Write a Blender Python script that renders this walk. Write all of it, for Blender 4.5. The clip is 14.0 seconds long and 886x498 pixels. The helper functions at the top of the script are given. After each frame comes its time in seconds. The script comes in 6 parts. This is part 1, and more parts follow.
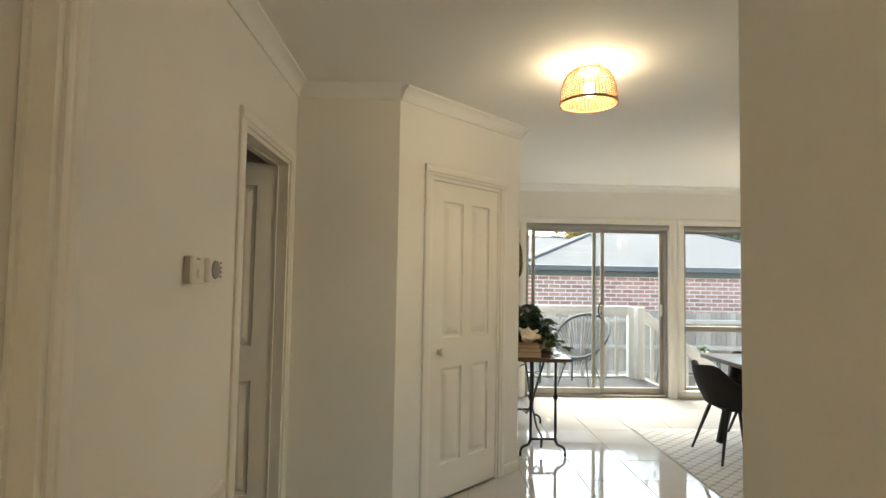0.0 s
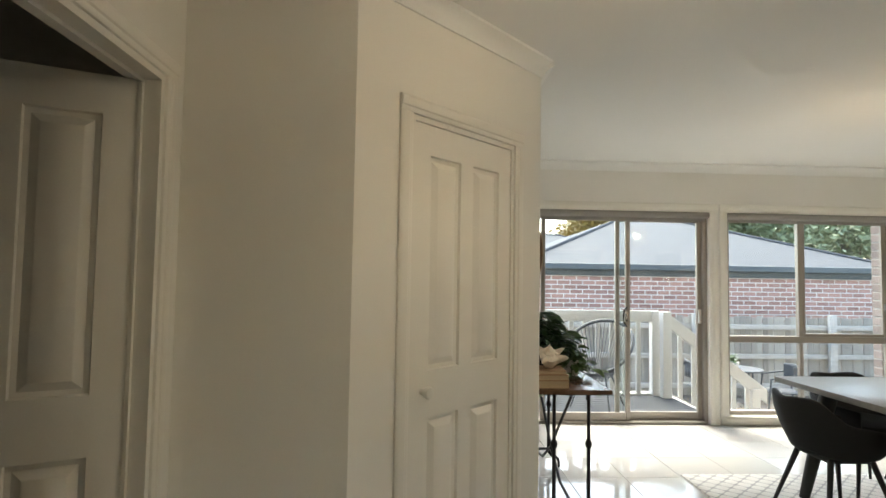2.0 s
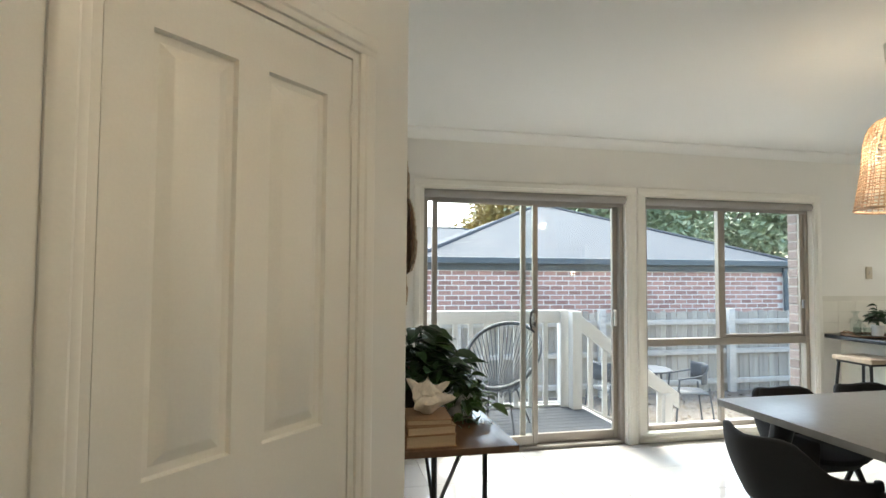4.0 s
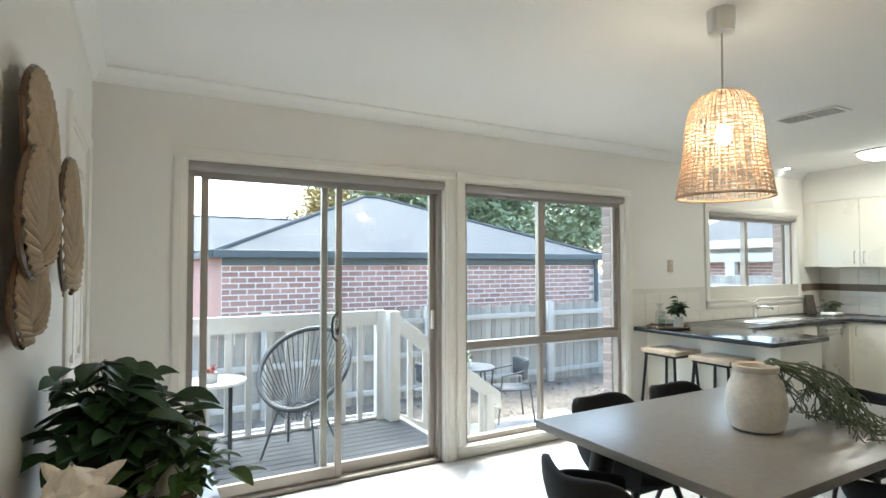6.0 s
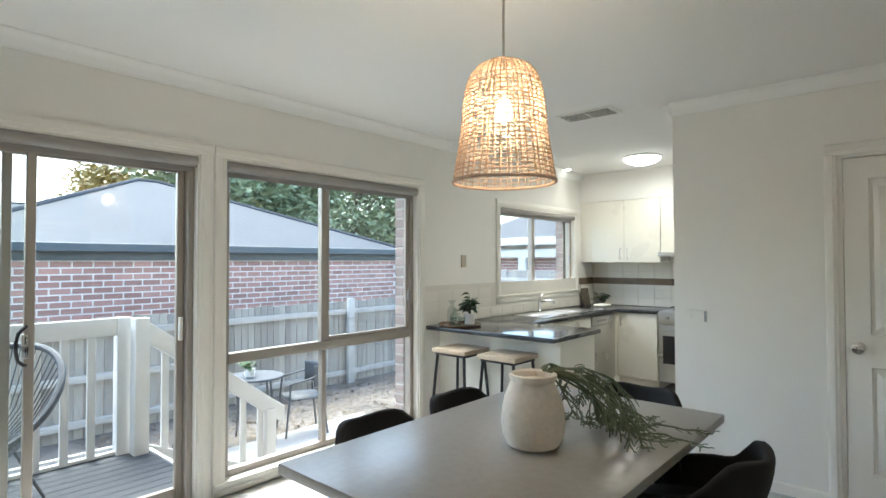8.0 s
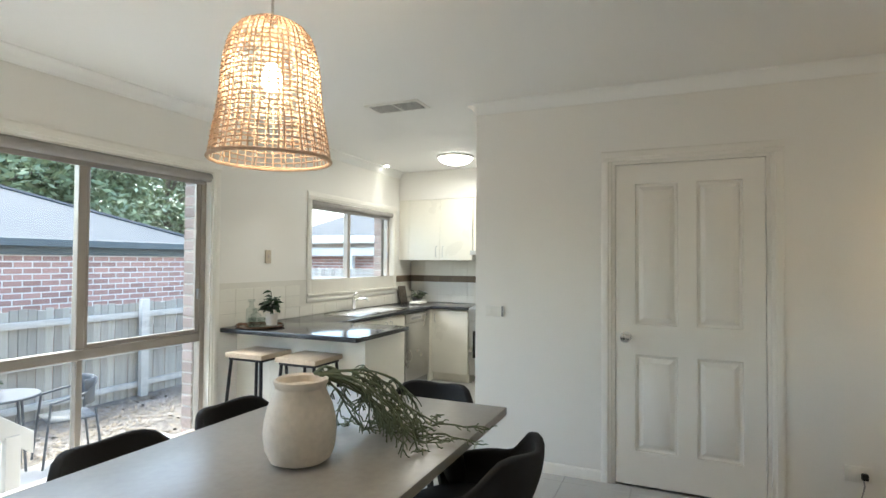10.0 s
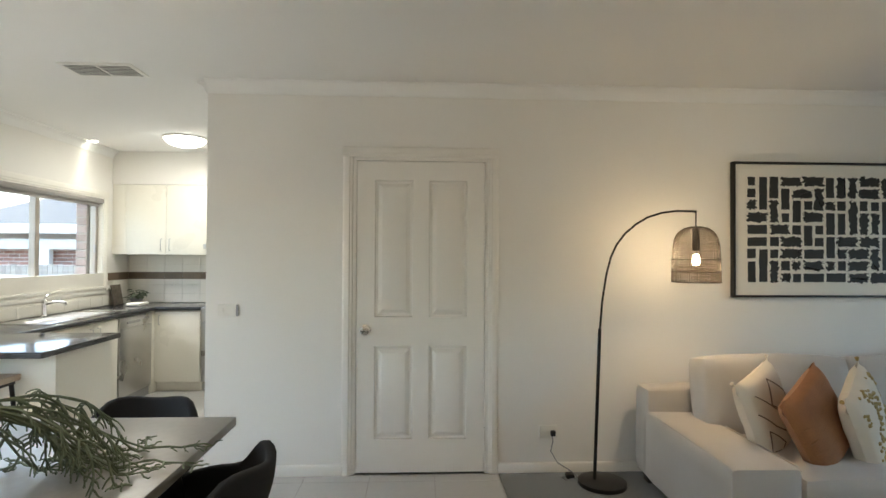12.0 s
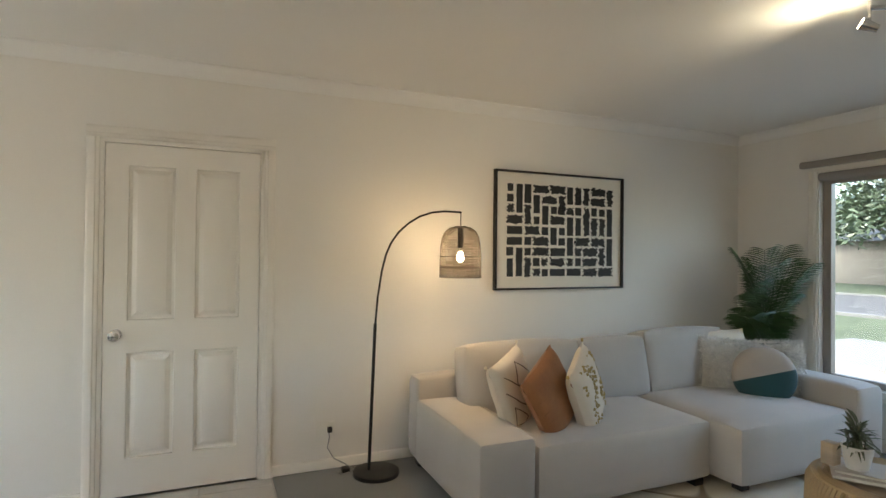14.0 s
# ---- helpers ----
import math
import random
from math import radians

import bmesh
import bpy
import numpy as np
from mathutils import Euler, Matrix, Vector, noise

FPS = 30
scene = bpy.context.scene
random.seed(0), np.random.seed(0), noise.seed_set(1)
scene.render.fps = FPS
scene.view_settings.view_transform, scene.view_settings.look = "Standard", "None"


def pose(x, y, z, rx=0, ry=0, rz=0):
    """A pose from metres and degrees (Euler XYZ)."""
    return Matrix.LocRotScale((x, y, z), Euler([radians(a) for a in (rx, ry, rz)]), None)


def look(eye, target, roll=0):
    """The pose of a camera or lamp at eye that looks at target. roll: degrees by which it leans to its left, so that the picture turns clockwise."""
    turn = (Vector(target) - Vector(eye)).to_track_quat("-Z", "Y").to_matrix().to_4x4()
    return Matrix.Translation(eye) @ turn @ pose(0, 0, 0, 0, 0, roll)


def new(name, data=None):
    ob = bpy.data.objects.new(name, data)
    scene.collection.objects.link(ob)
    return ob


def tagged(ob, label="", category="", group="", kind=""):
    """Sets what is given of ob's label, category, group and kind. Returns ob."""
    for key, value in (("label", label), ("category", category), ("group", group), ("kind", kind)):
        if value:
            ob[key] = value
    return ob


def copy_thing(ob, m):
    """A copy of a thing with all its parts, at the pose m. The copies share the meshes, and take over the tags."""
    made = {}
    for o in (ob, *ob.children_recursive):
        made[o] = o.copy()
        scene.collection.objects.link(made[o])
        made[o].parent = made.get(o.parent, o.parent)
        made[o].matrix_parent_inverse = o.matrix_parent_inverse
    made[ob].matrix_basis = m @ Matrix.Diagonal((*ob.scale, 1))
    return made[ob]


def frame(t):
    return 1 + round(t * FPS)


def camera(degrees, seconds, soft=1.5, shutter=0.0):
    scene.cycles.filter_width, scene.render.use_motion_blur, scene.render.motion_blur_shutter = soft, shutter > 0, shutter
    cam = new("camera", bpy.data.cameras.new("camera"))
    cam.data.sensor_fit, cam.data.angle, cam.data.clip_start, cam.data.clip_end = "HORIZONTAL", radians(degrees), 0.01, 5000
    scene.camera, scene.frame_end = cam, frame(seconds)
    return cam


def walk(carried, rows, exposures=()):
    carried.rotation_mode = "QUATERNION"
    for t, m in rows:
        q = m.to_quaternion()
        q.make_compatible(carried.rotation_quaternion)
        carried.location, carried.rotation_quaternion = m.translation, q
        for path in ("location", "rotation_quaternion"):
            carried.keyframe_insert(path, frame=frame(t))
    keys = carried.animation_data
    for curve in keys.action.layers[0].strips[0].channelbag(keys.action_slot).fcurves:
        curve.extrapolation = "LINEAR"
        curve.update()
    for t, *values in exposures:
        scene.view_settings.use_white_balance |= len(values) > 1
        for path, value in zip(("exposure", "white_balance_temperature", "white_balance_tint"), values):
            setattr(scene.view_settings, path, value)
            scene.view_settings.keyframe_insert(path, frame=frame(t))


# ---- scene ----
cam = camera(79.1, 14.0)
PATH = [
    (0, (0.173, -0.097, 1.43), (0.221, 1.9, 1.529), 1.0),
    (0.5, (0.162, 0.2, 1.419), (0.22, 2.197, 1.515), 1.1),
    (1, (0.165, 0.53, 1.422), (0.229, 2.526, 1.521), 1.1),
    (1.5, (0.185, 0.856, 1.416), (0.258, 2.852, 1.515), 1.0),
    (2, (0.223, 1.163, 1.413), (0.306, 3.158, 1.514), 0.9),
    (2.2, (0.25, 1.286, 1.412), (0.335, 3.282, 1.509), 1.1),
    (4.3, (0.657, 2.362, 1.434), (1.151, 4.298, 1.519), 0.3),
    (4.5, (0.695, 2.437, 1.434), (1.236, 4.361, 1.519), 0.3),
    (5, (0.821, 2.587, 1.435), (1.508, 4.464, 1.516), 0.1),
    (5.5, (0.965, 2.726, 1.445), (1.809, 4.538, 1.517), -0.0),
    (6, (1.112, 2.852, 1.452), (2.086, 4.598, 1.516), -0.1),
    (6.5, (1.261, 2.961, 1.461), (2.355, 4.634, 1.519), -0.1),
    (7, (1.401, 3.037, 1.458), (2.626, 4.618, 1.51), -0.2),
    (7.5, (1.526, 3.094, 1.455), (2.893, 4.552, 1.505), -0.1),
    (8, (1.634, 3.121, 1.454), (3.137, 4.441, 1.499), -0.1),
    (8.2, (1.67, 3.12, 1.453), (3.224, 4.379, 1.498), -0.0),
    (10.3, (1.961, 3.048, 1.423), (3.83, 3.76, 1.467), 0.3),
    (10.5, (1.981, 3.046, 1.423), (3.876, 3.683, 1.466), 0.2),
    (11, (2.01, 3.049, 1.424), (3.971, 3.438, 1.463), 0.2),
    (11.5, (2.024, 3.041, 1.427), (4.02, 3.178, 1.458), 0.3),
    (12, (2.031, 3.029, 1.426), (4.029, 2.937, 1.455), 0.3),
    (12.5, (2.029, 2.999, 1.426), (4.007, 2.705, 1.452), 0.3),
    (13, (2.013, 2.952, 1.432), (3.958, 2.485, 1.455), 0.3),
    (13.5, (2.003, 2.899, 1.431), (3.903, 2.276, 1.452), 0.5),
    (14, (1.992, 2.847, 1.43), (3.833, 2.065, 1.45), 0.6),
]
walk(cam, [(t, look(eye, target, roll)) for t, eye, target, roll in PATH], [(0.0, 3.12, 7200, 4), (1.0, 3.0, 7000, 4), (2.0, 2.87, 6850, 4), (4.5, 2.92, 6350, 3), (5.5, 3.0, 6150, 2), (8.0, 2.88, 6050, 3), (10.5, 3.1, 6250, 4), (12.0, 3.12, 6400, 5), (14.0, 3.15, 6850, 7)])

# ---- daylight: soft bright sky, weak wide sun ----
world = bpy.data.worlds.new("sky")
scene.world = world
world.use_nodes = True
wn = world.node_tree.nodes
sky = wn.new("ShaderNodeTexSky")
sky.sky_type = "NISHITA"
sky.sun_disc = False
sky.sun_elevation = radians(57)
sky.sun_rotation = radians(0)
sky.air_density, sky.dust_density, sky.ozone_density = 1.0, 3.0, 1.0
wn["Background"].inputs["Strength"].default_value = 0.15
world.node_tree.links.new(sky.outputs[0], wn["Background"].inputs["Color"])
sun = new("sun", bpy.data.lights.new("sun", "SUN"))
sun.data.energy, sun.data.angle, sun.data.color = 0.9, radians(25), (1.0, 0.985, 0.96)
sun.matrix_world = look((0, 20, 30.8), (0, 0, 0))

WARM = (1.0, 0.83, 0.62)
NEUTRAL = (1.0, 0.95, 0.87)


def lamp(name, place, watts, radius=0.04, color=WARM):
    ob = new(name, bpy.data.lights.new(name, "POINT"))
    ob.data.energy, ob.data.shadow_soft_size, ob.data.color = watts, radius, color
    ob.location = place
    return ob


def spot(name, place, target, watts, angle=80, color=NEUTRAL):
    ob = new(name, bpy.data.lights.new(name, "SPOT"))
    ob.data.energy, ob.data.spot_size, ob.data.spot_blend, ob.data.color = watts, radians(angle), 1.0, color
    ob.data.shadow_soft_size = 0.03
    ob.matrix_world = look(place, target)
    return ob


HALL_LAMP, DINING_LAMP, OYSTER, ARC_LAMP = (1.0, 2.69), (3.29, 4.27), (7.30, 5.28), (5.09, 1.41)
CEIL = 2.56
lamp("hall_bulb_light", (*HALL_LAMP, 2.43), 3.6)
# unseen second hall lamp behind the camera, added to warm the walls
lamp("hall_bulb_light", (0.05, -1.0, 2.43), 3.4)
lamp("dining_bulb_light", (*DINING_LAMP, 2.03), 2.6)
lamp("arc_bulb_light", (*ARC_LAMP, 1.42), 2.2, color=(1.0, 0.70, 0.40))
oyster = new("oyster_light", bpy.data.lights.new("oyster_light", "AREA"))
oyster.data.shape, oyster.data.size, oyster.data.energy, oyster.data.color = "DISK", 0.34, 2.0, NEUTRAL
oyster.matrix_world = look((*OYSTER, CEIL - 0.10), (OYSTER[0], OYSTER[1] + 0.0001, 0))
spot("downlight_a", (5.55, 5.8, CEIL - 0.03), (5.55, 5.9, 0), 3.5)
spot("downlight_b", (7.50, 6.25, CEIL - 0.03), (7.50, 6.15, 0), 1.0)
spot("track_spot_light", (3.45, 0.27, 2.43), (4.3, 1.0, 2.50), 1.7, 130, (1.0, 0.85, 0.62))
spot("track_spot_light", (3.0, -0.6, 2.43), (1.8, -0.4, 2.50), 2.2, 120, (1.0, 0.85, 0.62))

# ---- materials ----
def nodes_of(name):
    m = bpy.data.materials.new(name)
    m.use_nodes = True
    return m, m.node_tree.nodes, m.node_tree.links, m.node_tree.nodes["Principled BSDF"]


def surface(name, color, rough=0.6, metal=0.0, vary=0.12, big=1.5, fine=60.0, bump=0.1, depth=0.002, per_piece=0.0, stretch=(1, 1, 1), coat=0.0, sheen=0.0, island=0.0, rough_vary=0.1):
    """Colour with stains at a large and grain at a fine scale, gloss that varies, fine relief."""
    m, n, l, p = nodes_of(name)
    tc = n.new("ShaderNodeTexCoord")
    mp = n.new("ShaderNodeMapping")
    mp.inputs["Scale"].default_value = stretch
    l.new(tc.outputs["Object"], mp.inputs[0])
    a, b = n.new("ShaderNodeTexNoise"), n.new("ShaderNodeTexNoise")
    a.inputs["Scale"].default_value, b.inputs["Scale"].default_value = big, fine
    a.inputs["Detail"].default_value, b.inputs["Detail"].default_value = 3, 4
    for t in (a, b):
        l.new(mp.outputs[0], t.inputs["Vector"])
    add = n.new("ShaderNodeMath")
    add.operation = "ADD"
    l.new(a.outputs["Fac"], add.inputs[0])
    l.new(b.outputs["Fac"], add.inputs[1])
    last = add
    if per_piece or island:
        rnd = n.new("ShaderNodeObjectInfo") if per_piece else n.new("ShaderNodeNewGeometry")
        k = n.new("ShaderNodeMath")
        k.operation = "MULTIPLY_ADD"
        k.inputs[1].default_value = 2 * (per_piece or island)
        l.new(rnd.outputs["Random" if per_piece else "Random Per Island"], k.inputs[0])
        l.new(add.outputs[0], k.inputs[2])
        last = k
    mr = n.new("ShaderNodeMapRange")
    mr.inputs["From Min"].default_value, mr.inputs["From Max"].default_value = 0.6, 1.4 + 2 * (per_piece or island)
    mr.inputs["To Min"].default_value, mr.inputs["To Max"].default_value = 1 - vary, 1 + vary
    l.new(last.outputs[0], mr.inputs["Value"])
    mul = n.new("ShaderNodeMix")
    mul.data_type, mul.blend_type = "RGBA", "MULTIPLY"
    mul.inputs["Factor"].default_value = 1.0
    mul.inputs["A"].default_value = (*color, 1)
    l.new(mr.outputs[0], mul.inputs["B"])
    l.new(mul.outputs["Result"], p.inputs["Base Color"])
    rr = n.new("ShaderNodeMapRange")
    rr.inputs["To Min"].default_value, rr.inputs["To Max"].default_value = max(0.02, rough * (1 - rough_vary)), min(1, rough * (1 + rough_vary))
    l.new(a.outputs["Fac"], rr.inputs["Value"])
    l.new(rr.outputs[0], p.inputs["Roughness"])
    p.inputs["Metallic"].default_value = metal
    p.inputs["Coat Weight"].default_value = coat
    p.inputs["Sheen Weight"].default_value = sheen
    if bump:
        bp = n.new("ShaderNodeBump")
        bp.inputs["Strength"].default_value, bp.inputs["Distance"].default_value = bump, depth
        l.new(b.outputs["Fac"], bp.inputs["Height"])
        l.new(bp.outputs[0], p.inputs["Normal"])
    return m


def glass_pane(name, tint=(0.96, 0.98, 0.97)):
    m, n, l, p = nodes_of(name)
    tr, gl, mix, lw = n.new("ShaderNodeBsdfTransparent"), n.new("ShaderNodeBsdfGlossy"), n.new("ShaderNodeMixShader"), n.new("ShaderNodeLayerWeight")
    tr.inputs[0].default_value = (*tint, 1)
    gl.inputs["Roughness"].default_value = 0.01
    power, scale = n.new("ShaderNodeMath"), n.new("ShaderNodeMath")
    power.operation, scale.operation = "POWER", "MULTIPLY_ADD"
    power.inputs[1].default_value, scale.inputs[1].default_value, scale.inputs[2].default_value = 5.0, 0.9, 0.03
    l.new(lw.outputs["Facing"], power.inputs[0])
    l.new(power.outputs[0], scale.inputs[0])
    l.new(scale.outputs[0], mix.inputs[0])
    l.new(tr.outputs[0], mix.inputs[1])
    l.new(gl.outputs[0], mix.inputs[2])
    l.new(mix.outputs[0], n["Material Output"].inputs[0])
    return m


def glow(name, color, strength, clear=0.0):
    m, n, l, p = nodes_of(name)
    em = n.new("ShaderNodeEmission")
    em.inputs[0].default_value, em.inputs[1].default_value = (*color, 1), strength
    out = em
    if clear:
        tr, out = n.new("ShaderNodeBsdfTransparent"), n.new("ShaderNodeMixShader")
        out.inputs[0].default_value = 1 - clear
        l.new(tr.outputs[0], out.inputs[1])
        l.new(em.outputs[0], out.inputs[2])
    l.new(out.outputs[0], n["Material Output"].inputs[0])
    return m


def leafy(name, color, vary=0.35, rough=0.45):
    m = surface(name, color, rough, vary=vary, big=3, fine=40, bump=0.05, island=0.35)
    p = m.node_tree.nodes["Principled BSDF"]
    p.inputs["Subsurface Weight"].default_value = 0.0
    return m


WALL = surface("wall_paint", (0.82, 0.795, 0.745), 0.55, vary=0.03, big=0.8, fine=220, bump=0.06, depth=0.001)
CEILING = surface("ceiling_paint", (0.84, 0.83, 0.80), 0.8, vary=0.025, big=0.7, fine=180, bump=0.05, depth=0.001)
TRIM = surface("trim_paint", (0.82, 0.79, 0.73), 0.32, vary=0.03, big=2, fine=120, bump=0.04, depth=0.0006)
DOORPAINT = surface("door_paint", (0.82, 0.79, 0.73), 0.35, vary=0.03, big=2, fine=140, bump=0.05, depth=0.0006)
TILE = surface("polished_tile", (0.50, 0.49, 0.47), 0.05, vary=0.03, big=2, fine=30, bump=0.015, depth=0.001, per_piece=0.03, rough_vary=0.3)
GROUT = surface("grout", (0.36, 0.345, 0.32), 0.9, vary=0.15, big=4, fine=150, bump=0.2)
CARPET = surface("carpet", (0.16, 0.165, 0.165), 0.95, vary=0.25, big=3, fine=320, bump=0.8, depth=0.006, sheen=0.2)
ALU = surface("taupe_aluminium", (0.36, 0.325, 0.285), 0.38, metal=0.35, vary=0.05, big=3, fine=90, bump=0.03)
WINTRIM = surface("window_trim_paint", (0.82, 0.79, 0.72), 0.35, vary=0.03, big=2, fine=120, bump=0.04, depth=0.0006)
BLIND = surface("blind_fabric", (0.33, 0.31, 0.29), 0.8, vary=0.08, big=4, fine=260, bump=0.2)
GLASS = glass_pane("window_glass")
WHITEWOOD = surface("white_painted_timber", (0.60, 0.59, 0.56), 0.5, vary=0.08, big=2.5, fine=50, bump=0.2, stretch=(1, 1, 0.2))
DECKMAT = surface("deck_paint", (0.036, 0.040, 0.048), 0.85, vary=0.15, big=3, fine=40, bump=0.25, stretch=(0.15, 1, 1), per_piece=0.25)
PALING = surface("grey_paling", (0.36, 0.345, 0.31), 0.85, vary=0.4, big=2.5, fine=26, bump=0.5, depth=0.004, stretch=(1, 1, 0.12), per_piece=0.5)
RAILWOOD = surface("grey_fence_rail", (0.50, 0.49, 0.46), 0.85, vary=0.3, big=2.5, fine=40, bump=0.4, stretch=(0.12, 1, 1))
BRICK = surface("brick", (0.46, 0.27, 0.225), 0.85, vary=0.38, big=5, fine=70, bump=0.6, depth=0.004, per_piece=0.6)
MORTAR = surface("mortar", (0.82, 0.78, 0.73), 0.9, vary=0.15, big=3, fine=90, bump=0.4)
ROOF = surface("slate_roof", (0.052, 0.058, 0.066), 0.9, vary=0.12, big=1, fine=30, bump=0.04, per_piece=0.1)
GUTTER = surface("gutter_paint", (0.10, 0.12, 0.13), 0.4, vary=0.1, big=2, fine=40, bump=0.05)
FASCIA = surface("fascia_paint", (0.70, 0.69, 0.65), 0.5, vary=0.06, big=2, fine=40, bump=0.05)
MULCH = surface("bark_mulch", (0.19, 0.165, 0.14), 0.95, vary=0.7, big=2, fine=28, bump=1.0, depth=0.04)
PAVER = surface("light_paving", (0.40, 0.38, 0.35), 0.85, vary=0.15, big=2, fine=60, bump=0.3)
GRASS = surface("lawn", (0.05, 0.065, 0.033), 0.9, vary=0.4, big=0.6, fine=40, bump=0.8, depth=0.03)
ASPHALT = surface("asphalt", (0.055, 0.055, 0.058), 0.85, vary=0.2, big=0.8, fine=90, bump=0.4)
CONCRETE = surface("concrete_drive", (0.13, 0.13, 0.127), 0.85, vary=0.12, big=0.7, fine=60, bump=0.25)
BARK = surface("tree_bark", (0.13, 0.10, 0.075), 0.95, vary=0.4, big=4, fine=30, bump=0.8, depth=0.02, stretch=(1, 1, 0.25))
FOLIAGE = leafy("tree_leaves", (0.20, 0.24, 0.125))
STREETLEAF = leafy("street_tree_leaves", (0.055, 0.08, 0.045))
AUTUMN = leafy("autumn_leaves", (0.26, 0.19, 0.04))
HONEY = surface("honey_cane", (0.30, 0.16, 0.065), 0.6, vary=0.3, big=30, fine=200, bump=0.2)
RATTAN = surface("rattan", (0.57, 0.41, 0.29), 0.6, vary=0.3, big=30, fine=200, bump=0.2)
CORD = surface("pendant_cord", (0.55, 0.53, 0.48), 0.5, vary=0.05)
WHITEPLASTIC = surface("white_plastic", (0.80, 0.78, 0.72), 0.35, vary=0.03, big=6, fine=100, bump=0.02)
BULB = glow("bulb_glow", (1.0, 0.75, 0.42), 6, 0.35)
BLACKMETAL = surface("black_metal", (0.018, 0.018, 0.019), 0.45, metal=0.3, vary=0.2, big=8, fine=80, bump=0.1)
BLACKVELVET = surface("black_fabric", (0.012, 0.012, 0.014), 0.85, vary=0.3, big=5, fine=260, bump=0.35)
TABLETOP = surface("grey_stone_top", (0.27, 0.255, 0.235), 0.3, vary=0.12, big=2.2, fine=36, bump=0.05, rough_vary=0.12)
WALNUT = surface("dark_wood", (0.15, 0.085, 0.05), 0.22, vary=0.35, big=3, fine=26, bump=0.15, stretch=(1, 0.08, 1))
OAK = surface("light_oak", (0.50, 0.40, 0.29), 0.5, vary=0.25, big=3, fine=26, bump=0.2, stretch=(0.1, 1, 1))
VASE = surface("chalky_ceramic", (0.76, 0.70, 0.63), 0.8, vary=0.1, big=6, fine=50, bump=0.5, depth=0.004)
PLANTGREEN = leafy("plant_leaf", (0.07, 0.13, 0.035))
DARKLEAF = leafy("dark_leaf", (0.032, 0.075, 0.028), rough=0.35)
SAGE = leafy("sage_foliage", (0.12, 0.15, 0.09), rough=0.6)
PALM = leafy("palm_leaf", (0.035, 0.085, 0.025))
SOFA = surface("grey_upholstery", (0.48, 0.447, 0.41), 0.92, vary=0.1, big=3, fine=420, bump=0.4, depth=0.0015, sheen=0.25)
SOFALEG = surface("dark_leg", (0.02, 0.018, 0.016), 0.5, vary=0.2)
LAMINATE = surface("white_laminate", (0.80, 0.77, 0.68), 0.28, vary=0.02, big=2, fine=60, bump=0.01)
GRANITE = surface("dark_granite", (0.035, 0.036, 0.04), 0.12, vary=0.6, big=12, fine=180, bump=0.02)
STEEL = surface("brushed_steel", (0.55, 0.54, 0.52), 0.28, metal=1.0, vary=0.06, big=4, fine=120, bump=0.05, stretch=(1, 0.05, 1))
CHROME = surface("chrome", (0.75, 0.75, 0.75), 0.12, metal=1.0, vary=0.03)
DARKGLASS = surface("oven_glass", (0.02, 0.02, 0.022), 0.08, vary=0.1)
SPLASH = surface("splashback_tile", (0.82, 0.79, 0.71), 0.2, vary=0.04, big=3, fine=40, bump=0.03, per_piece=0.05)
BANDTILE = surface("brown_band_tile", (0.16, 0.115, 0.075), 0.3, vary=0.3, big=8, fine=60, bump=0.1, per_piece=0.3)
PAPER = surface("art_paper", (0.80, 0.77, 0.70), 0.75, vary=0.03, big=3, fine=150, bump=0.05)
INK = surface("black_paint", (0.018, 0.018, 0.018), 0.6, vary=0.3, big=14, fine=80, bump=0.1)
TERRACOTTA = surface("rust_velvet", (0.30, 0.125, 0.045), 0.85, vary=0.3, big=8, fine=240, bump=0.3, sheen=0.12)
CREAM = surface("cream_cotton", (0.70, 0.63, 0.52), 0.9, vary=0.08, big=6, fine=260, bump=0.5)
OCHRE = surface("ochre_tufts", (0.42, 0.31, 0.13), 0.95, vary=0.3, big=20, fine=200, bump=0.6)
FUR = surface("white_fur", (0.84, 0.81, 0.75), 0.95, vary=0.06, big=12, fine=160, bump=0.3, depth=0.004, sheen=0.3)
TAUPE = surface("taupe_velvet", (0.42, 0.37, 0.32), 0.85, vary=0.1, big=6, fine=260, bump=0.3, sheen=0.3)
TEAL = surface("teal_velvet", (0.008, 0.055, 0.062), 0.8, vary=0.2, big=6, fine=260, bump=0.3, sheen=0.2)
BOOKTAN = surface("book_cloth", (0.33, 0.20, 0.11), 0.7, vary=0.2, big=8, fine=150, bump=0.2)
BOOKPAGE = surface("book_pages", (0.55, 0.43, 0.29), 0.85, vary=0.2, big=5, fine=120, bump=0.3, stretch=(1, 1, 8))
SHELL = surface("sea_shell", (0.78, 0.70, 0.60), 0.6, vary=0.15, big=12, fine=80, bump=0.4, depth=0.004)
GREYPLASTIC = surface("grey_plastic", (0.30, 0.30, 0.30), 0.45, vary=0.05)
WHITEPOT = surface("white_pot", (0.80, 0.79, 0.76), 0.35, vary=0.04, big=5, fine=60, bump=0.03)
SOIL = surface("potting_soil", (0.05, 0.038, 0.028), 0.95, vary=0.5, big=20, fine=120, bump=0.8)
EGGGREY = surface("grey_cord", (0.065, 0.072, 0.082), 0.6, vary=0.15, big=12, fine=120, bump=0.2)
WOVENGRASS = surface("woven_seagrass", (0.40, 0.29, 0.16), 0.8, vary=0.3, big=10, fine=150, bump=0.4, island=0.3)
CLEARGLASS = glass_pane("clear_glass", (0.9, 0.93, 0.92))


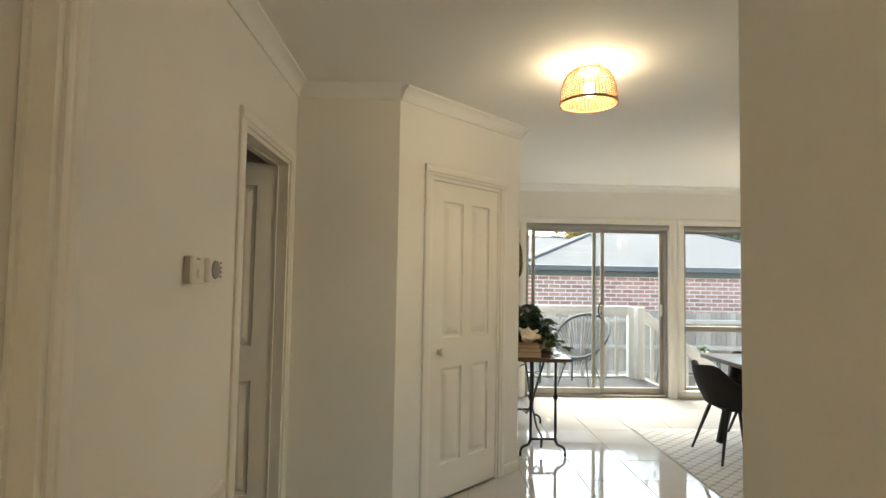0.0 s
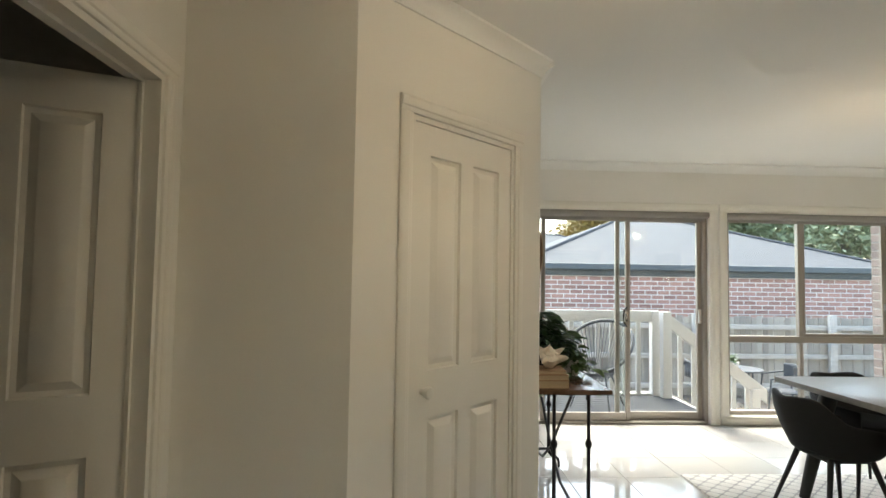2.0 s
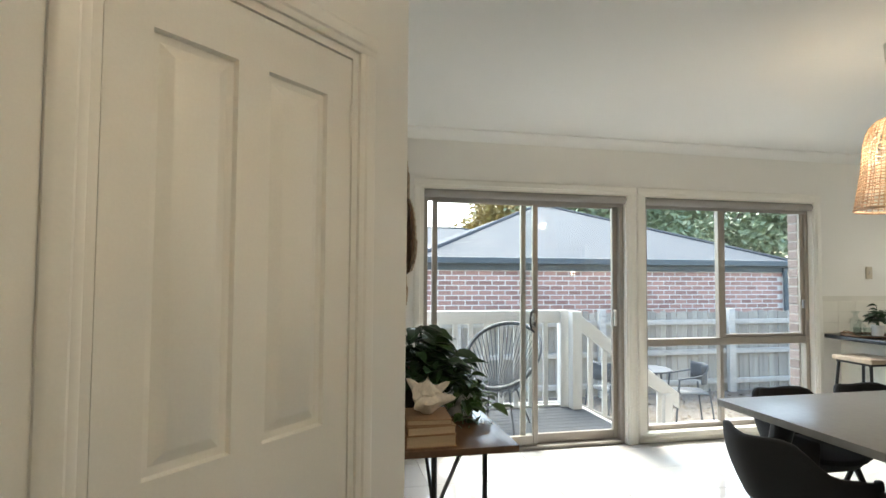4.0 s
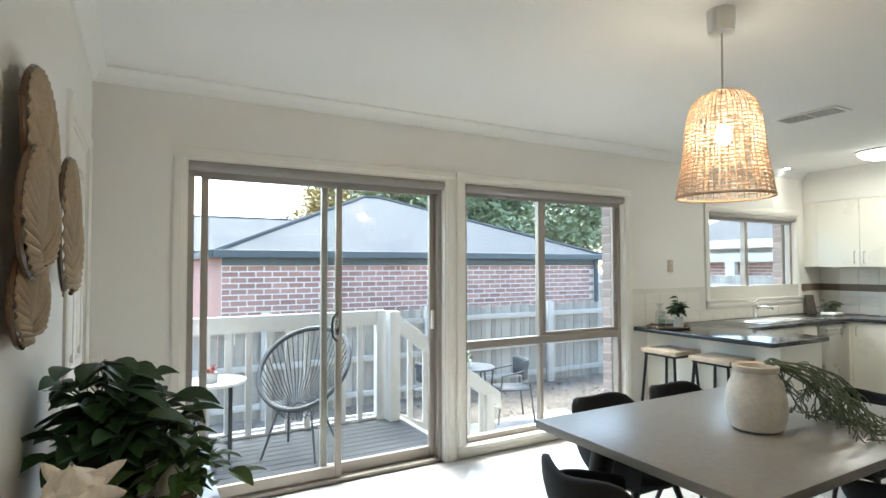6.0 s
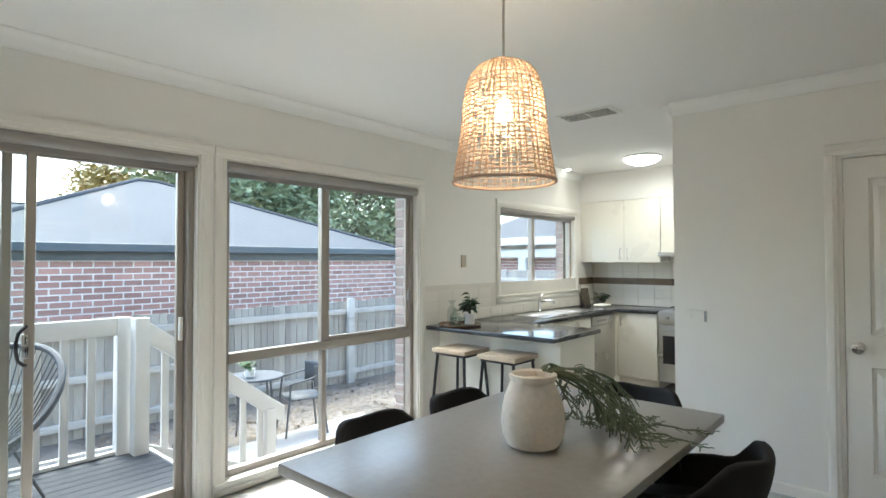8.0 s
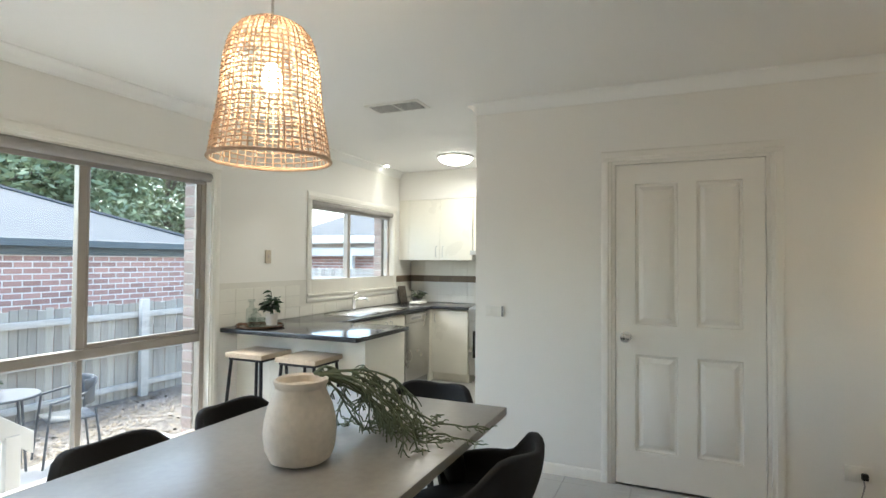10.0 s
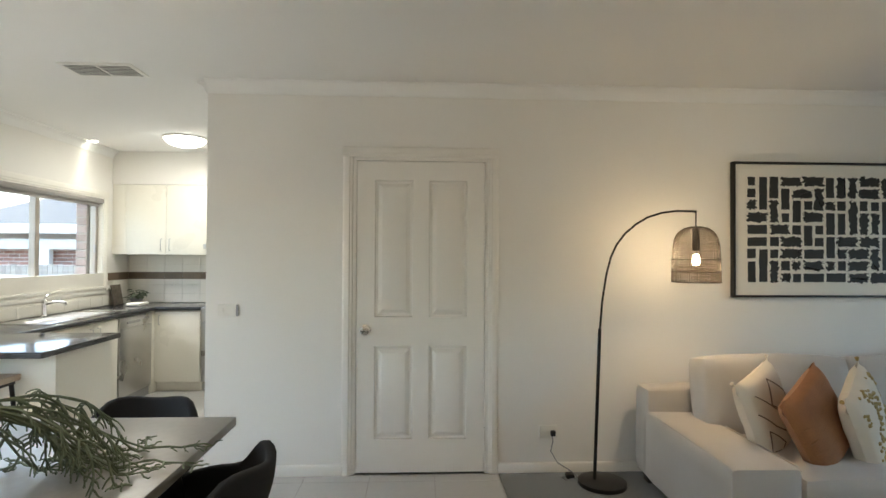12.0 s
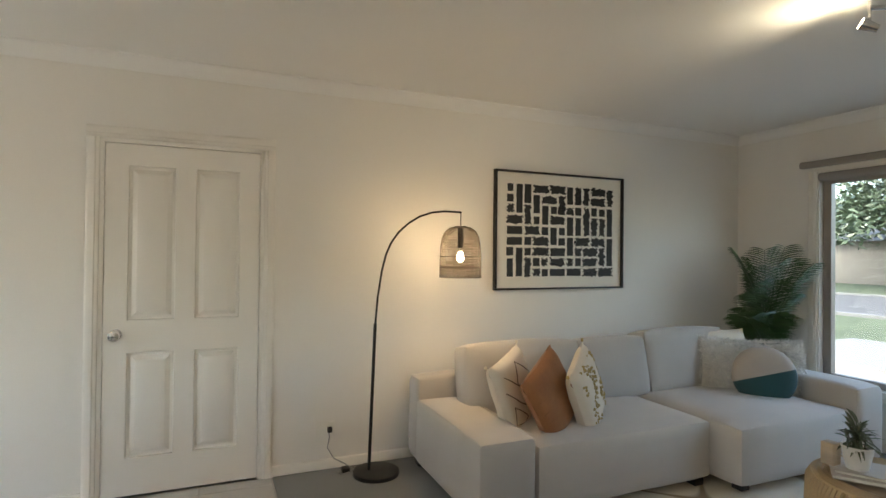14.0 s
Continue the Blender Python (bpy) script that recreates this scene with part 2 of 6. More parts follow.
def rug_material(name, base, line, sx, sy, width):
    """Pile with a trellis of lines woven in."""
    m = surface(name, base, 0.95, vary=0.15, big=4, fine=240, bump=0.6, depth=0.004)
    n, l = m.node_tree.nodes, m.node_tree.links
    p = n["Principled BSDF"]
    src = p.inputs["Base Color"].links[0].from_socket
    sep = n.new("ShaderNodeSeparateXYZ")
    l.new(n["Texture Coordinate"].outputs["Object"], sep.inputs[0])

    def wave(sock, k):
        a, b = n.new("ShaderNodeMath"), n.new("ShaderNodeMath")
        a.operation, b.operation = "MULTIPLY", "SINE"
        a.inputs[1].default_value = k
        l.new(sock, a.inputs[0])
        l.new(a.outputs[0], b.inputs[0])
        return b.outputs[0]
    add, ab, lt = n.new("ShaderNodeMath"), n.new("ShaderNodeMath"), n.new("ShaderNodeMapRange")
    add.operation, ab.operation = "ADD", "ABSOLUTE"
    l.new(wave(sep.outputs[0], sx), add.inputs[0])
    l.new(wave(sep.outputs[1], sy), add.inputs[1])
    l.new(add.outputs[0], ab.inputs[0])
    l.new(ab.outputs[0], lt.inputs["Value"])
    lt.inputs["From Min"].default_value, lt.inputs["From Max"].default_value = width, width + 0.12
    lt.inputs["To Min"].default_value, lt.inputs["To Max"].default_value = 1.0, 0.0
    mx = n.new("ShaderNodeMix")
    mx.data_type = "RGBA"
    l.new(lt.outputs[0], mx.inputs["Factor"])
    l.new(src, mx.inputs["A"])
    mx.inputs["B"].default_value = (*line, 1)
    l.new(mx.outputs["Result"], p.inputs["Base Color"])
    return m


RUG = rug_material("trellis_rug", (0.60, 0.59, 0.56), (0.34, 0.34, 0.34), 50.0, 58.0, 0.22)
CREAMRUG = rug_material("cream_rug", (0.68, 0.60, 0.47), (0.30, 0.22, 0.13), 7.0, 7.0, 0.05)

# ---- mesh helpers ----
def box(bm, x0, x1, y0, y1, z0, z1, bevel=0.0, seg=2):
    made = bmesh.ops.create_cube(bm, size=1.0, matrix=Matrix.Translation(((x0 + x1) / 2, (y0 + y1) / 2, (z0 + z1) / 2)) @ Matrix.Diagonal((abs(x1 - x0), abs(y1 - y0), abs(z1 - z0), 1)))
    if bevel:
        edges = list({e for v in made["verts"] for e in v.link_edges})
        bmesh.ops.bevel(bm, geom=edges, offset=bevel, segments=seg, affect="EDGES", profile=0.6)
    return bm


def rbox(x0, x1, y0, y1, z0, z1, bevel=0.004, seg=2):
    return box(bmesh.new(), x0, x1, y0, y1, z0, z1, bevel, seg)


def rod(bm, a, b, r0, r1=None, seg=10):
    a, b = Vector(a), Vector(b)
    d = b - a
    m = Matrix.Translation((a + b) / 2) @ d.to_track_quat("Z", "Y").to_matrix().to_4x4()
    bmesh.ops.create_cone(bm, cap_ends=True, segments=seg, radius1=r0, radius2=r0 if r1 is None else r1, depth=d.length, matrix=m)
    return bm


def pipe(bm, points, r, seg=6, closed=False, taper=None):
    """A round tube along points."""
    pts = [Vector(p) for p in points]
    n, rings = len(pts), []
    up = Vector((0.13, 0.21, 0.97))
    for i, p in enumerate(pts):
        a = pts[(i - 1) % n] if closed or i else p
        b = pts[(i + 1) % n] if closed or i < n - 1 else p
        d = (b - a).normalized()
        u = d.cross(up)
        if u.length < 0.05:
            u = d.cross(Vector((1, 0, 0)))
        u.normalize()
        w = d.cross(u)
        rr = r if taper is None else r + (taper - r) * i / max(1, n - 1)
        rings.append([bm.verts.new(p + (u * math.cos(k * math.tau / seg) + w * math.sin(k * math.tau / seg)) * rr) for k in range(seg)])
    for i in range(n if closed else n - 1):
        a, b = rings[i], rings[(i + 1) % n]
        for k in range(seg):
            bm.faces.new((a[k], a[(k + 1) % seg], b[(k + 1) % seg], b[k]))
    if not closed:
        bm.faces.new(rings[0][::-1])
        bm.faces.new(rings[-1])
    return bm


def lathe(profile, seg=32, at=(0, 0, 0), wobble=0.0):
    """A turned body from (radius, height) pairs."""
    bm = bmesh.new()
    rings = []
    for r, z in profile:
        ring = []
        for k in range(seg):
            a = k * math.tau / seg
            q = r * (1 + wobble * noise.noise(Vector((math.cos(a) * 1.7, math.sin(a) * 1.7, z * 9))))
            ring.append(bm.verts.new((at[0] + q * math.cos(a), at[1] + q * math.sin(a), at[2] + z)))
        rings.append(ring)
    for a, b in zip(rings, rings[1:]):
        for k in range(seg):
            bm.faces.new((a[k], a[(k + 1) % seg], b[(k + 1) % seg], b[k]))
    if profile[0][0] > 1e-4:
        bm.faces.new(rings[0][::-1])
    if profile[-1][0] > 1e-4:
        bm.faces.new(rings[-1])
    bmesh.ops.remove_doubles(bm, verts=bm.verts, dist=1e-5)
    return bm


def sheet(bm, rows):
    """Quads through a grid of points."""
    grid = [[bm.verts.new(p) for p in row] for row in rows]
    for a, b in zip(grid, grid[1:]):
        for k in range(len(a) - 1):
            bm.faces.new((a[k], a[k + 1], b[k + 1], b[k]))
    return bm


def link(name, bm, material, smooth=True):
    me = bpy.data.meshes.new(name)
    bmesh.ops.recalc_face_normals(bm, faces=bm.faces)
    bm.to_mesh(me)
    bm.free()
    me.materials.append(material)
    if smooth:
        me.shade_smooth()
        me.set_sharp_from_angle(angle=radians(38))
    return new(name, me)


def part(name, bm, material, parent, label=""):
    ob = link(name, bm, material)
    ob.parent = parent
    if label:
        ob["label"] = label
    return ob


def thing(name, label, category, group="", place=(0, 0, 0), turn=0):
    ob = new(name)
    ob.empty_display_size = 0.1
    ob.matrix_basis = pose(*place, 0, 0, turn)
    return tagged(ob, label, category, group)


def solid(name, bm, material, label, category="", group="", kind=""):
    return tagged(link(name, bm, material), label, category, group, kind)


def setting(name, bm, material, label, category):
    return tagged(link(name, bm, material), label, category, "", "structure")


def piece(name, mesh, parent, m):
    ob = new(name, mesh)
    ob.parent = parent
    ob.matrix_basis = m
    return ob


def piece_mesh(name, bm, material):
    me = bpy.data.meshes.new(name)
    bmesh.ops.recalc_face_normals(bm, faces=bm.faces)
    bm.to_mesh(me)
    bm.free()
    me.materials.append(material)
    return me


def wall_mesh(along, a0, a1, t0, t1, z0, z1, holes=()):
    """A wall along 'x' or 'y' from a0 to a1, between t0 and t1 across, with holes (from, to, bottom, top) through it."""
    bm = bmesh.new()

    def add(p, q, b, t):
        if q - p > 1e-4 and t - b > 1e-4:
            box(bm, p, q, t0, t1, b, t) if along == "x" else box(bm, t0, t1, p, q, b, t)
    at = a0
    for p, q, b, t in sorted(holes):
        add(at, p, z0, z1)
        add(p, q, z0, b)
        add(p, q, t, z1)
        at = q
    add(at, a1, z0, z1)
    return bm

# ---- plan ----
NORTH, EAST, SOUTH, WEST = 6.36, 5.57, -1.70, 0.85   # inner faces of the living and dining room
HALLW, HALLE = -0.635, 0.912                        # faces of the hall's walls
BEND = (-0.02, 3.09)                                # where the slanting cupboard wall begins
KITE, KITS = 8.36, 3.6                              # kitchen's far walls
TOP = 2.75
SLIDER = (1.325, 3.095, 0.0, 2.10)
WINDOW = (3.255, 5.0, 0.09, 2.10)
KWIN = (6.22, 7.87, 1.095, 2.03)
SWIN = (2.3, 4.84, 0.45, 2.14)
DOOR_E = (2.568, 3.453, 0.0, 2.076)
DOOR_H = (2.21, 2.95, 0.0, 2.06)
DOOR_F = (0.20, 1.07, 0.0, 2.06)
DOOR_W = (5.38, 6.16, 0.0, 2.06)

setting("wall_north", wall_mesh("x", 0.6, 8.6, NORTH, NORTH + 0.13, -0.02, TOP, [SLIDER, WINDOW, KWIN]), WALL, "cream painted plaster wall with glazed openings", "wall")
setting("wall_east", wall_mesh("y", SOUTH - 0.12, 4.40, EAST, EAST + 0.11, -0.02, TOP, [DOOR_E]), WALL, "cream painted plaster living room wall", "wall")
setting("wall_south", wall_mesh("x", -0.8, EAST + 0.11, SOUTH - 0.12, SOUTH, -0.02, TOP, [SWIN]), WALL, "cream painted plaster wall with wide window", "wall")
setting("wall_hall_west", wall_mesh("y", SOUTH, 3.2, HALLW - 0.11, HALLW, -0.02, TOP, [DOOR_F, DOOR_H]), WALL, "cream painted plaster hall wall with doorways", "wall")
setting("wall_hall_east", wall_mesh("y", SOUTH, 1.16, HALLE, HALLE + 0.11, -0.02, TOP), WALL, "cream painted plaster end of dividing wall", "wall")
setting("wall_hall_end", wall_mesh("x", HALLW, BEND[0], BEND[1], BEND[1] + 0.1, -0.02, TOP), WALL, "cream painted plaster hall end wall", "wall")
setting("wall_west", wall_mesh("y", 3.97, NORTH, WEST - 0.11, WEST, -0.02, TOP, [DOOR_W]), WALL, "cream painted plaster dining room wall", "wall")
setting("wall_kitchen_east", wall_mesh("y", KITS - 0.1, NORTH, KITE, KITE + 0.12, -0.02, TOP), WALL, "cream painted plaster kitchen wall", "wall")
setting("wall_kitchen_south", wall_mesh("x", EAST + 0.11, KITE, KITS - 0.1, KITS, -0.02, TOP), WALL, "cream painted plaster kitchen wall", "wall")
# the slanting wall, built straight and turned
SL = math.hypot(WEST - BEND[0], WEST - BEND[0])
D1 = (0.285, 0.985, 0.0, 2.06)
slant = setting("wall_cupboard", wall_mesh("x", 0, SL, 0, 0.09, -0.02, TOP, [D1]), WALL, "cream painted plaster slanting cupboard wall", "wall")
slant.matrix_basis = pose(BEND[0], BEND[1], 0, 0, 0, 45)
# closing walls behind doors
setting("wall_cupboard_back", wall_mesh("y", 3.2, NORTH, -0.75, -0.65, -0.02, TOP), WALL, "plain plaster cupboard wall", "wall")
setting("wall_room_back", wall_mesh("y", SOUTH, 3.6, -3.2, -3.1, -0.02, TOP), WALL, "plain plaster side room wall", "wall")
setting("wall_room_side", wall_mesh("x", -3.1, HALLW - 0.11, 3.3, 3.4, -0.02, TOP), WALL, "plain plaster side room wall", "wall")
setting("wall_room_front", wall_mesh("x", -3.1, HALLW - 0.11, SOUTH - 0.12, SOUTH, -0.02, TOP), WALL, "plain plaster side room wall", "wall")
setting("wall_store_back", wall_mesh("y", 2.0, KITS - 0.1, 6.7, 6.8, -0.02, TOP), WALL, "plain plaster wall behind closed door", "wall")
setting("ceiling", box(bmesh.new(), -3.2, 8.5, SOUTH - 0.1, NORTH + 0.1, CEIL, CEIL + 0.1), CEILING, "flat white plaster ceiling", "ceiling")
roof_top = box(bmesh.new(), -3.6, 8.9, SOUTH - 0.5, NORTH + 0.55, CEIL + 0.2, CEIL + 0.3)
setting("roof_slab", roof_top, GUTTER, "dark roof over the house", "roof")

floor = setting("floor", box(bmesh.new(), -3.2, KITE, SOUTH, NORTH + 0.1, -0.12, -0.004), GROUT, "grey grouted floor under glossy white tiles", "floor")
setting("carpet", rbox(HALLE + 0.05, EAST, SOUTH, 2.49, -0.03, 0.006, 0.003), CARPET, "dark charcoal loop-pile carpet", "carpet")


# ---- trim ----
def cornice_mesh(a, b, nrm):
    """Coved cornice from a to b on a wall whose inside is towards nrm."""
    a, b, nrm = Vector((*a, 0)), Vector((*b, 0)), Vector((*nrm, 0))
    prof = [(0.0, -0.080), (0.010, -0.080), (0.012, -0.070), (0.018, -0.062), (0.026, -0.045), (0.040, -0.028), (0.056, -0.018), (0.066, -0.012), (0.070, -0.010), (0.072, 0.0), (0.0, 0.0)]
    bm = bmesh.new()
    rows = [[bm.verts.new(e + nrm * d + Vector((0, 0, CEIL + h))) for d, h in prof] for e in (a, b)]
    for k in range(len(prof)):
        j = (k + 1) % len(prof)
        bm.faces.new((rows[0][k], rows[0][j], rows[1][j], rows[1][k]))
    bm.faces.new(rows[0])
    bm.faces.new(rows[1][::-1])
    return bm


q = math.sqrt(0.5)
for i, (a, b, nrm) in enumerate([
    ((EAST, SOUTH), (EAST, 4.40), (-1, 0)), ((HALLE + 0.11, SOUTH), (EAST, SOUTH), (0, 1)), ((WEST, NORTH), (KITE, NORTH), (0, -1)),
    ((WEST, 3.97), (WEST, NORTH), (1, 0)), (BEND, (WEST, 3.96), (q, -q)), ((HALLW, BEND[1]), BEND, (0, -1)),
    ((HALLW, SOUTH), (HALLW, BEND[1]), (1, 0)), ((KITE, KITS), (KITE, NORTH), (-1, 0)), ((HALLE, SOUTH), (HALLE, 1.16), (-1, 0)), ((HALLE + 0.11, SOUTH), (HALLE + 0.11, 1.16), (1, 0)), ((EAST, 4.40), (EAST + 0.11, 4.40), (0, 1)), ((EAST + 0.11, KITS), (EAST + 0.11, 4.40), (1, 0)),
]):
    setting("trim_cornice_%d" % (i + 1), cornice_mesh(a, b, nrm), CEILING, "white coved plaster cornice", "cornice")


def skirting(i, a, b, nrm):
    a, b, nrm = Vector((*a, 0)), Vector((*b, 0)), Vector((*nrm, 0))
    prof = [(0.0, 0.0), (0.014, 0.0), (0.014, 0.058), (0.010, 0.066), (0.006, 0.070), (0.0, 0.070)]
    bm = bmesh.new()
    rows = [[bm.verts.new(e + nrm * d + Vector((0, 0, h))) for d, h in prof] for e in (a, b)]
    for k in range(len(prof)):
        j = (k + 1) % len(prof)
        bm.faces.new((rows[0][k], rows[0][j], rows[1][j], rows[1][k]))
    bm.faces.new(rows[0])
    bm.faces.new(rows[1][::-1])
    setting("baseboard_%d" % i, bm, TRIM, "cream painted skirting board", "baseboard")


for i, (a, b, nrm) in enumerate([
    ((EAST, SOUTH), (EAST, DOOR_E[0] - 0.07), (-1, 0)), ((EAST, DOOR_E[1] + 0.07), (EAST, 4.40), (-1, 0)), ((EAST, 4.40), (EAST + 0.11, 4.40), (0, 1)),
    ((HALLE + 0.11, SOUTH), (EAST, SOUTH), (0, 1)), ((WEST, NORTH), (SLIDER[0] - 0.075, NORTH), (0, -1)), ((WINDOW[1] + 0.075, NORTH), (5.2, NORTH), (0, -1)),
    ((WEST, 3.97), (WEST, DOOR_W[0] - 0.07), (1, 0)), ((HALLW, BEND[1]), BEND, (0, -1)), ((HALLW, DOOR_F[1] + 0.07), (HALLW, DOOR_H[0] - 0.07), (1, 0)), ((HALLW, DOOR_H[1] + 0.07), (HALLW, BEND[1]), (1, 0)),
    ((HALLE, SOUTH), (HALLE, 1.16), (-1, 0)), ((HALLE, 1.16), (HALLE + 0.11, 1.16), (0, 1)),
    (BEND, (BEND[0] + q * (D1[0] - 0.07), BEND[1] + q * (D1[0] - 0.07)), (q, -q)), ((BEND[0] + q * (D1[1] + 0.07), BEND[1] + q * (D1[1] + 0.07)), (WEST, 3.96), (q, -q)),
]):
    skirting(i + 1, a, b, nrm)


# ---- doors: frame, four-panel leaf, architrave; local x across, y into the wall, z up ----
def panel_face(bm, x0, x1, z0, z1, y, out):
    """A raised moulded panel on the face y; out is -1 towards the viewer."""
    steps = [(0.0, 0.0), (0.004, -0.013), (0.020, -0.016), (0.044, -0.003), (0.050, 0.0005)]
    rings = []
    for inset, d in steps:
        yy = y + out * d
        rings.append([bm.verts.new(c) for c in ((x0 + inset, yy, z0 + inset), (x1 - inset, yy, z0 + inset), (x1 - inset, yy, z1 - inset), (x0 + inset, yy, z1 - inset))])
    for a, b in zip(rings, rings[1:]):
        for k in range(4):
            bm.faces.new((a[k], a[(k + 1) % 4], b[(k + 1) % 4], b[k]))
    bm.faces.new(rings[-1])


def leaf_mesh(w, h, t=0.036):
    """A moulded four-panel door leaf: two tall panels over two short ones, on both faces."""
    bm = bmesh.new()
    sx, mid = 0.115 * w / 0.82, 0.105 * w / 0.82
    xs = [0, sx, (w - mid) / 2, (w + mid) / 2, w - sx, w]
    zs = [0, 0.215, 0.825, 1.015, h - 0.125, h]
    for y, out in ((0, -1), (t, 1)):
        for i in range(5):
            for j in range(5):
                if i in (1, 3) and j in (1, 3):
                    panel_face(bm, xs[i], xs[i + 1], zs[j], zs[j + 1], y, out)
                else:
                    bm.faces.new([bm.verts.new(c) for c in ((xs[i], y, zs[j]), (xs[i + 1], y, zs[j]), (xs[i + 1], y, zs[j + 1]), (xs[i], y, zs[j + 1]))])
    for c in (((0, 0, 0), (0, t, 0), (0, t, h), (0, 0, h)), ((w, 0, 0), (w, 0, h), (w, t, h), (w, t, 0)), ((0, 0, h), (0, t, h), (w, t, h), (w, 0, h)), ((0, 0, 0), (w, 0, 0), (w, t, 0), (0, t, 0))):
        bm.faces.new([bm.verts.new(p) for p in c])
    bmesh.ops.remove_doubles(bm, verts=bm.verts, dist=1e-5)
    return bm


def architrave_bar(bm, a, b, width, across):
    """A moulded bar from a to b lying on the face y = 0, width towards 'across'."""
    a, b, s = Vector(a), Vector(b), Vector(across)
    prof = [(0, 0), (0, -0.010), (0.004, -0.013), (0.018, -0.013), (0.024, -0.018), (0.052, -0.018), (width - 0.004, -0.014), (width, -0.010), (width, 0)]
    rows = [[bm.verts.new(e + s * d + Vector((0, y, 0))) for d, y in prof] for e in (a, b)]
    for k in range(len(prof)):
        j = (k + 1) % len(prof)
        bm.faces.new((rows[0][k], rows[0][j], rows[1][j], rows[1][k]))
    bm.faces.new(rows[0])
    bm.faces.new(rows[1][::-1])


def door(name, label, w, h, m, depth, knob, hinge_left, swing=0, with_leaf=True, knob_mat=None, back=True):
    """A doorway of width w: lining, architraves and a leaf that swings by degrees away from the viewer."""
    root = tagged(new(name), label, "door", "", "structure")
    root.matrix_basis = m
    aw = 0.066
    sides = [(0, Matrix.Identity(4))]
    for x, s in ((0, -1), (w, 1)):
        bm = bmesh.new()
        architrave_bar(bm, (x + s * 0.004, 0, 0), (x + s * 0.004, 0, h + 0.004), aw, (s, 0, 0))
        part("architrave", bm, TRIM, root)
    bm = bmesh.new()
    architrave_bar(bm, (-aw - 0.004, 0, h + 0.005), (w + aw + 0.004, 0, h + 0.005), aw, (0, 0, 1))
    part("architrave", bm, TRIM, root)
    bm = bmesh.new()
    box(bm, 0, 0.018, 0.0, depth, 0, h)
    box(bm, w - 0.018, w, 0.0, depth, 0, h)
    box(bm, 0.018, w - 0.018, 0.0, depth, h - 0.018, h)
    y0 = 0.004 if not swing else depth - 0.04
    st = y0 + 0.04 if not swing else y0 - 0.014
    box(bm, 0.018, 0.03, st, st + 0.012, 0, h - 0.018)
    box(bm, w - 0.03, w - 0.018, st, st + 0.012, 0, h - 0.018)
    box(bm, 0.03, w - 0.03, st, st + 0.012, h - 0.03, h - 0.018)
    part("door_lining", bm, TRIM, root)
    lw, lh = w - 0.042, h - 0.034
    leaf = part("door_leaf", leaf_mesh(lw, lh), DOORPAINT, root)
    hx = 0.021 if hinge_left else w - 0.021
    leaf.matrix_basis = pose(hx, y0, 0.012, 0, 0, swing if hinge_left else -swing) @ pose(0 if hinge_left else -lw, 0, 0)
    kx = lw - 0.062 if hinge_left else 0.062
    rose = lathe([(0.0, 0.0), (0.027, 0.0), (0.027, 0.004), (0.012, 0.009), (0.010, 0.030), (0.022, 0.036), (0.0265, 0.048), (0.022, 0.058), (0.010, 0.062), (0.0, 0.062)] if knob == "lever" else
                 [(0.0, 0.0), (0.012, 0.0), (0.010, 0.012), (0.018, 0.020), (0.021, 0.030), (0.017, 0.039), (0.0, 0.042)], 20)
    k = part("door_knob", rose, knob_mat or CHROME, leaf, "chrome door knob" if knob == "lever" else "white round knob")
    k.matrix_basis = pose(kx, 0, 0.935, 90, 0, 0) @ Matrix.Scale(1.25, 4)
    for z in (0.2, lh - 0.22):
        hb = part("hinge", rod(bmesh.new(), (0, 0, z), (0, 0, z + 0.09), 0.006), DOORPAINT, leaf)
        hb.location = (0 if hinge_left else lw, -0.004 if swing == 0 else 0.03, 0)
    return root


# closed door in the east wall: looked at from the west, x runs to the south
door("door_1", "closed cream four-panel door with chrome knob", DOOR_E[1] - DOOR_E[0], DOOR_E[3], Matrix.Translation((EAST, DOOR_E[1], 0)) @ pose(0, 0, 0, 0, 0, -90), 0.11, "lever", False)
door("door_2", "closed cream panelled cupboard door with round knob", D1[1] - D1[0], D1[3], pose(BEND[0], BEND[1], 0, 0, 0, 45) @ pose(D1[0], 0, 0), 0.09, "round", False, knob_mat=WHITEPLASTIC)
door("door_3", "open cream panelled door swung into a side room", DOOR_H[1] - DOOR_H[0], DOOR_H[3], Matrix.Translation((HALLW, DOOR_H[0], 0)) @ pose(0, 0, 0, 0, 0, 90), 0.11, "lever", False, swing=66)
door("door_4", "closed cream panelled hall door in a deep frame", DOOR_F[1] - DOOR_F[0], DOOR_F[3], Matrix.Translation((HALLW, DOOR_F[0], 0)) @ pose(0, 0, 0, 0, 0, 90), 0.11, "lever", False, swing=0.5)

door("door_6", "closed cream panelled door beside the console", DOOR_W[1] - DOOR_W[0], DOOR_W[3], Matrix.Translation((WEST, DOOR_W[0], 0)) @ pose(0, 0, 0, 0, 0, 90), 0.11, "lever", True)


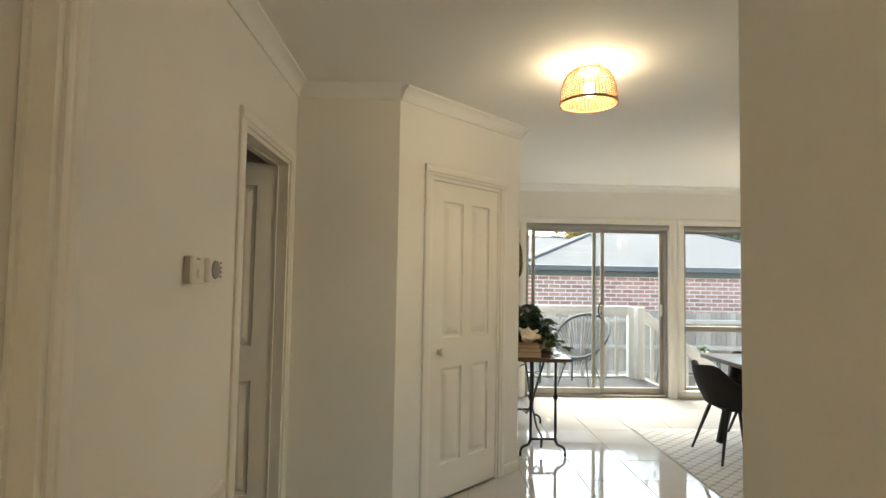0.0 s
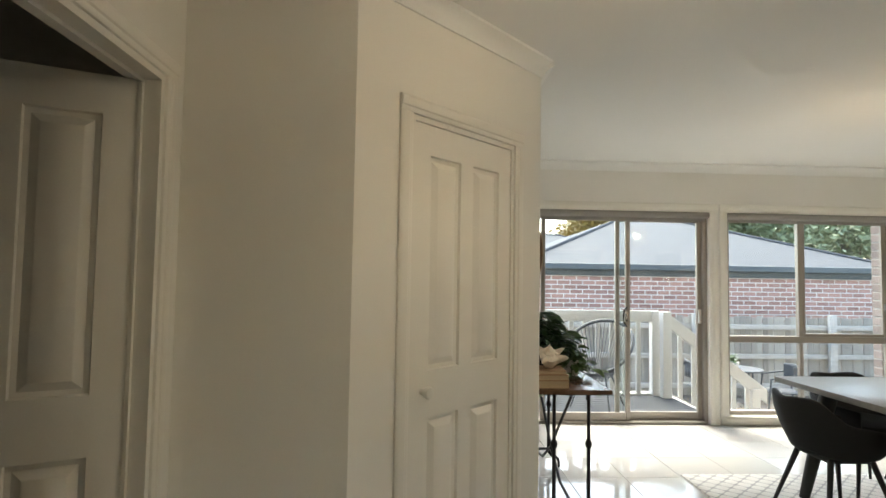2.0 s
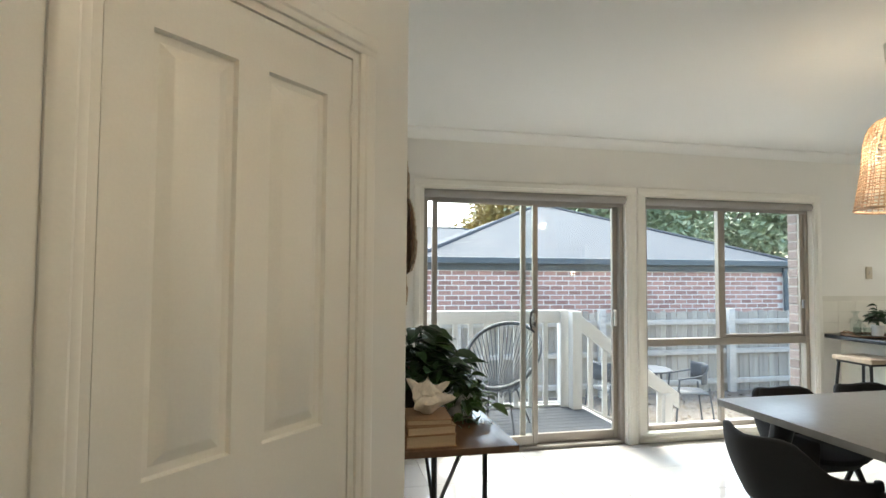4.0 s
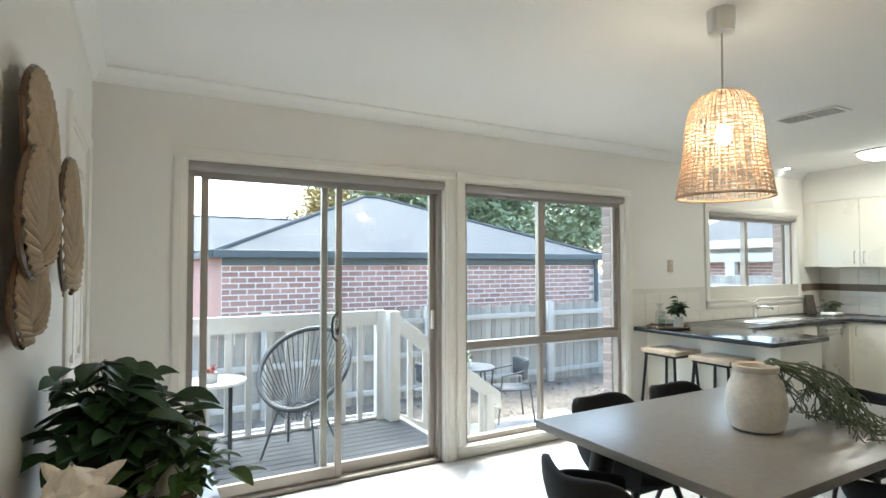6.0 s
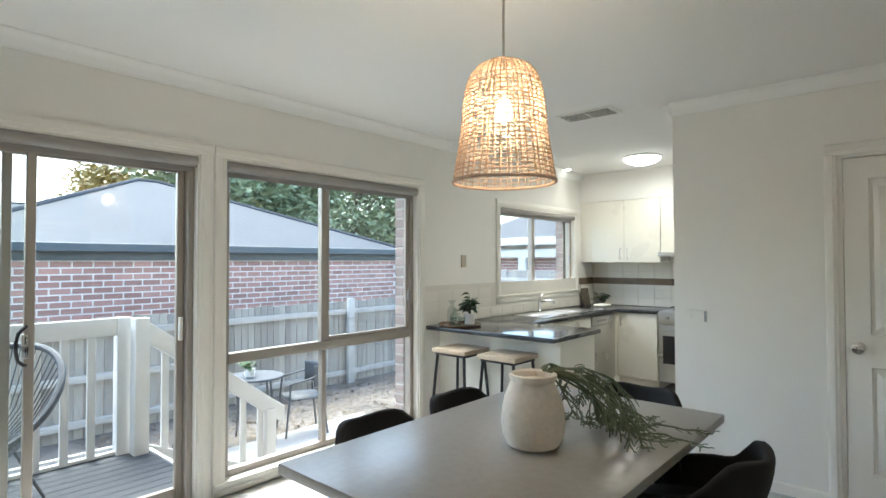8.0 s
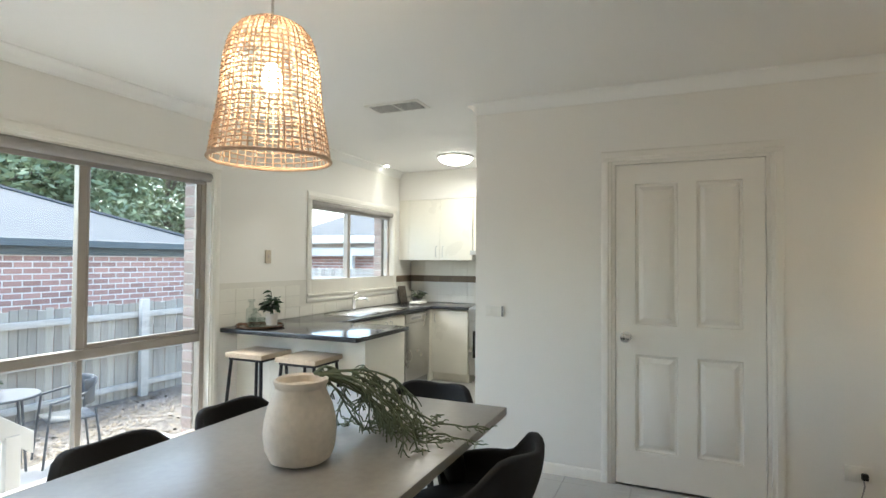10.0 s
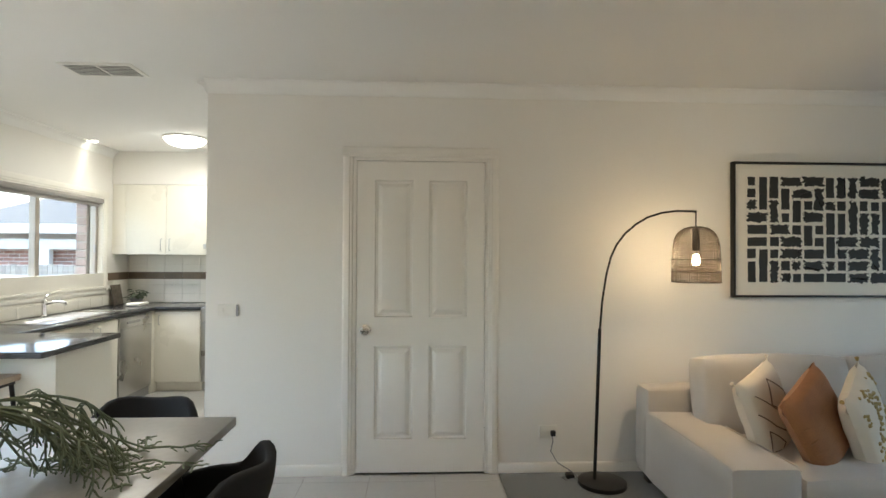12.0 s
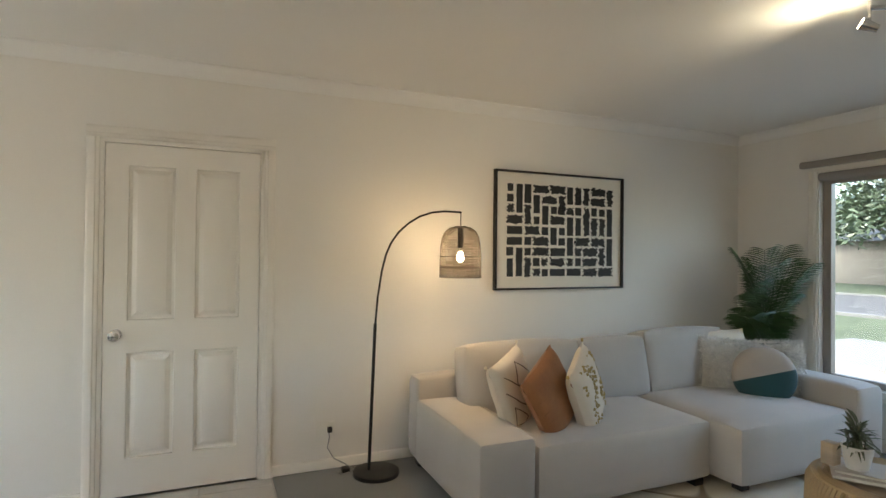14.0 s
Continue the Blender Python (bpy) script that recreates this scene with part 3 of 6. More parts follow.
# ---- windows ----
def window_trim(root, x0, x1, z0, z1, sill, face=0.0):
    """Architraves on the inner face and a painted reveal; local y runs outwards."""
    aw = 0.07
    for x, s in ((x0, -1), (x1, 1)):
        bm = bmesh.new()
        architrave_bar(bm, (x, face, 0.0 if not sill and z0 < 0.02 else z0 - (0.06 if sill else 0.0)), (x, face, z1), aw, (s, 0, 0))
        part("architrave", bm, WINTRIM, root)
    bm = bmesh.new()
    architrave_bar(bm, (x0 - aw, face, z1), (x1 + aw, face, z1), aw, (0, 0, 1))
    part("architrave", bm, WINTRIM, root)
    if sill:
        part("window_sill", rbox(x0 - aw, x1 + aw, -0.03, 0.07, z0 - 0.022, z0 + 0.002, 0.005), WINTRIM, root)
        bm = bmesh.new()
        architrave_bar(bm, (x0 - aw, face, z0 - 0.022), (x1 + aw, face, z0 - 0.022), aw - 0.008, (0, 0, -1))
        part("architrave", bm, WINTRIM, root)
    bm = bmesh.new()
    box(bm, x0, x0 + 0.012, 0, 0.13, z0, z1)
    box(bm, x1 - 0.012, x1, 0, 0.13, z0, z1)
    box(bm, x0 + 0.012, x1 - 0.012, 0, 0.13, z1 - 0.012, z1)
    part("reveal", bm, WINTRIM, root)


def bar(root, x0, x1, z0, z1, y=0.05, d=0.045, name="window_frame", mat=None):
    return part(name, rbox(x0, x1, y, y + d, z0, z1, 0.004, 1), mat or ALU, root)


def pane(root, x0, x1, z0, z1, y):
    p = part("pane", box(bmesh.new(), x0, x1, y, y + 0.005, z0, z1), GLASS, root)
    p.visible_shadow = False
    return p


def roller(root, x0, x1, z, r=0.034, y=0.02):
    bm = rod(bmesh.new(), (x0, y, z), (x1, y, z), r, seg=20)
    part("roller_blind", bm, BLIND, root, "rolled-up grey roller blind")
    part("blind_bottom_rail", rbox(x0 + 0.01, x1 - 0.01, y + r - 0.012, y + r - 0.004, z - 0.062, z, 0.002, 1), BLIND, root)


# sliding door
sl = tagged(new("door_5"), "taupe aluminium glass sliding door, slid slightly open", "sliding door", "", "structure")
sl.location = (0, NORTH, 0)
x0, x1, z1 = SLIDER[0], SLIDER[1], SLIDER[3]
window_trim(sl, x0, x1, 0, z1, False)
bar(sl, x0 + 0.012, x0 + 0.05, 0.0, z1 - 0.012, 0.045, 0.085)
bar(sl, x1 - 0.05, x1 - 0.012, 0.0, z1 - 0.012, 0.045, 0.085)
bar(sl, x0 + 0.05, x1 - 0.05, z1 - 0.06, z1 - 0.012, 0.045, 0.085)
part("sill_track", rbox(x0 + 0.05, x1 - 0.05, 0.02, 0.14, -0.01, 0.028, 0.004, 1), ALU, sl)
MX = 2.235
for a, b, y in ((x0 + 0.088, MX + 0.07, 0.052), (MX - 0.064, x1 - 0.05, 0.09)):
    panel = tagged(new("sliding_panel"), "")
    panel.parent = sl
    for p, q_, r, s in ((a, a + 0.043, 0.028, z1 - 0.06), (b - 0.043, b, 0.028, z1 - 0.06), (a + 0.043, b - 0.043, 0.028, 0.105), (a + 0.043, b - 0.043, z1 - 0.11, z1 - 0.06)):
        bar(panel, p, q_, r, s, y, 0.034, "stile")
    pane(panel, a + 0.043, b - 0.043, 0.105, z1 - 0.11, y + 0.015)
hdl = bmesh.new()
pipe(hdl, [(MX + 0.035, 0.054, 1.135), (MX + 0.022, 0.03, 1.13), (MX - 0.003, 0.018, 1.105), (MX - 0.012, 0.012, 1.06), (MX - 0.012, 0.012, 1.02), (MX - 0.003, 0.018, 0.975), (MX + 0.022, 0.03, 0.95), (MX + 0.035, 0.054, 0.945)], 0.0085, 8)
part("pull_handle", hdl, BLACKMETAL, sl, "black curved pull handle")
part("lock_case", rbox(MX + 0.016, MX + 0.042, 0.03, 0.054, 0.98, 1.10, 0.006), CHROME, sl, "chrome lock case")
part("lock_case", rbox(x1 - 0.085, x1 - 0.062, 0.066, 0.092, 0.98, 1.12, 0.006), WHITEPLASTIC, sl, "white latch")
roller(sl, x0 + 0.014, x1 - 0.014, z1 - 0.04)

# window beside it
wi = tagged(new("window_1"), "taupe aluminium window with transom and sliding sash", "window", "", "structure")
wi.location = (0, NORTH, 0)
x0, x1, z0, z1 = WINDOW
window_trim(wi, x0, x1, z0, z1, True)
a, b = x0 + 0.012, x1 - 0.012
for p, q_, r, s in ((a, a + 0.045, z0, z1), (b - 0.045, b, z0, z1), (a + 0.045, b - 0.045, z0, z0 + 0.04), (a + 0.045, b - 0.045, z1 - 0.055, z1 - 0.012), (a + 0.045, b - 0.045, 0.80, 0.865)):
    bar(wi, p, q_, r, s, 0.05, 0.06)
MW = 4.05
bar(wi, MW - 0.02, MW + 0.02, z0 + 0.04, 0.80, 0.055, 0.05)
bar(wi, MW - 0.025, MW + 0.025, 0.865, z1 - 0.055, 0.055, 0.05)
pane(wi, a + 0.045, MW - 0.02, z0 + 0.04, 0.80, 0.08)
pane(wi, MW + 0.02, b - 0.045, z0 + 0.04, 0.80, 0.08)
pane(wi, a + 0.045, MW - 0.025, 0.865, z1 - 0.055, 0.08)
sash = tagged(new("sliding_sash"), "")
sash.parent = wi
for p, q_, r, s in ((MW + 0.025, MW + 0.05, 0.865, z1 - 0.055), (b - 0.085, b - 0.045, 0.865, z1 - 0.055), (MW + 0.05, b - 0.085, 0.865, 0.895), (MW + 0.05, b - 0.085, z1 - 0.085, z1 - 0.055)):
    bar(sash, p, q_, r, s, 0.06, 0.028, "stile")
pane(sash, MW + 0.05, b - 0.085, 0.895, z1 - 0.085, 0.072)
part("latch", rbox(b - 0.075, b - 0.05, 0.04, 0.062, 1.12, 1.20, 0.005), GREYPLASTIC, wi, "grey sash latch")
roller(wi, x0 + 0.014, x1 - 0.014, z1 - 0.045)

# kitchen window
kw = tagged(new("window_2"), "taupe aluminium sliding kitchen window with rolled blind", "window", "", "structure")
kw.location = (0, NORTH, 0)
x0, x1, z0, z1 = KWIN
window_trim(kw, x0, x1, z0, z1, True)
a, b = x0 + 0.012, x1 - 0.012
for p, q_, r, s in ((a, a + 0.04, z0, z1), (b - 0.04, b, z0, z1), (a + 0.04, b - 0.04, z0, z0 + 0.04), (a + 0.04, b - 0.04, z1 - 0.055, z1 - 0.012), (6.93, 6.985, z0 + 0.04, z1 - 0.055)):
    bar(kw, p, q_, r, s, 0.05, 0.06)
pane(kw, a + 0.04, 6.93, z0 + 0.04, z1 - 0.055, 0.08)
pane(kw, 6.985, b - 0.04, z0 + 0.04, z1 - 0.055, 0.07)
part("latch", rbox(b - 0.07, b - 0.045, 0.035, 0.056, 1.45, 1.53, 0.005), GREYPLASTIC, kw)
roller(kw, x0 + 0.014, x1 - 0.014, z1 - 0.035, 0.03)

# south window: local x to the west, y outwards
sw = tagged(new("window_3"), "wide taupe aluminium picture window onto the street", "window", "", "structure")
sw.matrix_basis = pose(SWIN[1], SOUTH, 0, 0, 0, 180)
w, z0, z1 = SWIN[1] - SWIN[0], SWIN[2], SWIN[3]
window_trim(sw, 0, w, z0, z1, True)
for p, q_, r, s in ((0.012, 0.075, z0, z1), (w - 0.075, w - 0.012, z0, z1), (0.075, w - 0.075, z0, z0 + 0.05), (0.075, w - 0.075, z1 - 0.06, z1 - 0.012), (1.28, 1.33, z0 + 0.05, z1 - 0.06)):
    bar(sw, p, q_, r, s, 0.05, 0.06)
pane(sw, 0.075, 1.28, z0 + 0.05, z1 - 0.06, 0.08)
pane(sw, 1.33, w - 0.075, z0 + 0.05, z1 - 0.06, 0.08)
roller(sw, 0.01, w - 0.01, z1 - 0.045, 0.036)
part("pelmet_rail", rbox(-0.11, w + 0.11, -0.075, -0.02, z1 + 0.03, z1 + 0.085, 0.018, 3), ALU, sw, "taupe curtain rail")

# ---- outdoors ----
GROUND = -0.55
ground = setting("ground", box(bmesh.new(), -300, 300, NORTH + 0.3, 400, GROUND - 1, GROUND), MULCH, "bark mulch and leaf litter yard", "ground")
gs = setting("lawn_street", box(bmesh.new(), -300, 300, -300, SOUTH - 0.3, -1.2, -0.25), GRASS, "mown green lawn beside the street", "lawn")
setting("driveway", box(bmesh.new(), -6, 9, -9.5, SOUTH - 0.3, -0.8, -0.235), CONCRETE, "pale concrete driveway", "driveway")
setting("garden_bed", box(bmesh.new(), 5.6, 12, -6.2, -4.6, -0.8, -0.20), MULCH, "dark mulched garden bed", "garden bed")
setting("road", box(bmesh.new(), -200, 200, -24, -14.5, -0.8, -0.245), ASPHALT, "grey asphalt suburban road", "road")
setting("kerb_1", box(bmesh.new(), -200, 200, -14.5, -14.2, -0.8, -0.16), CONCRETE, "concrete kerb", "kerb")
setting("kerb_2", box(bmesh.new(), -200, 200, -24.3, -24, -0.8, -0.16), CONCRETE, "concrete kerb", "kerb")
setting("paving", box(bmesh.new(), 3.35, 6.2, 6.9, 8.6, GROUND - 0.2, GROUND + 0.03), PAVER, "light paved path below the deck", "paving")

# deck
DX0, DX1, DY0, DY1 = 0.2, 3.27, NORTH + 0.27, 7.84
deck = thing("deck", "low timber deck painted dark grey", "deck")
part("joist_frame", rbox(DX0, DX1, DY0, DY1, -0.22, -0.03), DECKMAT, deck)
bw = (DY1 - DY0) / 12
board = piece_mesh("board", rbox(0, DX1 - DX0, 0, bw - 0.005, -0.028, 0.0, 0.003, 1), DECKMAT)
for i in range(12):
    piece("board", board, deck, pose(DX0, DY0 + i * bw, 0))
bm = rbox(DX0, DX1 + 0.02, DY1, DY1 + 0.03, -0.25, 0.012)
part("edge_board", bm, WHITEWOOD, deck, "white painted edge board")
part("edge_board", rbox(DX1, DX1 + 0.03, DY0, DY1, -0.25, 0.008), WHITEWOOD, deck, "white painted edge board")
for x, y in ((0.4, 7.7), (3.1, 7.7), (0.4, 6.8), (3.1, 6.8)):
    part("stump", rbox(x - 0.05, x + 0.05, y - 0.05, y + 0.05, GROUND - 0.05, -0.22), DECKMAT, deck)

bal = thing("balustrade", "white painted timber deck balustrade with plain balusters", "balustrade")
part("top_rail", rbox(DX0, 3.06, 7.645, 7.69, 0.895, 1.03, 0.006), WHITEWOOD, bal)
part("bottom_rail", rbox(DX0, 3.06, 7.65, 7.685, 0.004, 0.03, 0.004), WHITEWOOD, bal)
bl = piece_mesh("baluster", rbox(-0.027, 0.027, -0.013, 0.013, 0.02, 0.90, 0.003, 1), WHITEWOOD)
for i in range(16):
    piece("baluster", bl, bal, pose(2.90 - i * 0.166, 7.665, 0))
part("post", rbox(3.06, 3.15, 7.63, 7.72, -0.5, 1.03, 0.006), WHITEWOOD, bal)
part("post", rbox(3.14, 3.245, 7.505, 7.61, 0.0, 1.025, 0.006), WHITEWOOD, bal)

sr = thing("stair_rail", "sloping white timber stair handrail with balusters", "handrail")


def sloped(bm, xa, za, xb, zb, y0, y1, h):
    vs = [bm.verts.new(p) for p in ((xa, y0, za), (xb, y0, zb), (xb, y0, zb - h), (xa, y0, za - h), (xa, y1, za), (xb, y1, zb), (xb, y1, zb - h), (xa, y1, za - h))]
    for f in ((0, 1, 2, 3), (7, 6, 5, 4), (0, 4, 5, 1), (1, 5, 6, 2), (2, 6, 7, 3), (3, 7, 4, 0)):
        bm.faces.new([vs[k] for k in f])
    bmesh.ops.bevel(bm, geom=bm.edges[:], offset=0.005, segments=1, affect="EDGES")
    return bm


part("handrail", sloped(bmesh.new(), 3.25, 1.0, 4.47, 0.095, 7.60, 7.645, 0.17), WHITEWOOD, sr)
part("bottom_rail", sloped(bmesh.new(), 3.25, 0.05, 4.36, -0.47, 7.61, 7.64, 0.07), WHITEWOOD, sr)
part("post", rbox(4.27, 4.37, 7.575, 7.67, GROUND - 0.05, 0.10, 0.005), WHITEWOOD, sr)
for i in range(6):
    x = 3.40 + i * 0.166
    zt, zb = 1.0 - (x - 3.25) * 0.74 - 0.16, 0.05 - (x - 3.25) * 0.47 - 0.05
    part("baluster", rbox(x - 0.027, x + 0.027, 7.612, 7.636, zb, zt, 0.002, 1), WHITEWOOD, sr)
steps = thing("garden_steps", "dark painted timber steps down from the deck", "steps")
for i in range(2):
    part("tread", rbox(DX1 + 0.03 + i * 0.28, DX1 + 0.33 + i * 0.28, 6.75, 7.5, -0.22 - i * 0.18, -0.18 - i * 0.18, 0.004), DECKMAT, steps)
    part("riser", rbox(DX1 + 0.04 + i * 0.28, DX1 + 0.07 + i * 0.28, 6.76, 7.49, GROUND, -0.22 - i * 0.18, 0.003), DECKMAT, steps)

# paling fence
FY, FTOP = 10.2, 0.80
fence = thing("paling_fence", "weathered grey timber paling fence with rails", "fence")
pal = piece_mesh("paling", rbox(-0.048, 0.048, 0, 0.014, GROUND - 0.02, FTOP, 0.003, 1), PALING)
for i in range(135):
    x = -1.6 + i * 0.1
    piece("paling", pal, fence, pose(x, FY + 0.045 + 0.008 * (i % 2), random.uniform(-0.022, 0.012), 0, random.uniform(-0.4, 0.4), 0))
for z in (GROUND + 0.17, 0.12, 0.62):
    part("fence_rail", rbox(-1.7, 12.0, FY, FY + 0.045, z - 0.04, z + 0.04, 0.004), RAILWOOD, fence)
for x in (0.13, 2.53, 4.93, 7.33, 9.73):
    part("fence_post", rbox(x - 0.06, x + 0.06, FY - 0.07, FY, GROUND - 0.05, FTOP + 0.04, 0.006), RAILWOOD, fence)
f2 = thing("side_fence", "weathered grey timber fence at the yard's side", "fence")
for i in range(105):
    piece("paling", pal, f2, pose(13.0, 4.6 + i * 0.1, random.uniform(0.40, 0.44), 0, 0, 90))
part("fence_rail", rbox(12.9, 12.945, 4.5, 15.1, 0.95, 1.03), RAILWOOD, f2)
part("fence_rail", rbox(12.9, 12.945, 4.5, 15.1, -0.2, -0.12), RAILWOOD, f2)


def hip_roof(bm, x0, x1, y0, y1, z, rise, over=0.45):
    x0, x1, y0, y1 = x0 - over, x1 + over, y0 - over, y1 + over
    w, d = x1 - x0, y1 - y0
    if w >= d:
        r0, r1 = (x0 + d / 2, (y0 + y1) / 2, z + rise), (x1 - d / 2, (y0 + y1) / 2, z + rise)
    else:
        r0, r1 = ((x0 + x1) / 2, y0 + w / 2, z + rise), ((x0 + x1) / 2, y1 - w / 2, z + rise)
    c = [bm.verts.new(p) for p in ((x0, y0, z), (x1, y0, z), (x1, y1, z), (x0, y1, z))]
    a, b = bm.verts.new(r0), bm.verts.new(r1)
    if w >= d:
        fs = ((c[0], c[1], b, a), (c[1], c[2], b), (c[2], c[3], a, b), (c[3], c[0], a))
    else:
        fs = ((c[0], c[1], a), (c[1], c[2], b, a), (c[2], c[3], b), (c[3], c[0], a, b))
    for f in fs:
        bm.faces.new(f)
    bm.faces.new(c[::-1])
    return r0, r1, c


def house(name, label, x0, x1, y0, y1, eave, rise, over=0.45, wall=None):
    root = thing(name, label, "house")
    part("wall", rbox(x0, x1, y0, y1, GROUND - 0.05, eave, 0.01), wall or MORTAR, root)
    bm = bmesh.new()
    r0, r1, c = hip_roof(bm, x0, x1, y0, y1, eave + 0.06, rise, over)
    corners = [v.co.copy() for v in c]
    part("roof", bm, ROOF, root, "blue-grey metal hip roof")
    for k, (px, py) in enumerate(((corners[0], corners[1]), (corners[1], corners[2]), (corners[3], corners[0]))):
        d = Vector((0, 0, -0.05))
        n = Vector(((0, -0.06, 0), (0.06, 0, 0), (-0.06, 0, 0))[k])
        bm = bmesh.new()
        a, b = Vector(px), Vector(py)
        vs = [bm.verts.new(p) for p in (a + n * 0.1 + Vector((0, 0, 0.035)), b + n * 0.1 + Vector((0, 0, 0.035)), b + n + Vector((0, 0, 0.03)), a + n + Vector((0, 0, 0.03)),
                                        a + n * 0.1 + d * 1.6, b + n * 0.1 + d * 1.6, b + n + d * 1.4, a + n + d * 1.4)]
        for f in ((0, 1, 2, 3), (7, 6, 5, 4), (0, 4, 5, 1), (1, 5, 6, 2), (2, 6, 7, 3), (3, 7, 4, 0)):
            bm.faces.new([vs[j] for j in f])
        part("gutter", bm, GUTTER, root, "dark metal gutter")
    for a, b in ((corners[0], r0), (corners[1], r1 if x1 - x0 >= y1 - y0 else r0), (r0, r1)):
        if (Vector(a) - Vector(b)).length > 0.2:
            part("ridge_cap", pipe(bmesh.new(), [a, b], 0.045, 6), ROOF, root)
    return root


h1 = house("neighbour_house", "red brick house with blue-grey hip roof", 2.1, 9.55, 11.25, 18.3, 1.60, 1.42, over=0.13, wall=BRICK)
part("mortar_bed", rbox(2.102, 9.548, 11.2465, 11.25, 0.3, 1.48, 0.001, 1), MORTAR, h1)
part("fascia_board", rbox(2.1, 9.55, 11.2, 11.25, 1.47, 1.60), GUTTER, h1, "dark timber frieze board")
part("downpipe", pipe(bmesh.new(), [(9.45, 11.2, 1.55), (9.45, 11.17, 1.3), (9.45, 11.17, GROUND)], 0.045, 8), GUTTER, h1)
bk = piece_mesh("brick", rbox(-0.110, 0.110, 0, 0.05, -0.033, 0.033, 0.004, 1), BRICK)
for r in range(10):
    for i in range(31):
        x = 2.22 + i * 0.241 + (0.12 if r % 2 else 0)
        if x < 9.42:
            piece("brick", bk, h1, pose(x, 11.239, 0.645 + r * 0.086))
    if r % 2:
        piece("brick", bk, h1, pose(2.162, 11.239, 0.645 + r * 0.086) @ Matrix.Diagonal((0.46, 1, 1, 1)))
h2 = house("rear_house", "brick house with grey hip roof behind a neighbour's", -3.0, 9.0, 19.6, 26.0, 1.80, 1.3, wall=BRICK)
for r in range(12):
    for i in range(12):
        piece("brick", bk, h2, pose(-1.2 + i * 0.241 + (0.12 if r % 2 else 0), 19.592, 0.80 + r * 0.086))
# house seen from the kitchen window
h3 = house("side_house", "brick house with white fascia and slate roof", 15.0, 24.0, 7.6, 13.4, 2.05, 1.7, over=0.5)
part("fascia_board", rbox(14.42, 14.5, 7.1, 13.9, 1.90, 2.12), FASCIA, h3, "white painted fascia")
part("beam", rbox(14.6, 14.75, 7.4, 13.6, 1.55, 1.78), FASCIA, h3, "white painted verandah beam")
for y in (7.6, 9.6, 11.4, 13.2):
    part("verandah_post", rbox(14.6, 14.75, y, y + 0.25, GROUND, 1.55), FASCIA, h3, "white painted post")
for r in range(14):
    for i in range(20):
        piece("brick", bk, h3, pose(14.988, 9.2 + i * 0.241 + (0.12 if r % 2 else 0), 0.45 + r * 0.086, 0, 0, -90))

# our own outer brick skin shows as the reveal beside the windows
skin = setting("wall_north_brick", wall_mesh("x", 0.0, 8.8, NORTH + 0.145, NORTH + 0.25, GROUND, 2.45, [(SLIDER[0] - 0.03, SLIDER[1] + 0.03, -0.03, 2.13), (WINDOW[0] - 0.03, WINDOW[1] - 0.035, 0.02, 2.13), (KWIN[0] - 0.03, KWIN[1] - 0.045, 1.08, 2.09)]), surface("grey_mortar", (0.42, 0.39, 0.36), 0.9, vary=0.15, big=3, fine=90, bump=0.4), "red brick outer skin of the house", "wall")
# brick greyed so that its colour carries the veil of the window glass
REVEALBRICK = surface("glass_veiled_brick", (0.31, 0.25, 0.23), 0.9, vary=0.3, big=5, fine=70, bump=0.5, depth=0.003, per_piece=0.4)
hb = piece_mesh("brick", rbox(-0.004, 0.06, -0.002, 0.105, -0.036, 0.036, 0.004, 1), REVEALBRICK)
for r in range(24):
    piece("brick", hb, skin, pose(WINDOW[1] - 0.037, NORTH + 0.148, 0.07 + r * 0.086))
for r in range(12):
    piece("brick", hb, skin, pose(KWIN[1] - 0.047, NORTH + 0.148, 1.09 + r * 0.086))


# trees
def tree(label, x, y, z, h, r, seed, leaf_mat, n=2600, size=0.16):
    rnd = random.Random(seed)
    root = thing("tree", label, "tree", place=(x, y, z))
    bm = bmesh.new()
    pts = [(0.15 * math.sin(k), 0.12 * math.cos(k * 1.3), h * 0.75 * k / 6) for k in range(7)]
    pipe(bm, pts, 0.03 * h, 8, taper=0.006 * h)
    limbs = []
    for k in range(9):
        a = k * 2.4 + rnd.random()
        s = Vector(pts[2 + k % 4])
        e = s + Vector((math.cos(a) * r * 0.7, math.sin(a) * r * 0.7, h * rnd.uniform(0.12, 0.3)))
        mid = (s + e) / 2 + Vector((0, 0, 0.05 * h))
        pipe(bm, [s, mid, e], 0.012 * h, 6, taper=0.003 * h)
        limbs.append(e)
    part("trunk", bm, BARK, root)
    clumps = [Vector((rnd.gauss(0, r * 0.42), rnd.gauss(0, r * 0.42), h * rnd.uniform(0.38, 0.95))) for _ in range(26)] + limbs
    vs, fs = [], []
    for i in range(n):
        c = rnd.choice(clumps)
        p = c + Vector((rnd.gauss(0, 1), rnd.gauss(0, 1), rnd.gauss(0, 0.7))) * r * 0.17
        u = Vector((rnd.uniform(-1, 1), rnd.uniform(-1, 1), rnd.uniform(-0.6, 0.6))).normalized() * size * rnd.uniform(0.6, 1.3)
        w = u.cross(Vector((rnd.uniform(-1, 1), rnd.uniform(-1, 1), rnd.uniform(-1, 1)))).normalized() * size * 0.4
        k = len(vs)
        vs += [p - u, p + w, p + u, p - w]
        fs.append((k, k + 1, k + 2, k + 3))
    me = bpy.data.meshes.new("crown")
    me.from_pydata(vs, [], fs)
    me.materials.append(leaf_mat)
    ob = new("crown", me)
    ob.parent = root
    return root


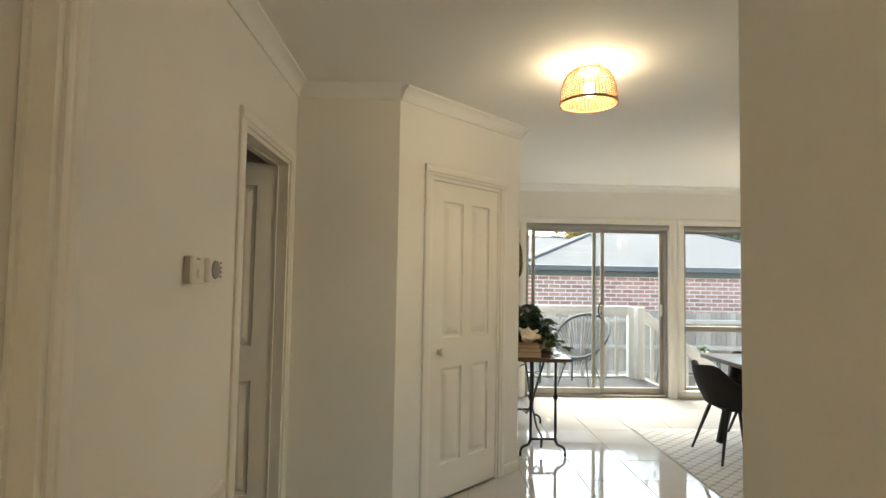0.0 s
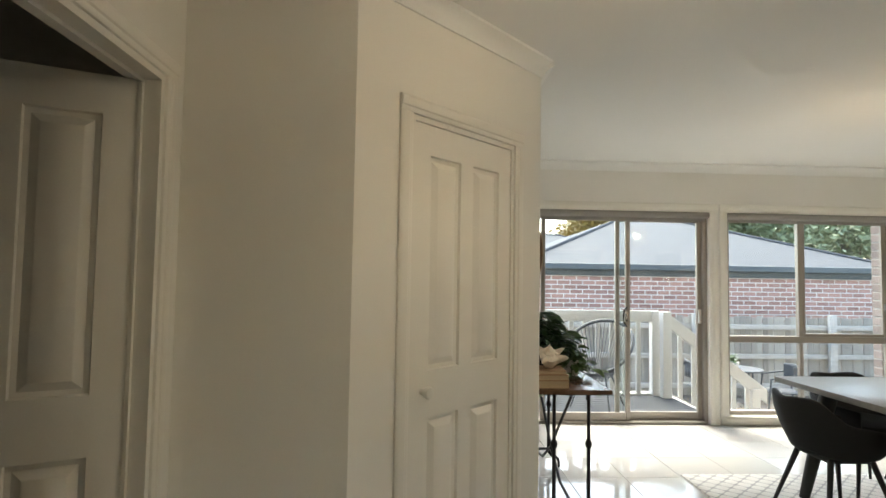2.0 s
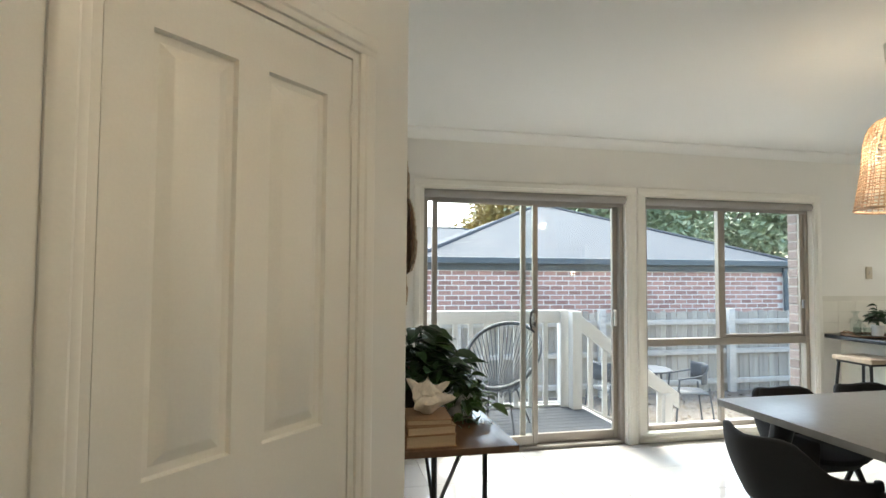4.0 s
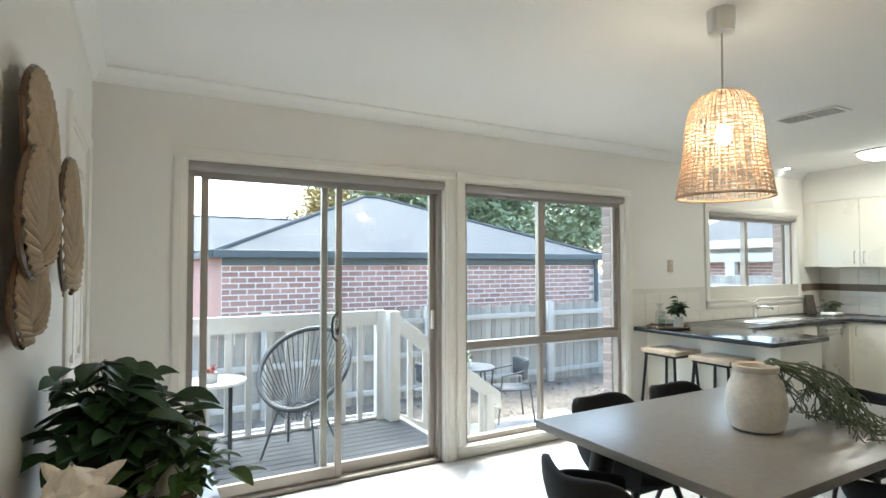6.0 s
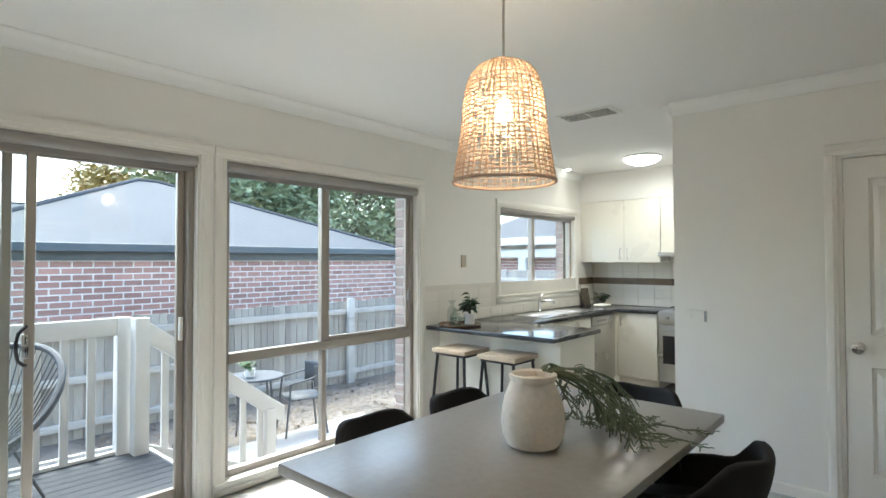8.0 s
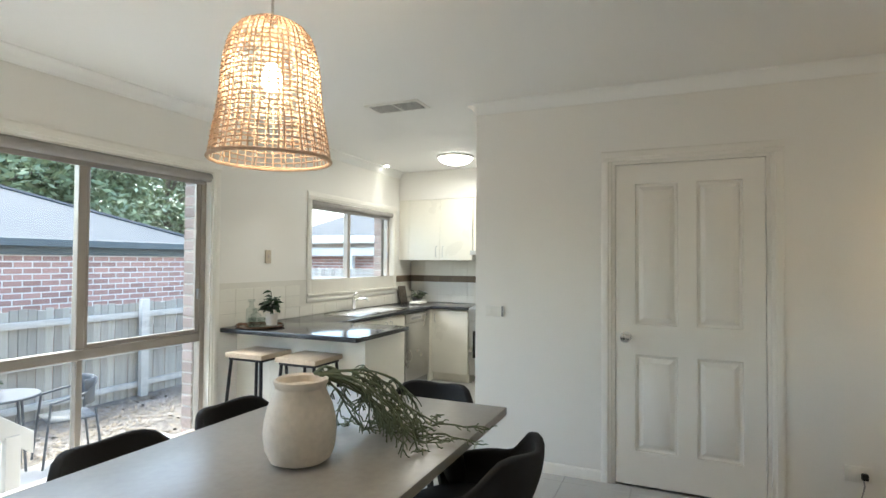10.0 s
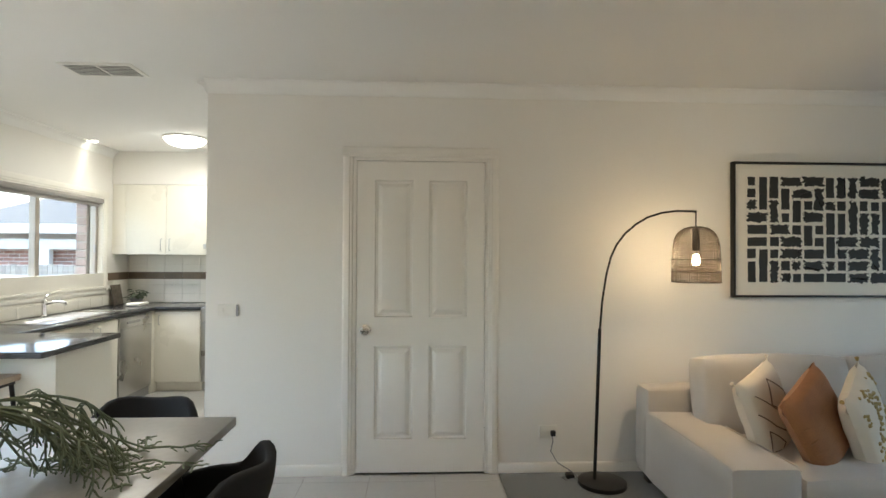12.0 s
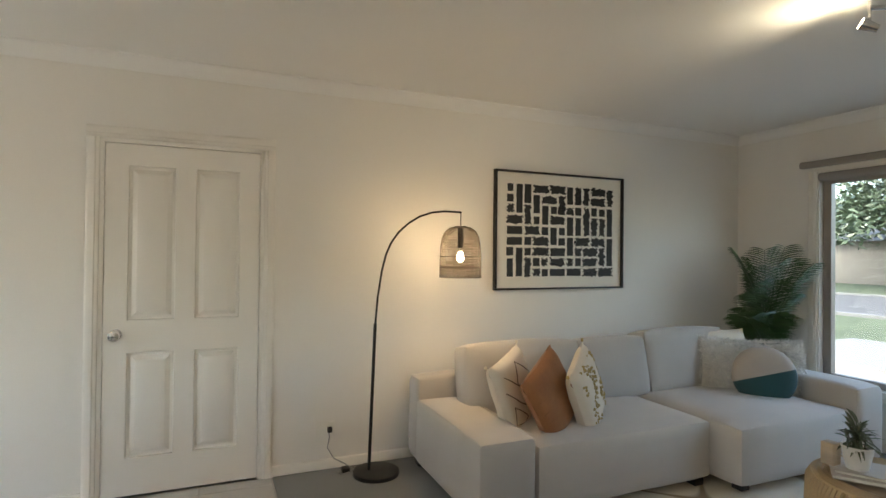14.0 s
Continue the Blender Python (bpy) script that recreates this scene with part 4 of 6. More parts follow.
for i, (x, y, h, r) in enumerate([(13.5, 27, 8.5, 3.6), (17.5, 28, 9.5, 4.0), (21.5, 27, 8.5, 3.8), (26, 29, 9, 4.0), (15.5, 31, 10, 4)]):
    tree("tall green leafy tree behind the houses", x, y, GROUND, h, r, i + 3, FOLIAGE, 6200, 0.19)
for i, (x, y, h, r) in enumerate([(11.0, 34, 7.0, 3.0), (13.8, 35, 7.4, 3.0), (12.2, 40, 7.6, 3.0)]):
    tree("yellowing autumn tree behind the houses", x, y, GROUND, h, r, i + 40, AUTUMN, 5000, 0.18)
for i, (x, y, h, r) in enumerate([(10.5, -29, 8, 3.6), (6.5, -31, 9, 4), (15.0, -30, 8.5, 4), (19.5, -33, 9, 4), (2.0, -32, 8.5, 4), (-3, -31, 8.5, 4)]):
    tree("dense dark green street tree", x, y, -0.25, h, r, i + 70, STREETLEAF, 8000, 0.22)
hw = thing("street_house", "dull brown rendered house among trees across the street", "house")
STREETWALL = surface("brown_render", (0.17, 0.155, 0.135), 0.9, vary=0.25, big=0.6, fine=30, bump=0.2)
part("wall", rbox(-8, 26, -38, -36.5, -0.3, 2.6), STREETWALL, hw)
bm = bmesh.new()
hip_roof(bm, -8, 26, -44, -36.5, 2.6, 2.0)
part("roof", bm, ROOF, hw)

# ---- hall ----
th = thing("thermostat", "white wall controller with round dial", "thermostat", place=(HALLW, 1.72, 1.435))
part("body", rbox(0, 0.03, -0.035, 0.06, -0.047, 0.047, 0.005), WHITEPLASTIC, th)
# taupe strip puts the shading of the left side into colour
part("side_shade", rbox(0.001, 0.022, -0.038, -0.035, -0.044, 0.044, 0.001), TAUPE, th, "taupe strip as the shaded side")
part("slot", rbox(0.03, 0.032, -0.005, 0.02, 0.034, 0.039, 0.001, 1), GREYPLASTIC, th)
d = part("dial", lathe([(0, 0), (0.016, 0), (0.014, 0.006), (0, 0.006)], 20), WHITEPLASTIC, th)
d.matrix_basis = pose(0.03, 0.012, -0.012, 0, 90, 0)
tm = thing("timer_switch", "white wall timer with grey round face", "timer", place=(HALLW, 1.90, 1.435))
part("body", rbox(0, 0.024, -0.065, 0.045, -0.042, 0.042, 0.005), WHITEPLASTIC, tm)
d = part("face", lathe([(0, 0), (0.034, 0), (0.032, 0.005), (0, 0.006)], 28), GREYPLASTIC, tm, "grey round face")
d.matrix_basis = pose(0.024, -0.012, 0.002, 0, 90, 0)
for k in range(4):
    part("button", rbox(0.024, 0.027, 0.030, 0.040, -0.028 + k * 0.017, -0.020 + k * 0.017, 0.001, 1), GREYPLASTIC, tm)
vent = thing("wall_vent", "white slotted wall vent grille", "vent", place=(HALLW, 2.0, 0.55))
part("frame", rbox(0, 0.012, -0.09, 0.09, -0.06, 0.06, 0.003), WHITEPLASTIC, vent)
for k in range(5):
    part("slat", rbox(0.012, 0.018, -0.075, 0.075, -0.045 + k * 0.02, -0.036 + k * 0.02, 0.001, 1), WHITEPLASTIC, vent)


def woven_bell(root, prof, ribs, ring_step, r, mat, seg=40, jitter=0.0, name="shade", flat=False):
    """A bell of crossing canes: ribs down the profile and hoops round it, in one mesh."""
    rnd = random.Random(ribs)
    bm = bmesh.new()
    zs = [z for _, z in prof]

    def radius(z):
        for (ra, za), (rb, zb) in zip(prof, prof[1:]):
            if min(za, zb) - 1e-6 <= z <= max(za, zb) + 1e-6:
                f = 0 if za == zb else (z - za) / (zb - za)
                return ra + (rb - ra) * f
        return prof[-1][0]
    for k in range(ribs):
        a = k * math.tau / ribs + rnd.uniform(-jitter, jitter)
        pipe(bm, [(rr * math.cos(a + 0.03 * math.sin(i * 2.1 + k) * jitter * 8), rr * math.sin(a + 0.03 * math.sin(i * 2.1 + k) * jitter * 8), z) for i, (rr, z) in enumerate(prof)], r, 4)
    z = max(zs)
    while z > min(zs):
        rr = radius(z)
        ph = rnd.uniform(0, 6)
        pipe(bm, [((rr + r * (1 if k % 2 else -1)) * math.cos(k * math.tau / seg), (rr + r * (1 if k % 2 else -1)) * math.sin(k * math.tau / seg), z + jitter * 0.06 * math.sin(3 * k * math.tau / seg + ph)) for k in range(seg)], r, 4, closed=True)
        z -= ring_step * rnd.uniform(1 - jitter * 3, 1 + jitter * 3)
    ob = part(name, bm, mat, root)
    ob["kind"] = "stuff"
    return ob


def bulb(root, z, s=1.0):
    return part("bulb", lathe([(0, -0.055 * s), (0.018 * s, -0.05 * s), (0.029 * s, -0.03 * s), (0.030 * s, -0.015 * s), (0.022 * s, 0.012 * s), (0.014 * s, 0.03 * s), (0, 0.03 * s)], 20, (0, 0, z)), BULB, root, "glowing warm bulb")


hl = thing("ceiling_lamp", "small woven rattan ceiling lamp, switched on", "ceiling lamp", "hall ceiling lamps", place=(*HALL_LAMP, CEIL))
part("ceiling_rose", lathe([(0, -0.035), (0.05, -0.035), (0.06, -0.02), (0.062, 0.0), (0, 0)], 28), WHITEPLASTIC, hl)
part("lamp_holder", rod(bmesh.new(), (0, 0, -0.10), (0, 0, -0.035), 0.02), WHITEPLASTIC, hl)
prof = [(0.05, -0.022), (0.085, -0.030), (0.112, -0.050), (0.128, -0.080), (0.138, -0.12), (0.144, -0.16), (0.148, -0.205)]
woven_bell(hl, prof, 46, 0.011, 0.0022, HONEY, 44)
part("rim", pipe(bmesh.new(), [(0.148 * math.cos(k * math.tau / 40), 0.148 * math.sin(k * math.tau / 40), -0.206) for k in range(40)], 0.006, 6, closed=True), HONEY, hl)
bulb(hl, -0.12, 0.9)
# copy of the hall lamp, added out of view over the rear light
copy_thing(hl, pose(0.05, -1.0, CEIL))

dl = thing("pendant_lamp", "large woven rattan bell pendant lamp, switched on", "pendant lamp", place=(*DINING_LAMP, 0))
part("ceiling_rose", lathe([(0, -0.10), (0.052, -0.10), (0.056, -0.06), (0.058, 0.0), (0, 0)], 28, (0, 0, CEIL)), WHITEPLASTIC, dl)
part("cord", rod(bmesh.new(), (0, 0, 2.10), (0, 0, CEIL - 0.10), 0.0045), CORD, dl)
part("lamp_holder", rod(bmesh.new(), (0, 0, 2.06), (0, 0, 2.17), 0.021), WHITEPLASTIC, dl)
prof = [(0.02, 2.205), (0.06, 2.199), (0.100, 2.178), (0.124, 2.150), (0.138, 2.115), (0.148, 2.07), (0.154, 2.02), (0.157, 1.97), (0.161, 1.93), (0.168, 1.885), (0.176, 1.84), (0.183, 1.795), (0.190, 1.752)]
woven_bell(dl, prof, 46, 0.0165, 0.0026, RATTAN, 64, 0.04)
part("rim", pipe(bmesh.new(), [(0.191 * math.cos(k * math.tau / 64), 0.191 * math.sin(k * math.tau / 64), 1.748) for k in range(64)], 0.006, 6, closed=True), RATTAN, dl)
bulb(dl, 2.03, 1.1)

# ---- dining table ----
TX0, TX1, TY0, TY1, TZ = 2.645, 4.272, 3.768, 4.758, 0.768
setting("rug_dining", rbox(2.13, 4.85, 3.25, 5.05, 0.0, 0.009, 0.003), RUG, "pale flat-weave rug with grey trellis pattern", "rug")
tb = thing("dining_table", "grey stone-look dining table with black splayed legs", "dining table")
part("tabletop", rbox(TX0, TX1, TY0, TY1, TZ - 0.036, TZ, 0.004), TABLETOP, tb)
part("apron", rbox(TX0 + 0.2, TX1 - 0.2, TY0 + 0.2, TY1 - 0.2, TZ - 0.075, TZ - 0.036, 0.003), BLACKMETAL, tb)
for sx, sy in ((0, 0), (0, 1), (1, 0), (1, 1)):
    xt, yt = (TX0 + 0.23, TX1 - 0.23)[sx], (TY0 + 0.2, TY1 - 0.2)[sy]
    xb, yb = (TX0 + 0.10, TX1 - 0.10)[sx], (TY0 + 0.09, TY1 - 0.13)[sy]
    part("leg", rod(bmesh.new(), (xb, yb, 0.009), (xt, yt, TZ - 0.06), 0.030, 0.055, 16), BLACKMETAL, tb)


def dining_chair():
    """Origin on the floor under the seat; the sitter looks along +y."""
    root = thing("dining_chair", "black upholstered tub dining chair with tapered metal legs", "chair", "chairs round the dining table")
    bm = bmesh.new()
    rows = []
    for j in range(11):
        v = j / 10
        row = []
        for i in range(33):
            u = -1 + 2 * i / 32
            a = u * radians(138)
            c = abs(u)
            s_ = max(0.0, min(1.0, (c - 0.27) / 0.28))
            top = 0.745 - 0.008 * math.cos(u * 14) * (1 - c) - 0.115 * s_ * s_ * (3 - 2 * s_) - 0.06 * max(0, (c - 0.5) / 0.5)
            z = 0.43 + (top - 0.43) * v
            r = 0.19 + 0.085 * math.sin(v * math.pi / 2) - 0.02 * v * v
            rx, ry = r * 1.06, r * (1.0 if c < 0.5 else 1.05)
            row.append((math.sin(a) * rx, -math.cos(a) * ry - 0.045 * v * (1 - c), z))
        rows.append(row)
    sheet(bm, rows)
    shell = part("backrest", bm, BLACKVELVET, root)
    so = shell.modifiers.new("thickness", "SOLIDIFY")
    so.thickness, so.offset = 0.035, 0.0
    be = shell.modifiers.new("soft_edge", "BEVEL")
    be.width, be.segments = 0.012, 3
    part("seat", lathe([(0, 0.41), (0.15, 0.405), (0.20, 0.42), (0.225, 0.45), (0.22, 0.475), (0.19, 0.49), (0.1, 0.497), (0, 0.498)], 32), BLACKVELVET, root)
    part("underframe", rbox(-0.13, 0.13, -0.13, 0.13, 0.385, 0.41, 0.006), BLACKMETAL, root)
    for sx, sy in ((-1, -1), (1, -1), (-1, 1), (1, 1)):
        part("leg", rod(bmesh.new(), (sx * 0.235, sy * 0.225, 0.0), (sx * 0.13, sy * 0.12, 0.40), 0.009, 0.017, 12), BLACKMETAL, root)
    return root


ch = dining_chair()
ch.matrix_basis = pose(2.66, 4.26, 0.009, 0, 0, -90)
for x, y, a in ((4.37, 4.27, 90), (3.24, 4.73, 180), (3.82, 4.73, 180), (2.95, 3.78, 3), (3.86, 3.82, -2)):
    copy_thing(ch, pose(x, y, 0.009, 0, 0, a))

vs = thing("vase", "rough off-white ceramic vase standing on the table", "vase", place=(3.37, 4.2, TZ))
vs.scale = (1, 1, 0.95)
part("body", lathe([(0, 0.0), (0.078, 0.0), (0.098, 0.010), (0.111, 0.045), (0.117, 0.095), (0.114, 0.14), (0.104, 0.185), (0.090, 0.222), (0.082, 0.243), (0.080, 0.255), (0.072, 0.25), (0.072, 0.2), (0.0, 0.18)], 48, (0, 0, 0), 0.05), VASE, vs)
part("rim", lathe([(0.074, 0.250), (0.080, 0.252), (0.087, 0.268), (0.087, 0.279), (0.080, 0.282), (0.073, 0.275), (0.074, 0.250)], 48, (0, 0, 0), 0.06), VASE, vs, "uneven rolled clay rim")


def sprig(seed):
    """A drooping forked branch with short needle-like twigs."""
    rnd = random.Random(seed)
    root = thing("branch", "drooping grey-green twiggy branch in the vase", "branch")

    def grow(bm, p, d, length, r, depth):
        pts = [p]
        n = 5
        for k in range(n):
            d = (d + Vector((rnd.uniform(-0.22, 0.22), rnd.uniform(-0.22, 0.22), rnd.uniform(-0.16, 0.10) - 0.17))).normalized()
            q = pts[-1] + d * length / n
            if q.z < TZ + 0.012:
                q.z = TZ + 0.012 + rnd.random() * 0.01
                d.z = abs(d.z) * 0.3
            pts.append(q)
            if depth > 0 and k > 0:
                for s in (-1, 1):
                    if rnd.random() < 0.85:
                        side = Vector((-d.y, d.x, rnd.uniform(-0.3, 0.6))) * s
                        grow(bm, q, (d * 0.75 + side.normalized() * 0.75).normalized(), length * rnd.uniform(0.22, 0.36), r * 0.78, depth - 1)
        pipe(bm, pts, r, 5, taper=r * 0.6)
    for a, up, ln in ((-28, 0.10, 0.44), (2, -0.1, 0.36), (-18, -0.3, 0.44), (-24, 0.0, 0.52), (-42, -0.05, 0.40), (-12, 0.05, 0.40), (-58, 0.10, 0.34), (8, 0.3, 0.22), (-33, -0.15, 0.50), (-20, 0.2, 0.30), (-48, 0.25, 0.26), (-38, 0.05, 0.36)):
        bm = bmesh.new()
        grow(bm, Vector((3.405 + 0.03 * math.cos(radians(a)), 4.19 + 0.03 * math.sin(radians(a)), TZ + 0.27)), Vector((math.cos(radians(a)), math.sin(radians(a)), up)).normalized(), ln * 1.12, 0.0052, 2)
        part("stem", bm, SAGE, root)
    return root


sprig(5)

# ---- console table ----
CX0, CX1, CY0, CY1, CZ = 0.875, 1.315, 4.17, 5.30, 0.787
co = thing("console_table", "narrow dark wood console table on black cast-iron trestles", "console table")
part("tabletop", rbox(CX0, CX1, CY0, CY1, CZ - 0.026, CZ, 0.004), WALNUT, co)
for y in (4.255, 5.215):
    fr = part("trestle", rbox(0.93, 1.26, y - 0.018, y + 0.018, CZ - 0.042, CZ - 0.026, 0.003), BLACKMETAL, co)
    for x, s in ((1.005, -1), (1.205, 1)):
        part("upright", lathe([(0.011, 0.12), (0.011, 0.44), (0.017, 0.45), (0.020, 0.465), (0.017, 0.48), (0.010, 0.49), (0.010, CZ - 0.04)], 14, (x, y, 0)), BLACKMETAL, fr)
        part("foot", pipe(bmesh.new(), [(x, y, 0.14), (x + s * 0.006, y, 0.11), (x + s * 0.022, y, 0.088), (x + s * 0.052, y, 0.078), (x + s * 0.072, y, 0.062), (x + s * 0.080, y, 0.035), (x + s * 0.080, y, 0.0)], 0.012, 8, taper=0.009), BLACKMETAL, fr)
    part("crossbar", rod(bmesh.new(), (1.005, y, 0.135), (1.205, y, 0.135), 0.010), BLACKMETAL, fr)
part("stretcher", pipe(bmesh.new(), [(1.105, 4.255, CZ - 0.05), (1.105, 4.5, 0.52), (1.105, 4.735, 0.30), (1.105, 4.97, 0.16), (1.105, 5.215, 0.135)], 0.009, 8), BLACKMETAL, co)
part("stretcher", pipe(bmesh.new(), [(1.105, 5.215, CZ - 0.05), (1.105, 4.97, 0.52), (1.105, 4.735, 0.30), (1.105, 4.5, 0.16), (1.105, 4.255, 0.135)], 0.009, 8), BLACKMETAL, co)
part("caster", rod(bmesh.new(), (1.105, 4.30, 0.13), (1.105, 4.32, 0.05), 0.01), BLACKMETAL, co)


def book(label, x, y, z, w, d, h, a):
    root = thing("book", label, "book", "stack of books", (x, y, z), a)
    part("page_block", rbox(-w / 2 + 0.004, w / 2 - 0.004, -d / 2 + 0.004, d / 2 - 0.004, 0.003, h - 0.003, 0.001, 1), BOOKPAGE, root)
    part("cover", rbox(-w / 2, w / 2, -d / 2, d / 2, 0, 0.003, 0.001, 1), BOOKTAN, root)
    part("cover", rbox(-w / 2, w / 2, -d / 2, d / 2, h - 0.003, h, 0.001, 1), BOOKTAN, root)
    part("spine", rbox(-w / 2, -w / 2 + 0.004, -d / 2, d / 2, 0.003, h - 0.003, 0.001, 1), BOOKTAN, root)


book("old tan cloth-bound book lying on the console", 0.985, 4.305, CZ, 0.19, 0.21, 0.045, 0)
book("old tan book with brown pages in a stack", 0.982, 4.30, CZ + 0.045, 0.185, 0.20, 0.032, 3)
book("thin dark old book on a stack", 0.985, 4.305, CZ + 0.077, 0.17, 0.185, 0.022, -4)


def conch():
    """A squat whorled shell: pointed spire, a shoulder set with spines, a tapering foot."""
    bm = bmesh.new()
    n = 56
    prof = [(0.006, -0.080), (0.020, -0.068), (0.034, -0.045), (0.046, -0.020), (0.056, 0.002), (0.060, 0.016), (0.050, 0.026), (0.036, 0.034), (0.034, 0.042), (0.024, 0.050), (0.021, 0.058), (0.011, 0.068), (0.003, 0.086)]
    rows = []
    for j, (r, z) in enumerate(prof):
        row = []
        for i in range(n + 1):
            a = (i % n) * math.tau / n
            spine = max(0.0, math.cos(a * 3.5)) ** 7
            k = 1 + spine * (0.85 if 3 < j < 7 else 0.28 if j in (3, 7, 8) else 0.0) + 0.10 * noise.noise(Vector((math.cos(a) * 2, math.sin(a) * 2, z * 40)))
            row.append((r * k * math.cos(a), r * k * math.sin(a), z + 0.014 * spine * (3 < j < 7) + 0.006 * math.sin(a)))
        rows.append(row)
    sheet(bm, rows)
    bmesh.ops.remove_doubles(bm, verts=bm.verts, dist=0.0004)
    return bm


sh = solid("sea_shell", conch(), SHELL, "spiky cream conch shell on a stack of books", "shell")
sh.matrix_basis = pose(0.985, 4.30, CZ + 0.160, 20, -12, 25)


def leaf_into(bm, p, d, nrm, length, width, fold=0.25, seg=5):
    """One pointed leaf from p along d."""
    d, nrm = Vector(d).normalized(), Vector(nrm).normalized()
    s = d.cross(nrm)
    if s.length < 1e-3:
        s = d.orthogonal()
    s.normalize()
    n = s.cross(d)
    rows = []
    for k in range(seg + 1):
        t = k / seg
        w = width * math.sin(math.pi * min(1, t * 0.92 + 0.06)) ** 0.8
        c = Vector(p) + d * length * t - Vector((0, 0, 1)) * length * 0.28 * t * t
        rows.append([c - s * w / 2 + n * w * fold, c, c + s * w / 2 + n * w * fold])
    sheet(bm, rows)


def leafy_plant(name, label, place, pot, leaf_mat, n, spread, height, ll, lw, seed, droop=0.0, pot_mat=None, category="potted plant", up=0.5):
    rnd = random.Random(seed)
    root = thing(name, label, category, place=place)
    if pot:
        part("pot", lathe(pot, 28), pot_mat or BLACKMETAL, root)
    pr, pz = max(r for r, _ in pot), max(z for _, z in pot)
    part("soil", lathe([(0, pz - 0.025), (pr * 0.85, pz - 0.025), (pr * 0.85, pz - 0.018), (0, pz - 0.012)], 20), SOIL, root)
    st, lf = bmesh.new(), bmesh.new()
    for k in range(n):
        a = rnd.uniform(0, math.tau)
        e = rnd.random()
        tip = Vector((math.cos(a) * spread * e, math.sin(a) * spread * e, pz + height * (rnd.uniform(0.25, 1.0) * (1 - 0.5 * e)) - droop * e * e))
        base = Vector((rnd.uniform(-0.3, 0.3) * pr, rnd.uniform(-0.3, 0.3) * pr, pz - 0.02))
        mid = (base + tip) / 2 + Vector((0, 0, height * 0.15))
        pipe(st, [base, mid, tip], 0.0022, 4)
        for j in range(3):
            q = base.lerp(tip, 0.55 + 0.22 * j)
            b = a + rnd.uniform(-1.3, 1.3)
            leaf_into(lf, q, (math.cos(b), math.sin(b), up * rnd.uniform(-0.4, 1.0)), (rnd.uniform(-0.4, 0.4), rnd.uniform(-0.4, 0.4), 1), ll * rnd.uniform(0.7, 1.2), lw * rnd.uniform(0.8, 1.2))
    part("stems", st, leaf_mat, root)
    part("leaves", lf, leaf_mat, root)
    return root


leafy_plant("potted_plant", "bushy dark-green plant in a black pot on the console", (1.03, 4.72, CZ), [(0, 0), (0.085, 0), (0.10, 0.03), (0.105, 0.16), (0.10, 0.17), (0.09, 0.165), (0.085, 0.13), (0, 0.13)], DARKLEAF, 50, 0.22, 0.27, 0.115, 0.068, 11, 0.08)
leafy_plant("trailing_plant", "bright green trailing plant on the console", (1.20, 4.66, CZ), [(0, 0), (0.06, 0), (0.07, 0.02), (0.078, 0.10), (0.07, 0.105), (0, 0.09)], PLANTGREEN, 40, 0.25, 0.11, 0.075, 0.05, 12, 0.22, WHITEPOT)
bt = thing("glass_jar", "smoky bronze glass jar on the console", "jar", place=(0.99, 5.16, CZ))
part("body", lathe([(0, 0), (0.06, 0), (0.075, 0.03), (0.078, 0.10), (0.06, 0.17), (0.045, 0.19), (0.052, 0.20), (0.046, 0.203), (0.04, 0.19), (0.055, 0.165), (0.07, 0.1), (0.0, 0.02)], 28), surface("bronze_glass", (0.10, 0.055, 0.03), 0.08, vary=0.2), bt)

# palm-fan hanging on the west wall
FANLEAF = surface("dried_palm", (0.44, 0.34, 0.23), 0.75, vary=0.3, big=9, fine=120, bump=0.4, island=0.25)
wh = thing("wall_hanging", "cluster of dried round palm fans hung on the wall", "wall decoration", place=(WEST + 0.004, 4.58, 1.60))
for y, z, a, W_, L, x in ((-0.08, 0.15, -12, 0.50, 0.34, 0.020), (-0.21, -0.02, 10, 0.46, 0.30, 0.034), (0.26, -0.03, -6, 0.47, 0.42, 0.046), (-0.16, -0.21, 5, 0.40, 0.24, 0.012)):
    fan = part("palm_fan", rbox(0.0, 0.006, -0.012, 0.012, -L / 2, -L / 2 + 0.05, 0.002), FANLEAF, wh)
    fan.matrix_basis = pose(x, y, z, a, 0, 0)
    blades = bmesh.new()
    n = 30
    for k in range(n):
        t0, t1 = -2.75 + 5.5 * k / n, -2.75 + 5.5 * (k + 1) / n
        base = Vector((0.004, 0, -L * 0.42))
        tips = [Vector((0.004, W_ / 2 * math.sin(t), L / 2 * math.cos(t))) for t in (t0, (t0 + t1) / 2, t1)]
        tips[1].x = 0.012
        rows = [[base.lerp(p, f) + Vector((0.026 * math.sin(f * 2.6), 0, 0)) for p in tips] for f in (0.02, 0.35, 0.7, 1.0)]
        sheet(blades, rows)
    bl_f = part("pleated_blade", blades, FANLEAF, fan)
    bl_f.modifiers.new("thickness", "SOLIDIFY").thickness = 0.004
    part("fan_rim", pipe(bmesh.new(), [(0.012, W_ / 2 * math.sin(-2.75 + 5.5 * j / 36), L / 2 * math.cos(-2.75 + 5.5 * j / 36)) for j in range(37)], 0.007, 6), WALNUT, fan, "dark stitched rim")

